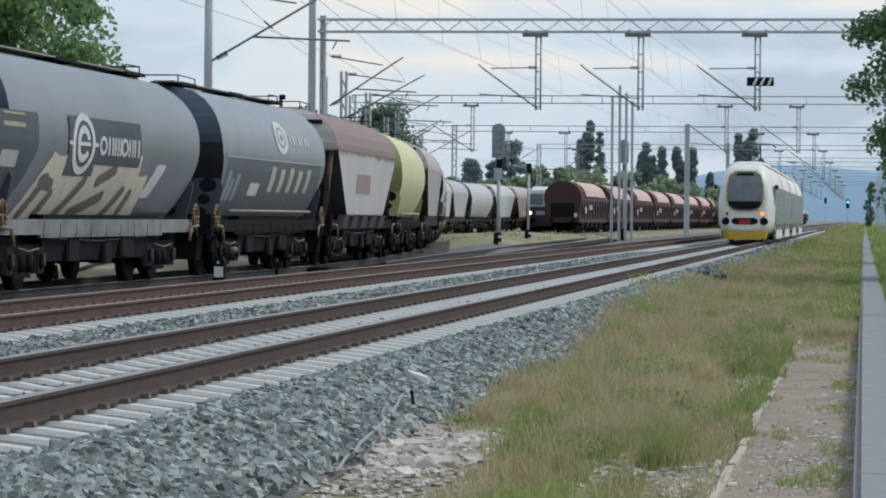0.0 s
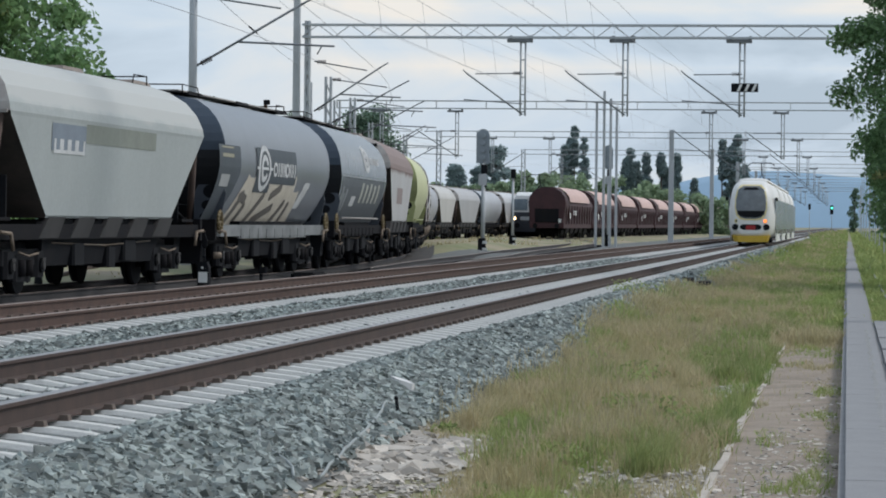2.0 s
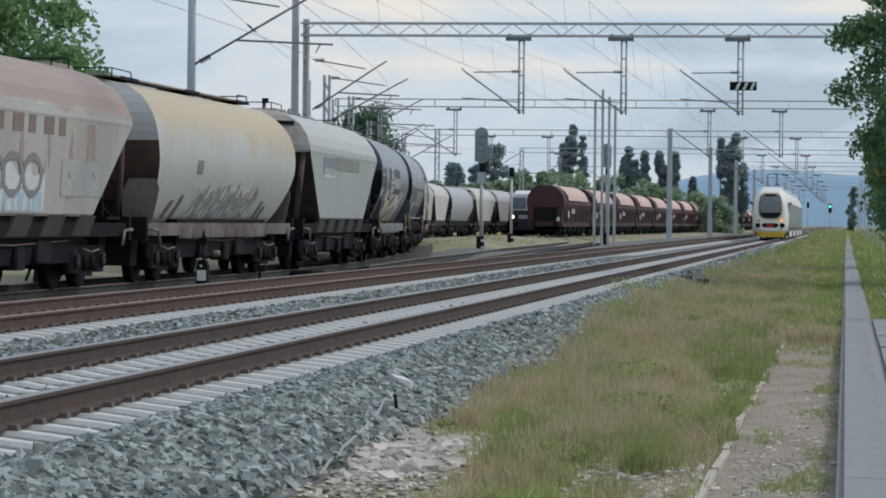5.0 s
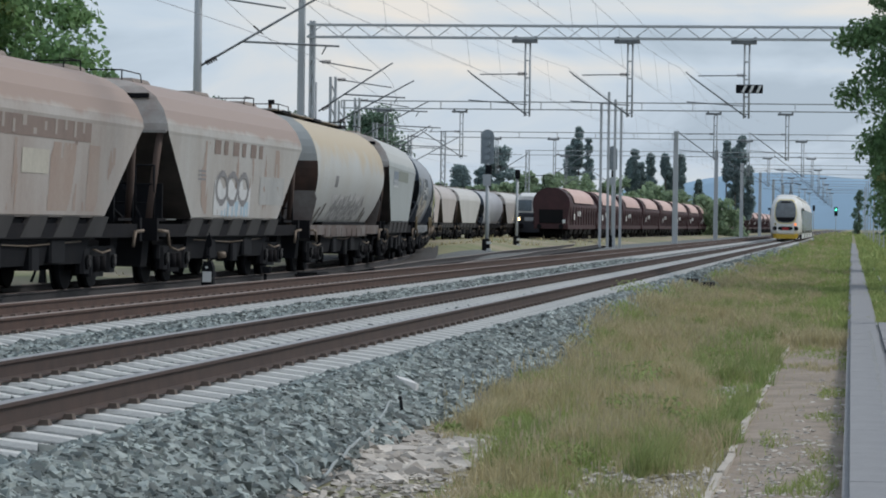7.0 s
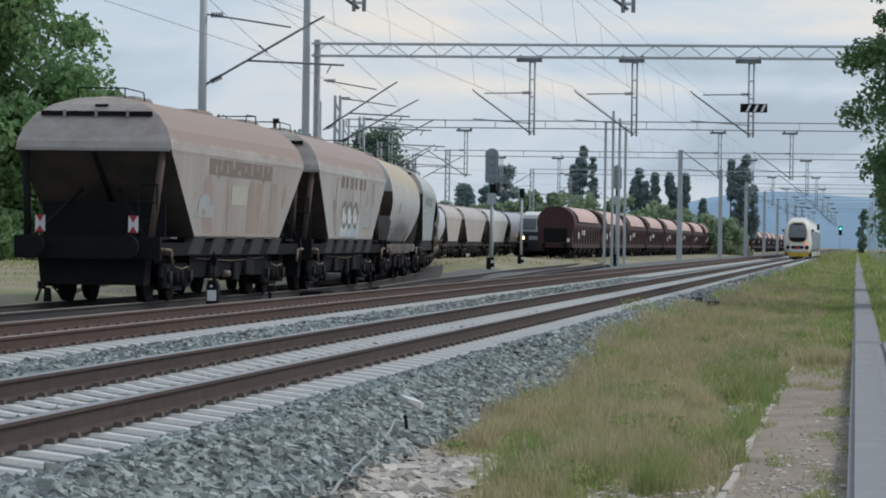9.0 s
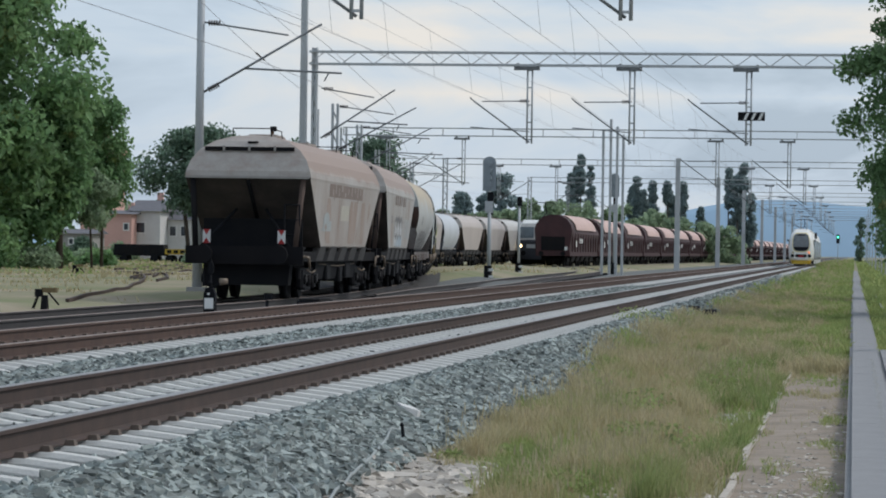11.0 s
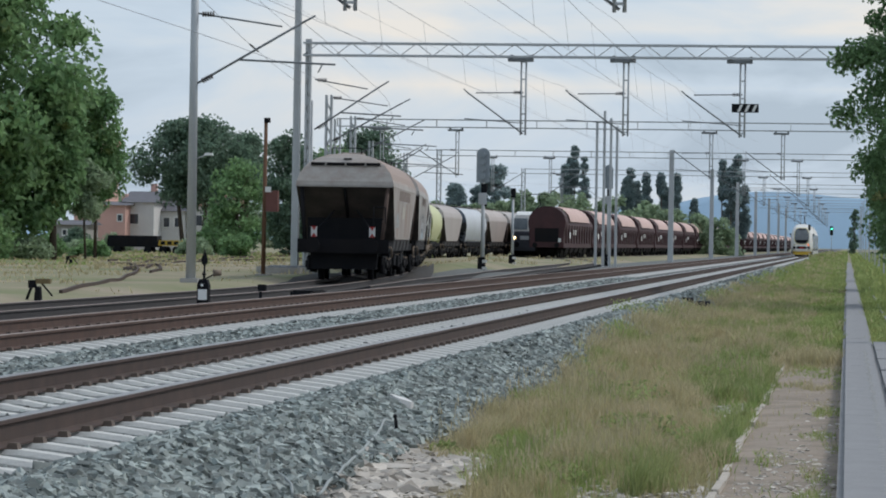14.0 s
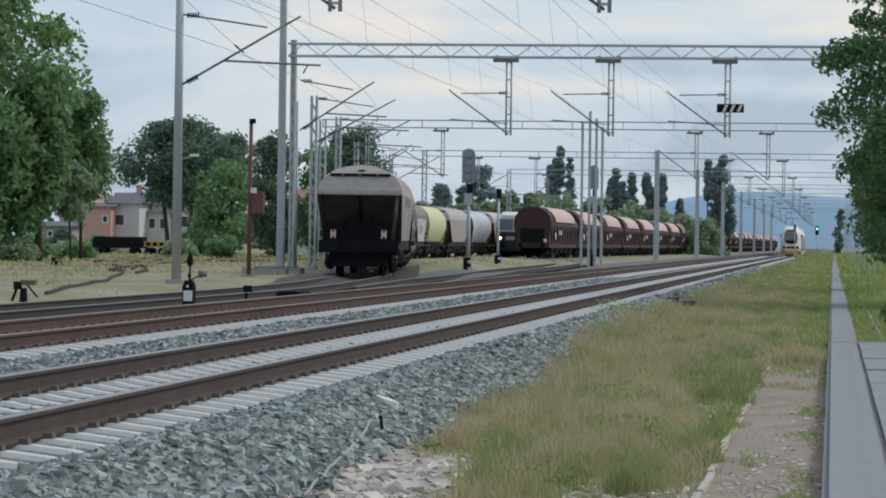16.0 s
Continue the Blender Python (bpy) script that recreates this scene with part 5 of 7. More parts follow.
def dwarf_signal():
    s = thing("dwarf_signal", "low black shunting signal with white plate between tracks", "railway signal", at=(-12.1, 57.3, -0.34))
    out = [(-0.11, 0), (0.11, 0), (0.11, 0.55), (0.07, 0.66), (-0.07, 0.66), (-0.11, 0.55)]
    part("housing", Geo().skin([[(u, -0.1, v) for u, v in out], [(u, 0.1, v) for u, v in out]], smooth=False), M["black"], s)
    part("white_plate", Geo().box(0, -0.115, 0.37, 0.17, 0.02, 0.2), M["white"], s)
    part("lamp", Geo().rod((-0.01, -0.1, 0.55), (-0.01, -0.13, 0.55), 0.024, n=10), M["white"], s)
    part("finial", Geo().rod((0, 0, 0.66), (0, 0, 0.75), 0.02, n=6).rod((0, 0, 0.74), (0, 0, 0.80), 0.045, 0.02, 8), M["black"], s)
    part("footing", Geo().box(0, 0, 0.03, 0.3, 0.3, 0.1), M["concrete"], s)


dwarf_signal()


def point_lantern():
    """Spade-shaped point indicator on a thin rod, with a pale round counterweight beside it."""
    s = thing("point_indicator", "dark spade-shaped point indicator beside the siding", "point indicator", at=(-12.66, 60.0, -0.34))
    out = [(0, 0), (0.055, 0.06), (0.06, 0.16), (0.03, 0.24), (0, 0.33), (-0.03, 0.24), (-0.06, 0.16), (-0.055, 0.06)]
    part("blade", Geo().skin([[(u, d, 0.88 + v) for u, v in out] for d in (-0.02, 0.02)], smooth=False), M["black"], s)
    part("rod", Geo().rod((0, 0, 0), (0, 0, 0.9), 0.02, n=6), M["black"], s)
    part("weight_arm", Geo().rod((0, 0, 0.62), (0.22, 0, 0.74), 0.014, n=5), M["black"], s)
    part("counterweight", Geo().rod((0.19, -0.03, 0.75), (0.33, 0.03, 0.76), 0.075, 0.06, 10), M["handle"], s)
    part("base", Geo().box(0, 0, 0.04, 0.3, 0.3, 0.12), M["black"], s)


point_lantern()


def slabs():
    for x, y, w, d, h in ((-20.4, 111.5, 2.2, 0.9, 0.30), (-19.6, 105.8, 1.5, 0.7, 0.26), (-18.6, 118.5, 1.6, 0.9, 0.22)):
        s = thing("concrete_slab", "low weathered concrete slab beside the portal leg", "concrete slab", at=(x, y, ground_z(x, y) - 0.05), group="slabs by the portal")
        part("slab", Geo().box(0, 0, h / 2, w, d, h, cut=0.05), M["concrete"], s)
        part("cover", Geo().box(0.1, 0, h + 0.02, w * 0.7, d * 0.7, 0.05, taper=0.97), M["steel_dark"], s)


slabs()


def point_lever(x, y, z, label):
    s = thing("point_lever", label, "point lever", at=(x, y, z))
    part("stand", Geo().box(0, 0, 0.13, 0.14, 0.2, 0.36, taper=0.7), M["black"], s)
    part("lever", Geo().rod((-0.25, 0, 0.02), (-0.1, 0, 0.42), 0.03, n=6).rod((0.05, 0, 0.4), (0.3, 0, 0.12), 0.02, n=6), M["black"], s)
    part("counterweight", Geo().box(0.1, 0, 0.42, 0.32, 0.14, 0.10, cut=0.03), M["brass"], s, "yellow and black counterweight")
    part("weight_side", Geo().box(-0.12, -0.02, 0.36, 0.16, 0.16, 0.16, cut=0.04), M["black"], s)
    return s


point_lever(-16.5, 61.7, -0.26, "low point lever with a yellow counterweight in dry grass")
point_lever(-32.3, 126, -0.2, "black point lever with lantern beside yard rails")


def small_things():
    s = thing("point_machine", "flat dark point machine box between tracks", "point machine", at=(-12.05, 68.5, -0.34))
    part("casing", Geo().box(0, 0, 0.17, 0.55, 1.7, 0.2, cut=0.08), M["black"], s)
    part("lid", Geo().box(0, 0, 0.285, 0.45, 1.5, 0.04), M["under"], s)
    s = thing("track_marker", "small black track marker on a short post", "marker", at=(-12.15, 63.3, -0.34))
    part("post", Geo().rod((0, 0, 0), (0, 0, 0.34), 0.035, n=6), M["black"], s)
    part("head", Geo().box(0.03, 0, 0.42, 0.18, 0.1, 0.14, cut=0.03), M["black"], s)
    s = thing("rusty_post", "rusty brown pole with a reddish box", "pole", at=(-19.12, 100, -0.2))
    rust = mat("rust_brown", (0.16, 0.085, 0.05), 0.85, second=(0.09, 0.05, 0.035), scale=2, fine=20)
    part("pole", Geo().rod((0, 0, 0), (0.02, 0, 5.2), 0.075, 0.06, 8), rust, s)
    part("floodlight", Geo().box(0.06, 0, 5.22, 0.2, 0.16, 0.16, cut=0.03), M["black"], s)
    part("cabinet", Geo().box(0.28, -0.05, 2.55, 0.4, 0.25, 0.7), mat("red_brown_box", (0.17, 0.07, 0.06), 0.7), s)
    part("label_plate", Geo().box(0.16, -0.19, 2.93, 0.2, 0.02, 0.18), M["white"], s)
    part("foot", Geo().box(0.02, 0, 0.06, 0.5, 0.4, 0.16), M["concrete"], s)
    s = thing("lamp_bracket", "small pale lamp on a bracket of the round mast", "lamp", at=(-17.5, 82, 3.35))
    part("arm", Geo().rod((-0.1, 0, -0.1), (0.2, 0, 0), 0.018, n=5), M["steel"], s)
    part("hood", Geo().box(0.27, 0, 0.03, 0.26, 0.1, 0.07, taper=0.7), M["white"], s)
    # wire reels and manhole lids on the ballast's foot
    s = thing("cable_drum", "dark drum and cable remains at the ballast's foot", "cable drum", at=(-3.85, 78, -0.62))
    part("drum", Geo().rod((-0.28, 0, 0.2), (0.02, 0, 0.2), 0.22, n=14).rod((0.06, 0.3, 0.16), (0.42, 0.3, 0.16), 0.17, n=14), M["grease"], s)
    s = thing("loose_mat", "flat black rubber mat on the stones", "mat", at=(-4.2, 77.2, -0.58))
    part("sheet", Geo().box(0, 0, 0.05, 0.42, 1.1, 0.06, taper=0.85), M["black"], s)
    for x, y in ((-4.35, 162), (-4.55, 255), (-4.6, 350)):
        s = thing("rail_pad_stack", "small stack of black rail pads on the ballast edge", "rail pads", at=(x, y, -0.62), group="rail pad stacks")
        part("pads", Geo().box(0, 0, 0.12, 0.55, 1.2, 0.24, taper=0.8), M["black"], s)
    s = thing("stake", "short black stake at the edge of the stones", "stake", at=(-3.69, 25.2, -0.60))
    part("shaft", Geo().rod((0.03, 0, 0), (0, 0, 0.26), 0.018, 0.014, 7), M["black"], s)
    part("cap", Geo().rod((0, 0, 0.25), (-0.005, 0, 0.275), 0.02, 0.012, 7), M["black"], s)
    s = thing("pale_slab", "pale broken concrete slab lying on the ballast", "concrete slab", at=pose(-3.95, 27.3, -0.325, 6, 16, 25))
    part("slab", Geo().box(0, 0, 0, 0.2, 0.3, 0.06, taper=0.9, cut=0.04), M["render_white"], s)
    cable = mat("grey_cable", (0.30, 0.33, 0.33), 0.6, second=(0.22, 0.24, 0.24), scale=6)
    for pts in (((-3.96, 20.6), (-3.91, 20.35), (-3.84, 20.15), (-3.74, 20.1), (-3.66, 20.0), (-3.59, 19.85), (-3.5, 19.4)),
                ((-3.44, 20.0), (-3.50, 20.9), (-3.57, 22.0), (-3.64, 23.2), (-3.71, 24.3), (-3.82, 25.5), (-3.80, 26.0), (-3.72, 25.6))):
        s = thing("loose_cable", "loose grey cable lying over the ballast edge", "cable", group="loose cables")
        g = Geo()
        q = []
        for (ax, ay), (bx, by) in zip(pts, pts[1:]):
            q += [(ax + (bx - ax) * k / 4, ay + (by - ay) * k / 4) for k in range(4)]
        g.skin([[(x + 0.012 * math.cos(a), y, ground_z(x, y) + 0.07 + 0.03 * noise.noise((y * 2, 0, 0)) + 0.014 * math.sin(a)) for a in [i * math.tau / 7 for i in range(7)]] for x, y in q])
        part("sheath", g, cable, s)


small_things()


# ---- path, kerb and cable trough ----
def path_and_trough():
    xs = [-0.9 + 0.92 * i / 9 for i in range(10)]
    ys = geometric(12, 49.5, 0.35, 1.01)
    structure("path", grid_mesh(xs, ys, lambda x, y: ground_z(x, y) + 0.02 + 0.008 * noise.noise((x * 5, y * 2.0, 1)) - 0.05 * max(0, min(1, (y - 44.6 + 6.0 * noise.noise((x * 3.1, y * 0.22, 8))) / 3.0))), M["gravel_path"], "sandy trodden path with loose stones", "path")
    kerb = thing("kerb", "worn concrete edging along the sandy path", "kerb", kind="structure")
    rnd = random.Random(5)
    y = 17.5
    while y < 46.5:
        l = rnd.choice((0.9, 1.0, 1.0, 1.0))
        if not 29.7 < y < 30.9:
            g = Geo().box(0, 0, 0, 0.06, l - 0.015, 0.2, taper=0.96, cut=0.012)
            part("kerbstone", g, M["concrete_warm"], kerb, at=pose(-0.92 + rnd.uniform(-0.008, 0.008), y + l / 2, ground_z(-0.92, y) - 0.05 + rnd.uniform(-0.012, 0.012), rnd.uniform(-0.5, 0.5), rnd.uniform(-4, 4), rnd.uniform(-0.5, 0.5)))
        y += l
    tr = thing("cable_trough", "grey concrete cable trough with flat lids beside the path", "cable trough", kind="structure")
    body = Geo()
    for x, w in ((-0.02, 0.05), (0.435, 0.05), (0.93, 0.05)):
        body.box(x, 171, -0.62, w, 320, 0.2)
    part("wall", body, M["trough"], tr)
    lid = Geo().box(0, 0, 0, 0.405, 2.494, 0.05, taper=0.998).mesh("lid", M["trough"])
    wide = Geo().box(0, 0, 0, 0.45, 3.99, 0.05, taper=0.996).mesh("wide_lid", M["trough"])
    y = 12.0
    while y < 330:
        part("lid", lid, None, tr, at=pose(0.205, y + 1.25, -0.5 + rnd.uniform(-0.001, 0.001), rnd.uniform(-0.02, 0.02), 0, rnd.uniform(-0.05, 0.05)))
        y += 2.5
    y = 12.6
    while y < 51:
        part("wide_lid", wide, None, tr, at=pose(0.69, y + 2.0, -0.505 + rnd.uniform(-0.006, 0.006), rnd.uniform(-0.2, 0.2), rnd.uniform(-0.4, 0.4), rnd.uniform(-0.2, 0.2)))
        y += 4.03
    # slip-resistant studs along the lids
    g = Geo()
    y = 18.0
    while y < 48:
        g.box(0.30 + 0.012 * math.sin(y * 3), y, -0.473, 0.05, 0.06, 0.006, taper=0.8)
        y += 0.31
    tagged(part("studs", g, M["concrete"], tr), kind="stuff")


M["concrete_warm"] = mat("sandy_concrete", (0.50, 0.455, 0.40), 0.9, second=(0.38, 0.33, 0.28), scale=4, fine=35, bump=0.3)
path_and_trough()


# ---- loose stones and grass, too many to count ----
def scatter_blocks(name, pts, sizes, material, seed, flat=0.7):
    """Angular stones: jittered blocks with a cut corner, turned at random."""
    rng = np.random.default_rng(seed)
    n = len(pts)
    cube = np.array([(x, y, z) for z in (-1, 1) for x, y in ((-1, -1), (1, -1), (1, 1), (-1, 1))], float)
    v = cube[None] * (1 + rng.uniform(-0.48, 0.30, (n, 8, 3)))
    v *= np.stack([rng.uniform(0.75, 1.3, n), rng.uniform(0.6, 1.0, n), rng.uniform(0.4, 0.8, n)], 1)[:, None]
    q = rng.normal(size=(n, 4))
    q /= np.linalg.norm(q, axis=1)[:, None]
    w, x, y, z = q.T
    R = np.stack([np.stack([1 - 2 * (y * y + z * z), 2 * (x * y - z * w), 2 * (x * z + y * w)], 1),
                  np.stack([2 * (x * y + z * w), 1 - 2 * (x * x + z * z), 2 * (y * z - x * w)], 1),
                  np.stack([2 * (x * z - y * w), 2 * (y * z + x * w), 1 - 2 * (x * x + y * y)], 1)], 1)
    v = np.einsum("nij,nkj->nki", R, v) * (np.asarray(sizes) / 2)[:, None, None]
    v[:, :, 2] *= flat
    v += np.asarray(pts)[:, None]
    faces = np.array([(0, 3, 2, 1), (4, 5, 6, 7), (0, 1, 5, 4), (1, 2, 6, 5), (2, 3, 7, 6), (3, 0, 4, 7)])
    f = (faces[None] + 8 * np.arange(n)[:, None, None]).reshape(-1, 4)
    me = bpy.data.meshes.new(name)
    me.from_pydata(v.reshape(-1, 3).tolist(), [], f.tolist())
    me.materials.append(material)
    return new(name, me)


def field(rng, n, x0, x1, y0, y1, power=1.0):
    """Places that thin out with distance."""
    y = y0 * (y1 / y0) ** (rng.random(n) ** power)
    return x0 + (x1 - x0) * rng.random(n), y


def build_ballast():
    rng = np.random.default_rng(3)
    pts, sizes = [], []

    def lay(n, x0, x1, y0, y1, s0, s1, lift=0.0, keep=None):
        xs, ys = field(rng, n, x0, x1, y0, y1)
        for x, y in zip(xs, ys):
            if keep and not keep(x, y):
                continue
            s = rng.uniform(s0, s1) * (1 + max(0, y - 45) * 0.012)
            pts.append((x, y, ground_z(x, y) + lift + rng.uniform(-0.01, 0.03)))
            sizes.append(s)

    toe = lambda x, y: x < -3.55 + 0.28 * noise.noise((y * 0.35, 3, 0)) + 0.12 * noise.noise((y * 2.1, x * 3, 5))
    lay(46000, -4.50, -3.2, 13.5, 75, 0.05, 0.115, 0.015, toe)
    lay(7000, -4.52, -3.3, 60, 190, 0.07, 0.12, 0.01, toe)
    lay(15000, -8.75, -7.1, 28, 120, 0.06, 0.11, 0.02)
    lay(4000, -6.4, -5.2, 17, 60, 0.05, 0.08, -0.03)
    lay(2600, -4.85, -4.45, 14, 70, 0.05, 0.08, -0.03)
    lay(1500, -7.2, -6.75, 18, 70, 0.05, 0.08, -0.03)
    lay(4000, -11.6, -8.7, 30, 90, 0.06, 0.1, -0.03)
    lay(2500, -13.0, -11.4, 40, 110, 0.06, 0.11, 0.0)
    ob = scatter_blocks("ballast_stones", pts, sizes, M["stone"], 8)
    tagged(ob, "grey-blue crushed ballast stones", "ballast", kind="stuff")
    # pale rubble in the weeds
    pts, sizes = [], []
    for n, cx, cy, rx, ry, s0, s1 in ((2200, -3.30, 23.2, 0.60, 2.8, 0.02, 0.08), (330, -3.2, 23.4, 0.5, 2.0, 0.08, 0.17), (500, -2.9, 20.0, 0.8, 1.6, 0.02, 0.08), (420, -1.5, 22.2, 0.5, 2.4, 0.02, 0.08),
                                     (60, -1.25, 33.5, 0.18, 1.6, 0.05, 0.14), (420, -0.45, 22.5, 0.4, 4.5, 0.015, 0.06), (120, -0.25, 31, 0.25, 6, 0.02, 0.07), (160, -1.1, 21.3, 0.25, 1.8, 0.03, 0.1)):
        for _ in range(n):
            a, r = rng.uniform(0, math.tau), rng.random() ** 0.6
            x, y = cx + rx * r * math.cos(a), cy + ry * r * math.sin(a)
            pts.append((x, y, ground_z(x, y) + (0.02 if x > -0.9 else 0.01)))
            sizes.append(rng.uniform(s0, s1))
    for _ in range(46):
        x, y = -3.22 + 0.5 * rng.uniform(-1, 1), 22.6 + 2.4 * rng.uniform(-1, 1)
        pts.append((x, y, ground_z(x, y) + 0.02))
        sizes.append(rng.uniform(0.12, 0.22))
    tagged(scatter_blocks("rubble", pts, sizes, M["rubble"], 9, 0.42), "pale broken rubble among weeds", "rubble", kind="stuff")


build_ballast()


def blades(name, pts, heights, widths, material, seed, lean=0.95):
    """Bent grass blades of three points and a tip."""
    rng = np.random.default_rng(seed)
    n = len(pts)
    p = np.asarray(pts)
    a = rng.uniform(0, math.tau, n)
    side = np.stack([np.cos(a), np.sin(a), np.zeros(n)], 1) * (np.asarray(widths) / 2)[:, None]
    b = rng.uniform(0, math.tau, n)
    h = np.asarray(heights)
    out = np.stack([np.cos(b), np.sin(b), np.zeros(n)], 1) * (h * rng.uniform(0.05, lean, n))[:, None]
    up = np.zeros((n, 3))
    up[:, 2] = h
    v = np.stack([p - side, p + side, p + side * 0.7 + out * 0.35 + up * 0.6, p - side * 0.7 + out * 0.35 + up * 0.6, p + out + up], 1)
    i = 5 * np.arange(n)[:, None]
    quads, tris = (i + np.array([0, 1, 2, 3])).tolist(), (i + np.array([3, 2, 4])).tolist()
    me = bpy.data.meshes.new(name)
    me.from_pydata(v.reshape(-1, 3).tolist(), [], quads + tris)
    me.materials.append(material)
    return new(name, me)


def grass_material(name, a, b):
    m = mat(name, a, 0.75, second=b, scale=0.7, amount=1.0, fine=9, rand=0.18, spec=0.2)
    return let_through(m, 0.3)


def build_grass():
    rng = np.random.default_rng(21)
    green, dry = ([], [], []), ([], [], [])

    def sow(n, x0, x1, y0, y1, h0, h1, w, keep):
        xs, ys = field(rng, n, x0, x1, y0, y1)
        for x, y in zip(xs, ys):
            d = keep(x, y)
            if d <= 0 or rng.random() > d:
                continue
            patch = 1.25 * noise.noise((x * 1.3, y * 0.16, 7)) + 0.45 * noise.noise((x * 4, y * 0.6, 1))
            k = green if patch + 0.55 * (rng.random() - 0.5) > lerp_table(((20, -0.15), (27, 0.08), (40, 0.17), (60, 0.06), (90, -0.2), (140, -0.4)), y) - 0.35 * max(0, x + 1.2) - (0.25 if x > 0.4 else 0) + (9 if -30 < x < -16 else 0.45 if x < -30 else 0) else dry
            k[0].append((x, y, ground_z(x, y) - 0.01))
            tall = 0.55 + 0.9 * max(0, 0.5 + noise.noise((x * 0.9, y * 0.3, 11)))
            k[1].append(rng.uniform(h0, h1) * tall * (1.15 if k is dry else 0.9))
            k[2].append(w * (1 + max(0, y - 25) * 0.022) * (0.8 if k is dry else 1.1))

    def verge(x, y):
        left = -3.5 + 0.3 * noise.noise((y * 0.35, 3, 0)) + (0.8 if y < 24.5 else 0.0) - 0.55 * min(1, max(0, (y - 34) / 15))
        right = -0.93 + 0.11 * noise.noise((y * 0.9, 0, 4)) + 0.05 * noise.noise((y * 3, 2, 4)) if y < 46 else -0.06 + 0.05 * noise.noise((y, 0, 4))
        if x < left or x > right:
            return 0
        d = min(1.0, (x - left) * 3.0 + 0.15)
        if y < 25:
            bare = noise.noise((x * 1.6, y * 0.5, 9)) + (24 - y) * 0.14
            if x < -2.75 or x > -1.9:
                d *= 0.12 if bare > 0.12 else 0.8
            else:
                d *= 0.5 if bare > 0.4 else 1
        if 32 < y < 35.5 and -1.5 < x < -1.05:
            d *= 0.25
        return d

    sow(110000, -3.75, -0.9, 17, 52, 0.05, 0.15, 0.013, verge)
    sow(60000, -4.1, 0, 44, 140, 0.10, 0.24, 0.018, verge)
    sow(24000, -4.2, 0, 130, 420, 0.15, 0.35, 0.02, verge)
    # tufts on the path's far end and along its edges
    sow(16000, -0.9, 0.0, 19, 48, 0.03, 0.10, 0.010, lambda x, y: 0.9 if noise.noise((x * 2.4, y * 0.5, 15)) > lerp_table(((20, 0.36), (34, 0.26), (40, 0.02), (44, -0.3), (46, -0.9)), y) else 0.03)
    # beyond the trough
    sow(12000, 0.95, 3.6, 26, 120, 0.12, 0.32, 0.018, lambda x, y: 1.0)
    sow(14000, 0.6, 14, 100, 700, 0.2, 0.5, 0.03, lambda x, y: 1.0)
    sow(9000, -4.6, 0, 380, 900, 0.2, 0.5, 0.03, lambda x, y: 1.0)
    sow(9000, 0.45, 1.2, 50, 200, 0.10, 0.26, 0.018, lambda x, y: 1.0 if x > 0.46 + 0.12 * noise.noise((y * 0.3, 2, 2)) else 0)
    # the yard behind the siding
    sow(5000, -30, -16.3, 52, 150, 0.04, 0.12, 0.03, lambda x, y: 0.8 if noise.noise((x * 0.3, y * 0.12, 3)) > 0.22 + 0.05 * (x + 20) else 0)
    sow(14000, -66, -28, 110, 260, 0.05, 0.16, 0.05, lambda x, y: 0.9 if noise.noise((x * 0.2, y * 0.08, 3)) > -0.25 else 0.3)
    sow(1500, -24, -16.5, 120, 240, 0.06, 0.22, 0.025, lambda x, y: 0.9 if noise.noise((x * 0.4, y * 0.1, 6)) > 0.1 else 0)
    tuft_g, tuft_d, stalk, head = ([], [], []), ([], [], []), ([], [], []), ([], [], [])
    for _ in range(900):
        x, y = rng.uniform(-3.7, -0.95), 19 * (7.0 ** rng.random())
        if verge(x, y) < 0.5:
            continue
        k = tuft_g if noise.noise((x * 0.9, y * 0.12, 7)) + 0.35 * (x + 1.95) > 0.0 else tuft_d
        r, h = rng.uniform(0.05, 0.16), rng.uniform(0.16, 0.36)
        for _ in range(60):
            a, q = rng.uniform(0, math.tau), r * rng.random() ** 0.5
            px, py = x + q * math.cos(a), y + 1.5 * q * math.sin(a)
            k[0].append((px, py, ground_z(px, py) - 0.01))
            k[1].append(h * rng.uniform(0.5, 1.1))
            k[2].append(0.010 * (1 + max(0, y - 25) * 0.02))
    for _ in range(160):
        x, y = rng.uniform(-3.4, -1.0), 21 * (3.2 ** rng.random())
        if verge(x, y) < 0.5 or noise.noise((x * 1.1, y * 0.2, 31)) < 0.05:
            continue
        r = rng.uniform(0.12, 0.3)
        for _ in range(90):
            a, q = rng.uniform(0, math.tau), r * rng.random() ** 0.5
            px, py = x + q * math.cos(a), y + 2.5 * q * math.sin(a)
            green[0].append((px, py, ground_z(px, py) - 0.01))
            green[1].append(rng.uniform(0.08, 0.22))
            green[2].append(0.016 * (1 + max(0, y - 25) * 0.02))
    for _ in range(9000):
        x, y = rng.uniform(-3.8, -0.95), 20 * (6.0 ** rng.random())
        d = noise.noise((x * 0.8, y * 0.14, 27)) - 0.22 * (x + 2.4)
        if verge(x, y) < 0.4 or d < rng.uniform(-0.1, 0.45):
            continue
        z, h = ground_z(x, y), rng.uniform(0.22, 0.46)
        stalk[0].append((x, y, z)); stalk[1].append(h); stalk[2].append(0.0045 * (1 + max(0, y - 25) * 0.02))
        head[0].append((x, y, z + h * 0.86)); head[1].append(rng.uniform(0.05, 0.09)); head[2].append(0.012 * (1 + max(0, y - 25) * 0.012))
    tagged(blades("green_tussocks", *tuft_g, grass_material("tussock_blades", (0.25, 0.32, 0.12), (0.36, 0.38, 0.17)), 4, 0.8), "taller dark green grass tussocks", "grass", kind="stuff")
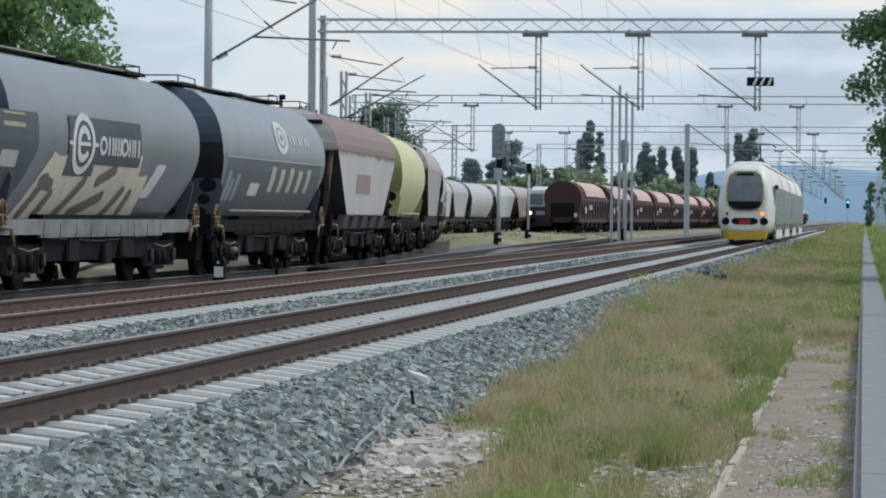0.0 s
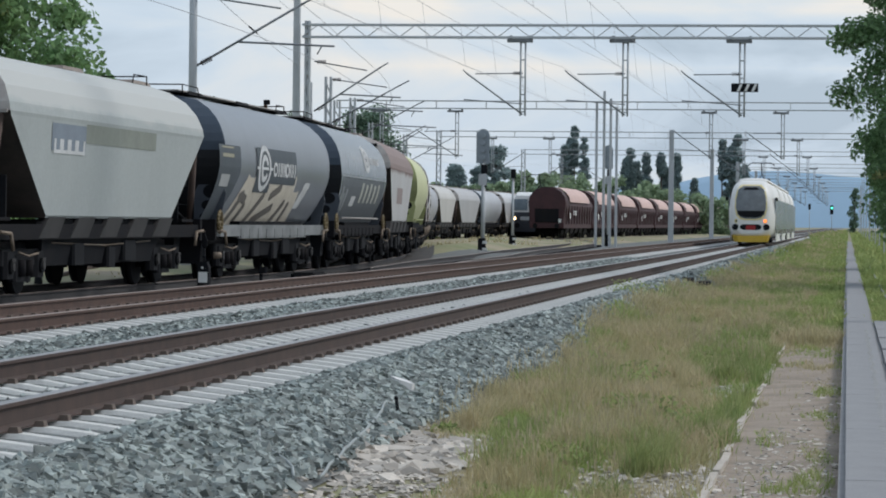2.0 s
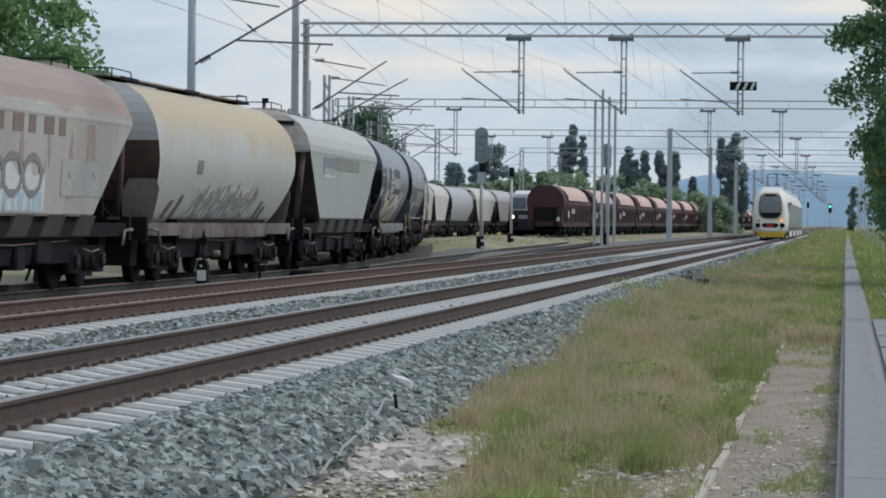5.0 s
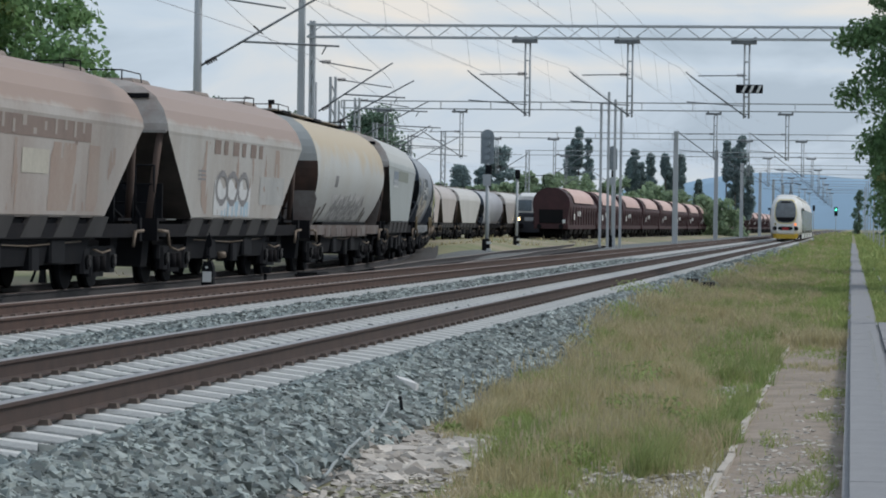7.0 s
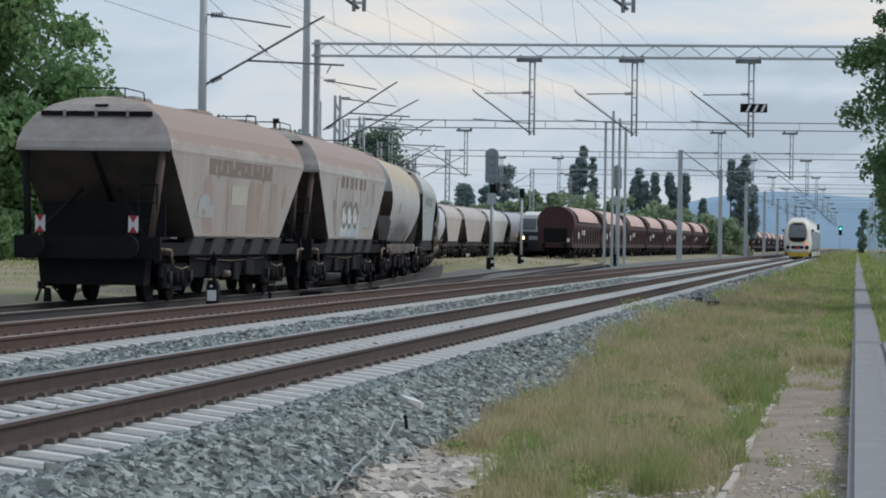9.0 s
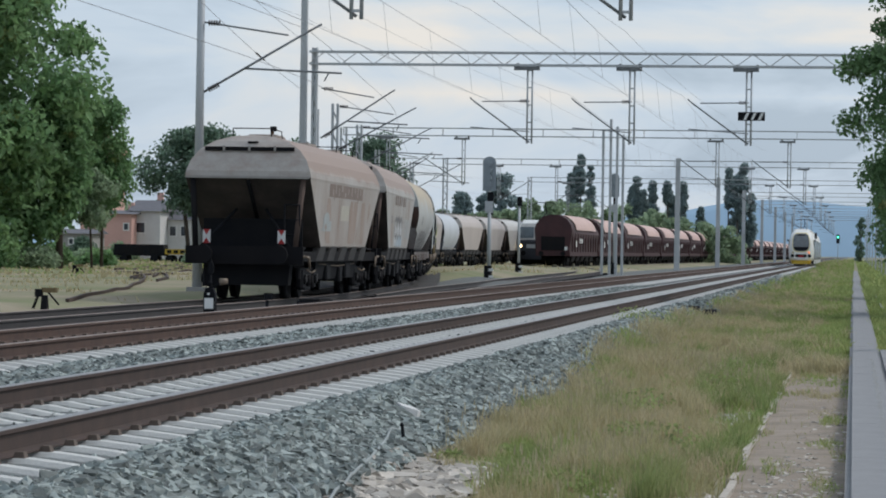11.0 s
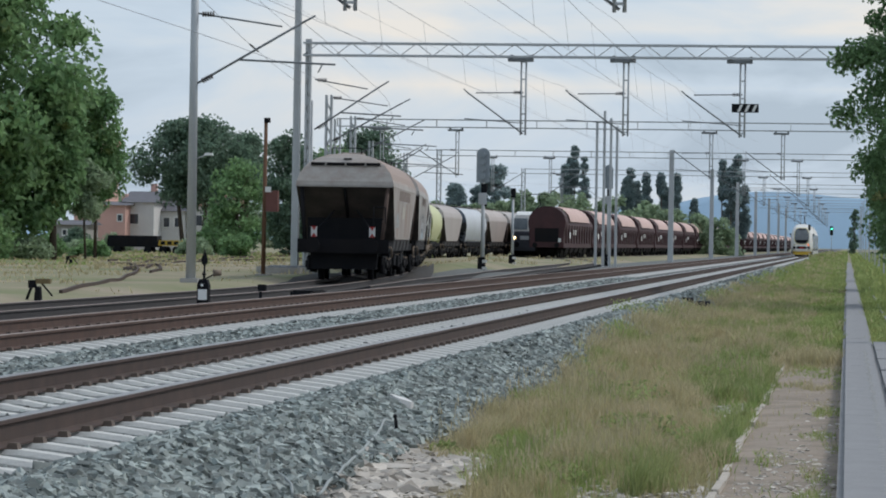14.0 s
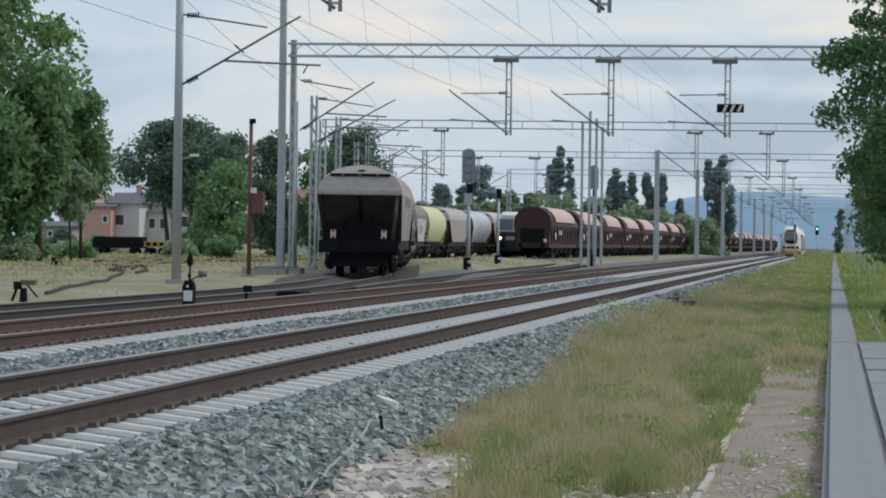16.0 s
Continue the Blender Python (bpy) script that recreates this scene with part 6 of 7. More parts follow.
    tagged(blades("dry_tussocks", *tuft_d, grass_material("dry_tussock_blades", (0.54, 0.46, 0.29), (0.44, 0.40, 0.22)), 5, 0.8), "taller faded olive grass tussocks", "grass", kind="stuff")
    tagged(blades("seed_stalks", *stalk, grass_material("straw_stalks", (0.46, 0.40, 0.24), (0.38, 0.34, 0.19)), 6, 0.12), "thin straw-coloured grass stalks", "grass", kind="stuff")
    tagged(blades("seed_heads", *head, grass_material("brown_seed_heads", (0.42, 0.36, 0.23), (0.48, 0.42, 0.28)), 7, 0.3), "brownish seed heads on tall grass stalks", "grass", kind="stuff")
    tagged(blades("green_grass", *green, grass_material("green_blades", (0.25, 0.33, 0.11), (0.37, 0.41, 0.16)), 1), "green trackside grass and weeds", "grass", kind="stuff")
    tagged(blades("dry_grass", *dry, grass_material("dry_blades", (0.54, 0.455, 0.30), (0.42, 0.38, 0.21)), 2), "dry tan grass with seed heads", "grass", kind="stuff")


build_grass()


def yard_rails():
    yd = thing("yard_track", "rusty curved yard rails half sunk in dry grass", "railway track", kind="structure")
    for pts in (((-17.4, 67), (-18.8, 75.3), (-19.9, 81.7), (-21.5, 90.3), (-25.3, 108.4), (-29.4, 124.9), (-32.3, 132.5)), ((-25.5, 109), (-27.6, 116), (-28.2, 124), (-25.5, 113), (-23.6, 102.8)),
                ((-34.8, 142.9), (-36.9, 158.1), (-41.4, 186.0), (-46.2, 219.9), (-50.7, 263.4)), ((-30.8, 128.6), (-34.0, 150.2), (-36.0, 167.2), (-39.4, 204.4), (-39.2, 228.5)),
                ((-27.2, 118), (-31.5, 142), (-33.6, 163), (-34.5, 190), (-33.0, 215)), ((-44.5, 200), (-37.6, 171), (-33.5, 168), (-30.0, 190))):
        g = Geo()
        n = len(pts)
        line = []
        for i in range(n - 1):
            p = [Vector((*pts[min(max(j, 0), n - 1)], 0)) for j in (i - 1, i, i + 1, i + 2)]
            for k in range(8):
                u = k / 8
                line.append(0.5 * (2 * p[1] + (p[2] - p[0]) * u + (2 * p[0] - 5 * p[1] + 4 * p[2] - p[3]) * u * u + (3 * p[1] - p[0] - 3 * p[2] + p[3]) * u ** 3))
        rings = []
        for i, q in enumerate(line):
            d = (line[min(i + 1, len(line) - 1)] - line[max(i - 1, 0)]).normalized()
            o = Vector((d.y, -d.x, 0))
            z = ground_z(q.x, q.y)
            rings.append([(q.x + o.x * w, q.y + o.y * w, z + h) for w, h in ((-0.04, -0.06), (-0.04, 0.085), (0.04, 0.085), (0.04, -0.06))])
        part("rail", g.skin(rings, smooth=False), M["rail_side"], yd)


yard_rails()


# ---- trees, woods, hills ----
def leaf_material(name, a, b, rand=0.35, share=0.42):
    return let_through(mat(name, a, 0.6, second=b, scale=0.5, amount=1.0, fine=3, rand=rand, spec=0.25), share)


LEAF = {
    "broad": leaf_material("broad_leaves", (0.175, 0.305, 0.145), (0.25, 0.38, 0.17)),
    # dark foliage, blued in its colour for skylit shade and haze
    "dark": leaf_material("dark_leaves", (0.14, 0.215, 0.155), (0.175, 0.255, 0.18)),
    # fresh shrub green; on broad crowns it paints the sunlit leaf masses
    "fresh": leaf_material("fresh_leaves", (0.18, 0.24, 0.08), (0.23, 0.28, 0.11)),
    # paler and bluer than real foliage: distance haze put into the colour
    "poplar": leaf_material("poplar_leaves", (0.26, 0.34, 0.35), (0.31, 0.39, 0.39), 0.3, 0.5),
    # light green with far haze mixed in; nearer light bushes share it
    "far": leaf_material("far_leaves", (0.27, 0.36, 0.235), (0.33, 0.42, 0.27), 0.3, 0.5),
    "lime": leaf_material("lime_leaves", (0.12, 0.21, 0.10), (0.18, 0.28, 0.125)),
    "seed": leaf_material("pale_seed_clusters", (0.40, 0.39, 0.20), (0.30, 0.32, 0.14)),
}


def leaf_cloud(name, clumps, per, size, material, parent, seed, kind_stuff=False):
    """Leaves as small bent diamonds, gathered in clumps; clumps: x, y, z, radii."""
    rng = np.random.default_rng(seed)
    c = np.array(clumps)
    n = len(c) * per
    base = np.repeat(c, per, 0)
    d = rng.normal(size=(n, 3))
    d /= np.linalg.norm(d, axis=1)[:, None]
    r = rng.random(n) ** 0.45
    p = base[:, :3] + d * r[:, None] * base[:, 3:6]
    nrm = d * 0.6 + rng.normal(size=(n, 3)) * 0.6 + np.array([0, 0, 0.35])
    nrm /= np.linalg.norm(nrm, axis=1)[:, None]
    u = np.cross(nrm, rng.normal(size=(n, 3)))
    u /= np.linalg.norm(u, axis=1)[:, None]
    w = np.cross(nrm, u)
    s = size * rng.uniform(0.55, 1.25, n)[:, None]
    droop = np.array([0, 0, -0.25])
    v = np.stack([p - u * s * 0.5, p + w * s * 0.32 + nrm * s * 0.08, p + u * s * 0.55 + droop * s, p - w * s * 0.32 + nrm * s * 0.08], 1)
    f = (4 * np.arange(n)[:, None] + np.array([0, 1, 2, 3])).tolist()
    me = bpy.data.meshes.new(name)
    me.from_pydata(v.reshape(-1, 3).tolist(), [], f)
    me.materials.append(material)
    return part(name, me, None, parent)


def crown_clumps(rng, cx, cy, z0, z1, rx, n, clump, shape="round"):
    """Clump centres filling an uneven crown."""
    out = []
    for _ in range(n):
        h = rng.random()
        if shape == "poplar":
            w = (math.sin(math.pi * min(1, h * 0.92 + 0.06)) ** 0.6) * (1 - 0.25 * h)
        else:
            w = math.sin(math.pi * (0.10 + 0.84 * h)) ** 0.62
        a = rng.uniform(0, math.tau)
        lump = 0.82 + (0.55 if shape == "poplar" else 0.33) * noise.noise((math.cos(a) * 1.6 + cx, math.sin(a) * 1.6 + cy, h * 5))
        r = rx * w * lump * (rng.random() ** 0.4)
        k = clump * rng.uniform(0.65, 1.3)
        out.append((cx + r * math.cos(a), cy + r * math.sin(a), z0 + (z1 - z0) * h, k, k, k * 0.75))
    return out


def tree(label, x, y, z0, z1, rx, seed, leaf="broad", n=60, per=90, clump=1.1, size=0.3, trunk=0.22, ground=-0.2, shape="round", accents=0, group="", stems=1):
    t = thing("tree", label, "tree", group=group)
    rng = random.Random(seed)
    g = Geo()
    for s in range(stems):
        bx = x + (s - (stems - 1) / 2) * 0.7
        mid = Vector((bx + rng.uniform(-0.2, 0.2) + (s - (stems - 1) / 2) * 0.6, y, z0 + (z1 - z0) * 0.3))
        g.rod((bx, y, ground - 0.2), mid, trunk, trunk * 0.65, 9)
        top = Vector((x + rng.uniform(-0.3, 0.3), y, z0 + (z1 - z0) * 0.88))
        g.rod(mid, top, trunk * 0.65, trunk * 0.12, 7)
        for _ in range(7):
            u = rng.uniform(0.0, 0.7)
            a = mid.lerp(top, u)
            ang = rng.uniform(0, math.tau)
            reach = rx * rng.uniform(0.45, 0.85) * (1 - 0.4 * u)
            b = a + Vector((math.cos(ang) * reach, math.sin(ang) * reach, (z1 - z0) * rng.uniform(0.08, 0.22)))
            g.rod(a, b, trunk * 0.35 * (1 - u * 0.5), trunk * 0.06, 6)
    part("trunk", g, M["bark"], t)
    cl = crown_clumps(rng, x, y, z0, z1, rx, n, clump, shape)
    leaf_cloud("crown", cl, per, size, LEAF[leaf], t, seed)
    # paler clumps: flowers on limes, sunlit foliage put in as colour on broad trees
    if accents:
        extra = [c for c in cl if c[1] < y]
        rng.shuffle(extra)
        tagged(leaf_cloud("pale_cluster", [(a, b - clump * 0.4, c, r * 0.55, r * 0.55, r * 0.3) for a, b, c, r, *_ in extra[:accents]], max(12, per // 3), size * 0.8, LEAF["seed" if leaf != "broad" else "fresh"], t, seed + 50), kind="stuff")
    return t


def build_trees():
    big = "large leafy broadleaf tree with a dense dark green crown"
    tree(big, -45.5, 150, 0.8, 17.5, 8.7, 11, n=270, per=210, clump=1.7, size=0.46, trunk=0.4, accents=40)
    tree("bushy broadleaf tree beside the houses", -39.7, 160, 2.9, 8.6, 1.7, 12, n=52, per=150, clump=0.85, size=0.3, trunk=0.10, accents=4)
    tree("low bush at the yard's edge", -41.6, 146, -0.1, 2.2, 1.5, 13, n=22, per=100, clump=0.6, size=0.26, trunk=0.08)
    tree("dense broadleaf tree beside the large one", -39.9, 152, 2.6, 9.8, 1.6, 44, n=60, per=170, clump=0.85, size=0.36, trunk=0.2, accents=6)
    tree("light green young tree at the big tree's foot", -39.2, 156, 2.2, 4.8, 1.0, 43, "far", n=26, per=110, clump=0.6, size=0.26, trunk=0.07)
    tree("dark spreading tree with forked stems before houses", -52.5, 244, 4.3, 10.0, 5.0, 14, "dark", n=110, per=150, clump=1.45, size=0.38, trunk=0.2, stems=3)
    tree("dark broadleaf tree behind the yard", -51.8, 262, 5.2, 9.9, 1.5, 15, "dark", n=50, per=110, clump=1.2, size=0.4)
    tree("light green bushy tree by the yard", -44.4, 222, 0.8, 6.4, 2.0, 16, "broad", n=34, per=120, clump=1.1, size=0.36)
    tree("broadleaf tree behind the portal leg", -41.2, 226, 0.8, 8.6, 2.2, 17, "dark", n=54, per=120, clump=1.1, size=0.36)
    tree("dark broadleaf tree behind the freight train", -35.4, 226, 1.2, 9.0, 2.9, 18, "dark", n=60, per=120, clump=1.1, size=0.36)
    tree("broadleaf tree behind the freight train", -38.6, 232, 0.6, 8.0, 2.4, 19, "broad", n=50, per=120, clump=1.1, size=0.36)
    tree("light green bushes behind the yard", -57.0, 236, -0.2, 1.0, 1.6, 20, "far", n=26, per=80, clump=0.6, size=0.3, trunk=0.08)
    tree("light green bushes behind the yard", -47.4, 228, -0.2, 2.0, 1.2, 42, "broad", n=20, per=80, clump=0.6, size=0.3, trunk=0.08)
    hedge = "bushes along the yard's far edge"
    for i, (x, y, top, r, leaf) in enumerate(((-62.6, 226, 1.5, 1.6, "broad"), (-59.5, 222, 0.7, 1.6, "far"), (-56.2, 224, 0.5, 1.4, "broad"), (-45.5, 212, 0.7, 1.6, "far"), (-41.5, 208, 1.2, 1.6, "broad"), (-58.0, 228, 1.5, 1.0, "dark"), (-47.6, 232, 3.0, 1.3, "dark"), (-53.2, 250, 1.3, 1.0, "broad"), (-65.0, 222, 2.3, 1.6, "dark"), (-46.8, 186, 0.6, 1.3, "far"), (-44.0, 176, 0.6, 1.0, "broad"), (-40.6, 150, 0.7, 1.2, "far"), (-43.5, 165, 0.9, 1.5, "broad"))):
        tree("low green bush at the yard's far edge", x, y, -0.25, top, r, 100 + i, leaf, n=24, per=90, clump=0.55, size=0.28, trunk=0.06, group=hedge)
    # the row beside the cable trough
    row = "trees beside the cable trough"
    tree("leafy lime tree with pale flower clusters", 3.2, 86, 1.0, 9.6, 4.0, 21, "lime", n=210, per=230, clump=0.66, size=0.17, trunk=0.16, ground=-0.65, accents=34, group=row)
    tree("leafy lime tree in the trackside row", 3.3, 118, 0.9, 8.5, 3.4, 22, "lime", n=120, per=150, clump=0.8, size=0.22, trunk=0.16, ground=-0.65, group=row)
    tree("leafy lime tree in the trackside row", 3.0, 150, 1.4, 8.0, 2.6, 23, "lime", n=60, per=90, clump=0.6, size=0.26, trunk=0.15, ground=-0.65, group=row)
    tree("leafy lime tree in the trackside row", 3.4, 190, 1.0, 8.0, 2.6, 24, "dark", n=50, per=80, clump=0.7, size=0.3, trunk=0.15, ground=-0.65, group=row)
    tree("low shrub beside the trough", 1.75, 62, -0.65, 0.35, 0.8, 25, "fresh", n=18, per=90, clump=0.28, size=0.12, trunk=0.03, ground=-0.65)
    tree("low shrub beside the trough", 2.3, 84, -0.65, 0.9, 0.9, 26, "broad", n=18, per=90, clump=0.3, size=0.14, trunk=0.03, ground=-0.65)
    tree("narrow dark conifer far along the line", 1.35, 600, -0.3, 8.4, 1.1, 27, "dark", n=20, per=70, clump=0.7, size=0.5, shape="poplar")
    # poplars beyond the yard
    # their leaf colour already holds the haze of the distance
    pop = "poplars beyond the station"
    for i, (x, y, low, top, r) in enumerate(((-41.2, 450, 6.0, 12.4, 0.62), (-39.9, 451, 9.5, 15.3, 0.55), (-40.6, 452, 6.0, 13.6, 0.6), (-38.4, 450, 5.0, 13.8, 0.68), (-31.6, 450, 6.5, 12.1, 1.0), (-32.3, 452, 5.0, 10.6, 0.6), (-30.8, 452, 5.0, 10.2, 0.8), (-29.2, 450, 5.5, 11.5, 0.65), (-27.1, 450, 8.5, 11.4, 0.4), (-26.6, 452, 5.0, 9.4, 1.0),
                                              (-24.8, 450, 4.5, 11.3, 0.6), (-22.3, 455, 3.0, 8.0, 0.8), (-16.0, 450, 7.5, 14.3, 1.15), (-18.2, 452, 8.0, 13.4, 0.45), (-17.0, 451, 6.0, 12.4, 1.3), (-15.1, 455, 2.5, 10.0, 0.9), (-16.8, 455, 2.0, 9.2, 1.8))):
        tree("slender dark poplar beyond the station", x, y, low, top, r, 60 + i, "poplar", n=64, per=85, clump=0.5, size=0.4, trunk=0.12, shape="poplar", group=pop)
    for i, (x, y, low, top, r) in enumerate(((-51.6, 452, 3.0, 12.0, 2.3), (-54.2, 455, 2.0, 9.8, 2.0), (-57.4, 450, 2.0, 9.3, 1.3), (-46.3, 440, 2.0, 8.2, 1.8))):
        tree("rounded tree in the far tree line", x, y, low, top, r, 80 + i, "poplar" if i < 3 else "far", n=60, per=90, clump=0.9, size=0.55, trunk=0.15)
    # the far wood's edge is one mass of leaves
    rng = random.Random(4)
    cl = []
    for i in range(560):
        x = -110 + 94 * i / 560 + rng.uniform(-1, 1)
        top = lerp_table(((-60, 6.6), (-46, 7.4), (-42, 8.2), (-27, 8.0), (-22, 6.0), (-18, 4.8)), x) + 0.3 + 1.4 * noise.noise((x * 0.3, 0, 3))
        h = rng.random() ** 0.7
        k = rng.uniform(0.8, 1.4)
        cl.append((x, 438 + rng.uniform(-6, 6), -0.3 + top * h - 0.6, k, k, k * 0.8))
    tagged(leaf_cloud("far_woods", cl, 70, 0.8, LEAF["far"], None, 31), "belt of far bushes and trees, haze painted into its pale green", "woods", kind="stuff")
    cl = [(rng.uniform(4, 26), 210 + 300 * rng.random(), rng.uniform(0, 5.5), 1.3, 1.3, 1.0) for i in range(160)]
    tagged(leaf_cloud("trackside_thicket", cl, 45, 0.5, LEAF["broad"], None, 33), "dark green thicket behind the tree row", "woods", kind="stuff")
    # leafy weeds between the grass
    cl = []
    for i in range(34):
        x, y = rng.uniform(-3.3, -1.05), 20 * (4.0 ** rng.random())
        if y < 25 and x < -2.6:
            continue
        r = rng.uniform(0.08, 0.2)
        cl.append((x, y, ground_z(x, y) + r * 0.5, r * 1.3, r * 1.6, r * 0.6))
    for x, y, r in ((-4.3, 60, 0.32), (-4.1, 61.5, 0.28), (-2.05, 22.6, 0.16), (-1.6, 27.6, 0.25), (-1.85, 28.5, 0.22), (-2.1, 29.0, 0.2), (-1.4, 27.0, 0.2), (-2.35, 33.5, 0.3), (-2.3, 34.5, 0.28), (-1.6, 39.5, 0.3), (-1.75, 45, 0.3), (-1.35, 43, 0.25)):
        cl.append((x, y, ground_z(x, y) + r * 0.5, r * 1.2, r * 2.4, r * 0.6))
    tagged(leaf_cloud("weeds", cl, 150, 0.055, leaf_material("weed_leaves", (0.27, 0.34, 0.12), (0.33, 0.39, 0.16)), None, 35), "low leafy green weeds in the verge", "weeds", kind="stuff")
    # hill strip; its material carries the haze as colour
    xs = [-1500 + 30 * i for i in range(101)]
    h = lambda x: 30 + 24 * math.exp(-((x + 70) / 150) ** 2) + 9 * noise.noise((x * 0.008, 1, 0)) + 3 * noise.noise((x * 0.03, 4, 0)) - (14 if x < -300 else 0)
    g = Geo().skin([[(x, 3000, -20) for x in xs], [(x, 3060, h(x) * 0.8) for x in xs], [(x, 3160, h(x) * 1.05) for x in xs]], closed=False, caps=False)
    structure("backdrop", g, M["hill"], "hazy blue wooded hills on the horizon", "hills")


build_trees()


# ---- houses beyond the yard ----
def house(label, x, y, w, d, h, roof, wall, tiles, windows):
    t = thing("house", label, "house", at=(x, y, -0.2))
    part("wall_block", Geo().box(0, 0, h / 2, w, d, h), wall, t)
    e = 0.35
    g = Geo()
    a = [(-w / 2 - e, -d / 2 - e, h), (w / 2 + e, -d / 2 - e, h), (w / 2 + e, d / 2 + e, h), (-w / 2 - e, d / 2 + e, h), (-w / 2 - e, 0, h + roof), (w / 2 + e, 0, h + roof)]
    g.add(a, [(0, 1, 5, 4), (2, 3, 4, 5), (0, 4, 3), (1, 2, 5), (0, 3, 2, 1)])
    part("roof", g, tiles, t)
    part("chimney", Geo().box(w * 0.2, 0.4, h + roof + 0.1, 0.5, 0.5, 1.2), M["brick_wall"], t)
    for u, v, ww, hh in windows:
        f = part("window", Geo().box(u, -d / 2 - 0.02, v, ww + 0.2, 0.08, hh + 0.2), M["white"], t)
        part("pane", Geo().box(u, -d / 2 - 0.07, v, ww, 0.03, hh), M["pane"], f)
    return t


house("pink rendered low building with a flat grey roof", -63.75, 265, 2.75, 6, 4.0, 0.35, M["brick_wall"], M["roof_grey"], ((0.9, 2.9, 0.35, 0.5),))
house("small white house with grey roof and a dark window", -61.55, 267, 2.5, 6, 4.3, 1.0, M["render_white"], M["roof_grey"], ((-0.5, 2.85, 0.75, 0.85),))
house("white gabled house beside the dark tree", -59.4, 270, 2.5, 6, 3.6, 1.4, M["render_white"], M["roof_grey"], ((-0.4, 2.6, 0.5, 0.8), (0.6, 2.6, 0.5, 0.8)))
house("pale house with a faded red roof behind the dark tree", -56.2, 271, 3.4, 7, 4.1, 1.9, M["render_white"], M["roof_red"], ((-0.8, 2.8, 0.6, 0.9), (0.8, 2.8, 0.6, 0.9)))
house("tall pink house among trees", -71.9, 290, 2.6, 7, 10.0, 1.5, M["brick_wall"], M["roof_red"], ((0.6, 7.2, 0.8, 1.1), (-0.8, 7.2, 0.8, 1.1)))
house("grey low shed with a white panel", -64.2, 252, 2.8, 4, 2.2, 0.4, M["concrete"], M["roof_grey"], ((-0.45, 1.55, 0.3, 0.4),))
house("pale house behind the yard trees", -45.6, 275, 4.6, 7, 4.2, 1.8, M["render_white"], M["roof_red"], ((-1.2, 2.6, 0.7, 0.9), (0.2, 2.6, 0.7, 0.9), (1.4, 2.6, 0.7, 0.9)))


def trolley(label, x, y, w, h, paint, z):
    t = thing("track_trolley", label, "trolley", at=(x, y, -0.2))
    part("deck", Geo().box(0, 0, z, w, 1.6, h, taper=0.96), paint, t)
    for s in (-1, 1):
        part("wheel", Geo().rod((s * w * 0.3, -0.8, 0.3), (s * w * 0.3, 0.8, 0.3), 0.3, n=14), M["black"], t)
    for i in range(3):
        part("board", Geo().box((i - 1) * w * 0.3, -0.81, z, w * 0.2, 0.03, h * 0.6), M["under"], t)


trolley("low black trolley parked in the grass", -53.05, 226, 3.9, 0.85, M["black"], 0.95)
trolley("low yellow trolley parked in the grass", -50.2, 226, 1.7, 0.4, M["yellow"], 0.85)


# ---- standing trains ----
M["brown"] = mat("red_brown_wagon", (0.064, 0.025, 0.029), 0.7, second=(0.034, 0.016, 0.019), scale=0.8, fine=8, amount=0.8)
M["brown_roof"] = mat("faded_pink_roof", (0.60, 0.42, 0.375), 0.6, second=(0.50, 0.34, 0.30), scale=0.7, fine=8, amount=0.7)
BROWN_ROWS = ((1.30, 1.15), (1.34, 1.75), (1.50, 2.65), (1.51, 2.95), (1.40, 3.38), (1.12, 3.76), (0.72, 4.02), (0.3, 4.16))


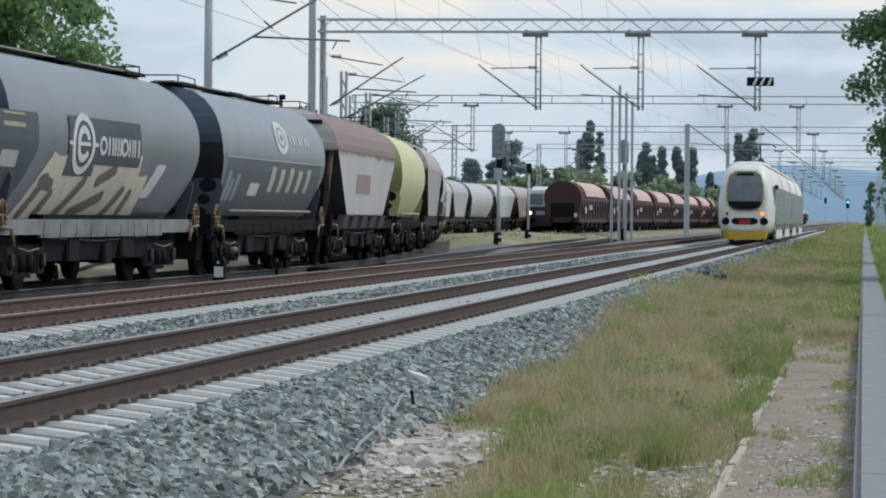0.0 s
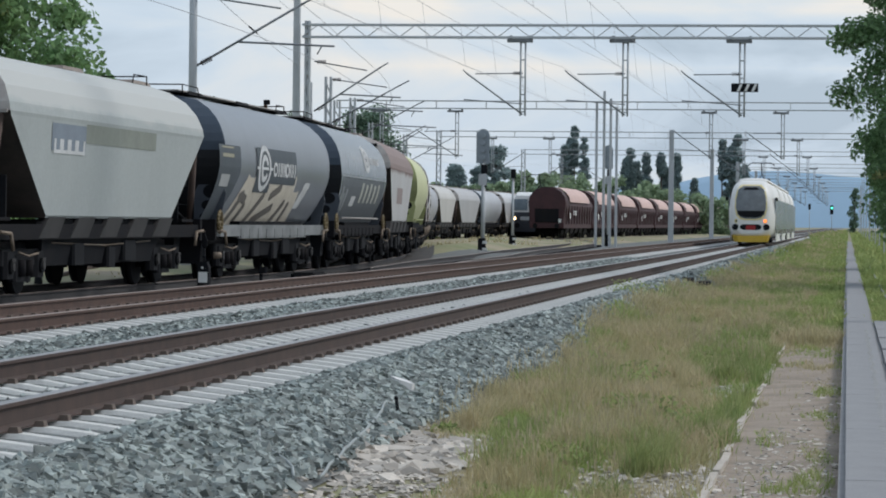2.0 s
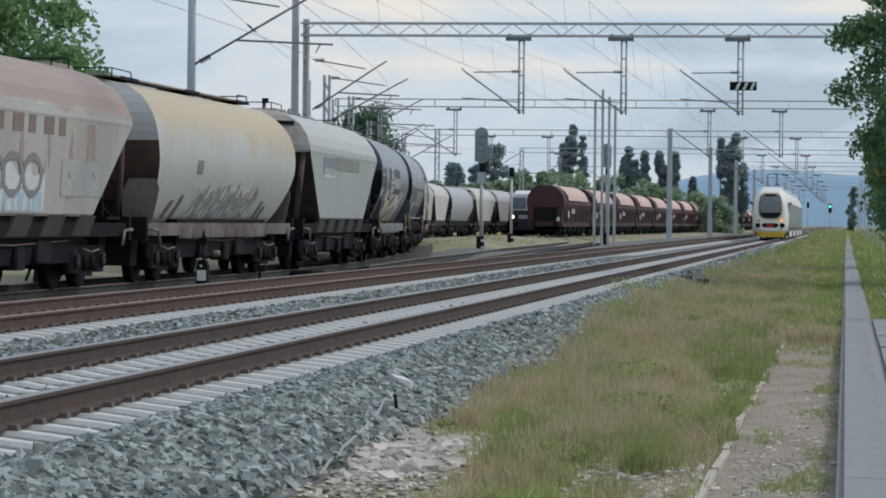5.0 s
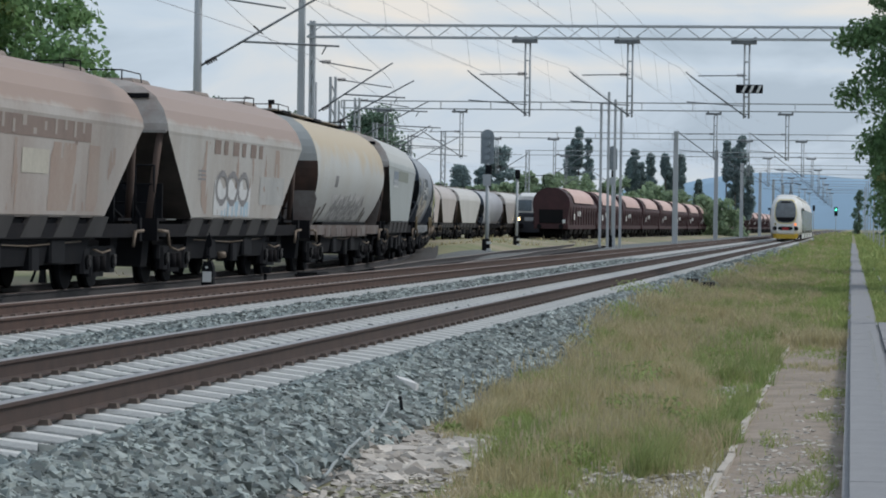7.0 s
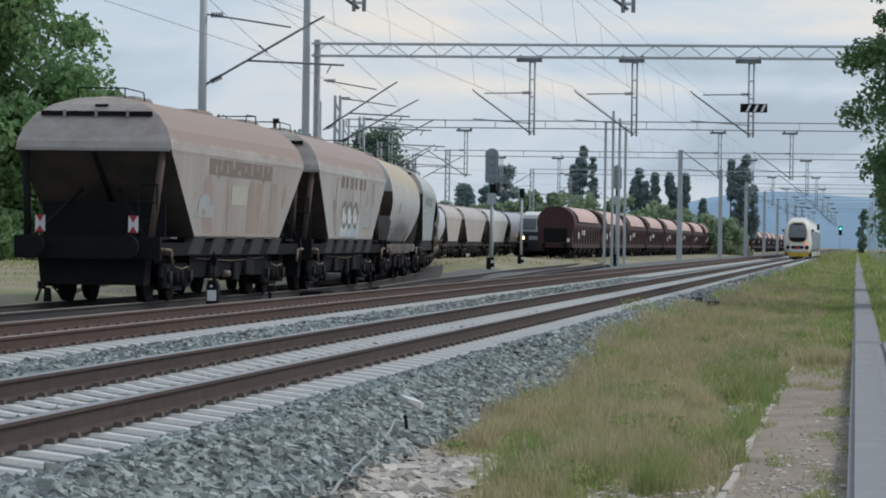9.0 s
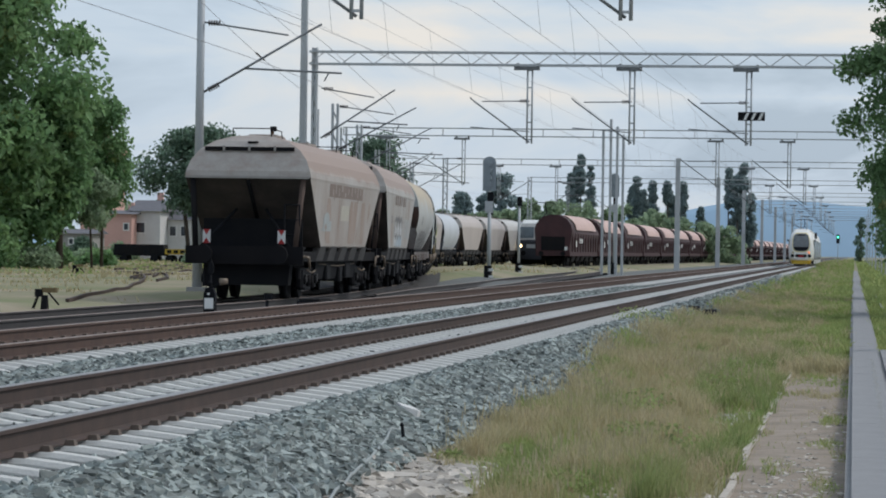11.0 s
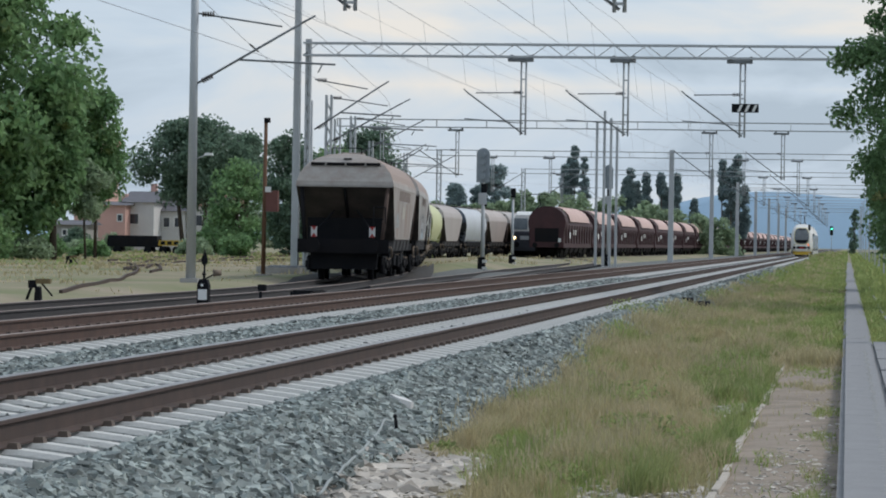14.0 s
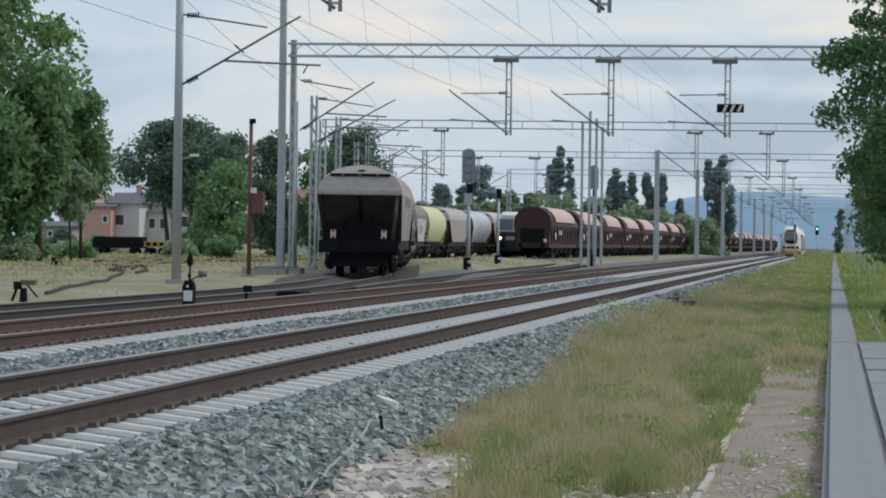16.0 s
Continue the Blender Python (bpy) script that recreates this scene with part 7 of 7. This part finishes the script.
def brown_hopper():
    """Long hopper wagon with a swinging roof, origin on the rail under its rear buffers, along y."""
    L = 25.6
    w = thing("brown_hopper_wagon", "standing red-brown hopper wagon with faded pink roof panels", "freight wagon", group="standing brown hopper wagons")
    ring = lambda y, k=1.0, low=0.0: [(u * k, y, v) for u, v in BROWN_ROWS] + [(-u * k, y, v) for u, v in reversed(BROWN_ROWS)]
    low = lambda y: [(math.copysign(max(abs(x) - 0.12, 0.1), x) if v > 2.9 else x, y, v - (0.28 if v > 3.2 else 0)) for x, _, v in ring(y)]
    part("body", Geo().skin([ring(0.7), ring(1.4), ring(3.3), low(3.4), low(L - 1.4), low(L - 0.7)], smooth=False), M["brown"], w)
    part("roof_ridge", Geo().box(0, L / 2, 4.1, 0.5, L - 8.6, 0.14, taper=0.9), M["brown"], w)
    for s in (-1, 1):
        g = Geo()
        rows = [r for r in BROWN_ROWS if r[1] > 2.9]
        for y0, y1 in ((4.2, L - 4.6),):
            g.skin([[(s * (u + 0.03), y0, v + 0.02) for u, v in rows], [(s * (u + 0.03), y1, v + 0.02) for u, v in rows]], closed=False, caps=False)
        part("roof_panel", g, M["brown_roof"], w, "faded pink swinging roof panel")
    for i in range(11):
        y = 1.6 + i * (L - 3.2) / 10
        for s in (-1, 1):
            part("rib", Geo().box(s * 1.47, y, 1.95, 0.10, 0.16, 1.5), M["brown"], w)
    part("underframe", Geo().box(0, L / 2, 1.0, 2.7, L - 1.4, 0.3).box(0, 0.75, 1.05, 2.75, 0.16, 0.4), M["brown"], w)
    for i in range(5):
        part("chute", Geo().box(0, 5 + i * 3.9, 0.72, 2.3, 2.4, 0.55, taper=1.15), M["under"], w)
    part("end_recess", Geo().box(0, 0.66, 1.85, 1.9, 0.05, 1.1), M["under"], w)
    for y in (3.0, 6.0, L / 2, L - 6.0, L - 3.0):
        g = Geo().box(0, y, 0.55, 2.1, 2.3, 0.3)
        for d in (-0.9, 0.9):
            for s in (-1, 1):
                g.rod((s * 0.70, y + d, 0.46), (s * 0.83, y + d, 0.46), 0.46, n=14)
        part("bogie", g, M["under"], w)
    for x in (-0.875, 0.875):
        for y, e in ((0.7, 0.0), (L - 0.7, L)):
            part("buffer", Geo().rod((x, y, 1.04), (x, e, 1.04), 0.12, 0.2, 12), M["under"], w)
    part("tail_lamp", Geo().box(1.05, 0.6, 1.45, 0.22, 0.08, 0.3), M["white"], w, "white end lamp plate")
    part("data_plate", Geo().box(1.50, 4.5, 1.85, 0.03, 0.9, 0.5), M["white"], w, "white data panel")
    for k in range(3):
        part("marking_bar", Geo().box(1.50, 7.6 + k * 0.9, 2.1, 0.03, 0.5, 0.4), M["white"], w)
    return w


def stock_pose(y):
    return Matrix.Translation((store_x(y), y, SIDING_Z)) @ Matrix.Rotation(-math.atan(0.0095), 4, "Z")


first = brown_hopper()
first.matrix_basis = stock_pose(244.5)
for i in range(1, 26):
    copy_thing(first, stock_pose(244.5 + 25.6 * i))


def locomotive(x, y):
    c = thing("locomotive", "white and dark blue electric locomotive with lit headlamp and raised pantograph", "locomotive", at=(x, y, SIDING_Z))
    out = lambda yy, k, top: [(-1.36 * k, yy, 0.55), (1.36 * k, yy, 0.55), (1.4 * k, yy, 2.1), (1.3 * k, yy, 3.3), (1.05 * k, yy, top), (-1.05 * k, yy, top), (-1.3 * k, yy, 3.3), (-1.4 * k, yy, 2.1)]
    navy = mat("dark_blue_paint", (0.03, 0.035, 0.05), 0.4)
    part("body", Geo().skin([out(0.25, 0.94, 3.55), out(0.7, 0.99, 3.75), out(1.5, 1, 3.85), out(18, 1, 3.85)], smooth=False), M["white"], c)
    part("nose", Geo().skin([[(-1.32, 0.1, 0.5), (1.32, 0.1, 0.5), (1.34, 0.1, 2.05), (-1.34, 0.1, 2.05)], [(-1.37, 0.3, 0.5), (1.37, 0.3, 0.5), (1.38, 0.3, 2.2), (-1.38, 0.3, 2.2)]], smooth=False), navy, c)
    for s in (-1, 1):
        part("windscreen", Geo().box(s * 0.64, 0.36, 2.78, 1.16, 0.3, 0.95), mat("cab_glass", (0.16, 0.21, 0.25), 0.12, spec=0.7), c)
        part("headlamp", Geo().rod((s * 1.15, 0.12, 1.62), (s * 1.15, 0.04, 1.62), 0.13, n=14), M["lamp_warm"] if s < 0 else M["lamp_white"], c)
        part("buffer", Geo().rod((s * 0.875, 0.2, 1.04), (s * 0.875, -0.4, 1.04), 0.13, 0.22, 12), M["under"], c)
    part("grey_panel", Geo().box(0.2, 0.07, 1.62, 1.7, 0.03, 0.32), M["steel"], c)
    part("bogies", Geo().box(0, 4, 0.5, 2.4, 4, 0.8).box(0, 14, 0.5, 2.4, 4, 0.8), M["black"], c)
    g = Geo().rod((-0.5, 9, 3.85), (0, 10.4, 4.6), 0.04).rod((0.5, 9, 3.85), (0, 10.4, 4.6), 0.04).rod((0, 10.4, 4.6), (0, 8.9, 5.45), 0.04)
    g.tube([(-0.95, 8.9, 5.25), (-0.7, 8.9, 5.45), (0.7, 8.9, 5.45), (0.95, 8.9, 5.25)], 0.04)
    part("pantograph", g, M["black"], c)
    return c


locomotive(-26.75, 258.5)


def far_signals():
    s = thing("line_signal", "far line signal with a green light", "railway signal")
    part("post", Geo().rod((-2.6, 520, -0.4), (-2.6, 520, 4.6), 0.05, n=8), M["steel"], s)
    part("head", Geo().box(-2.6, 519.8, 3.9, 0.55, 0.3, 1.5, cut=0.1), M["black"], s)
    part("green_light", Geo().rod((-2.6, 519.65, 4.2), (-2.6, 519.55, 4.2), 0.16, n=12), M["lamp_green"], s)
    s = thing("line_signal", "far black line signal on a thin post", "railway signal")
    part("post", Geo().rod((-4.0, 330, -0.4), (-4.0, 330, 3.4), 0.03, n=8), M["steel"], s)
    part("head", Geo().box(-4.0, 329.8, 3.2, 0.26, 0.2, 0.6, cut=0.05), M["black"], s)


far_signals()

motions()
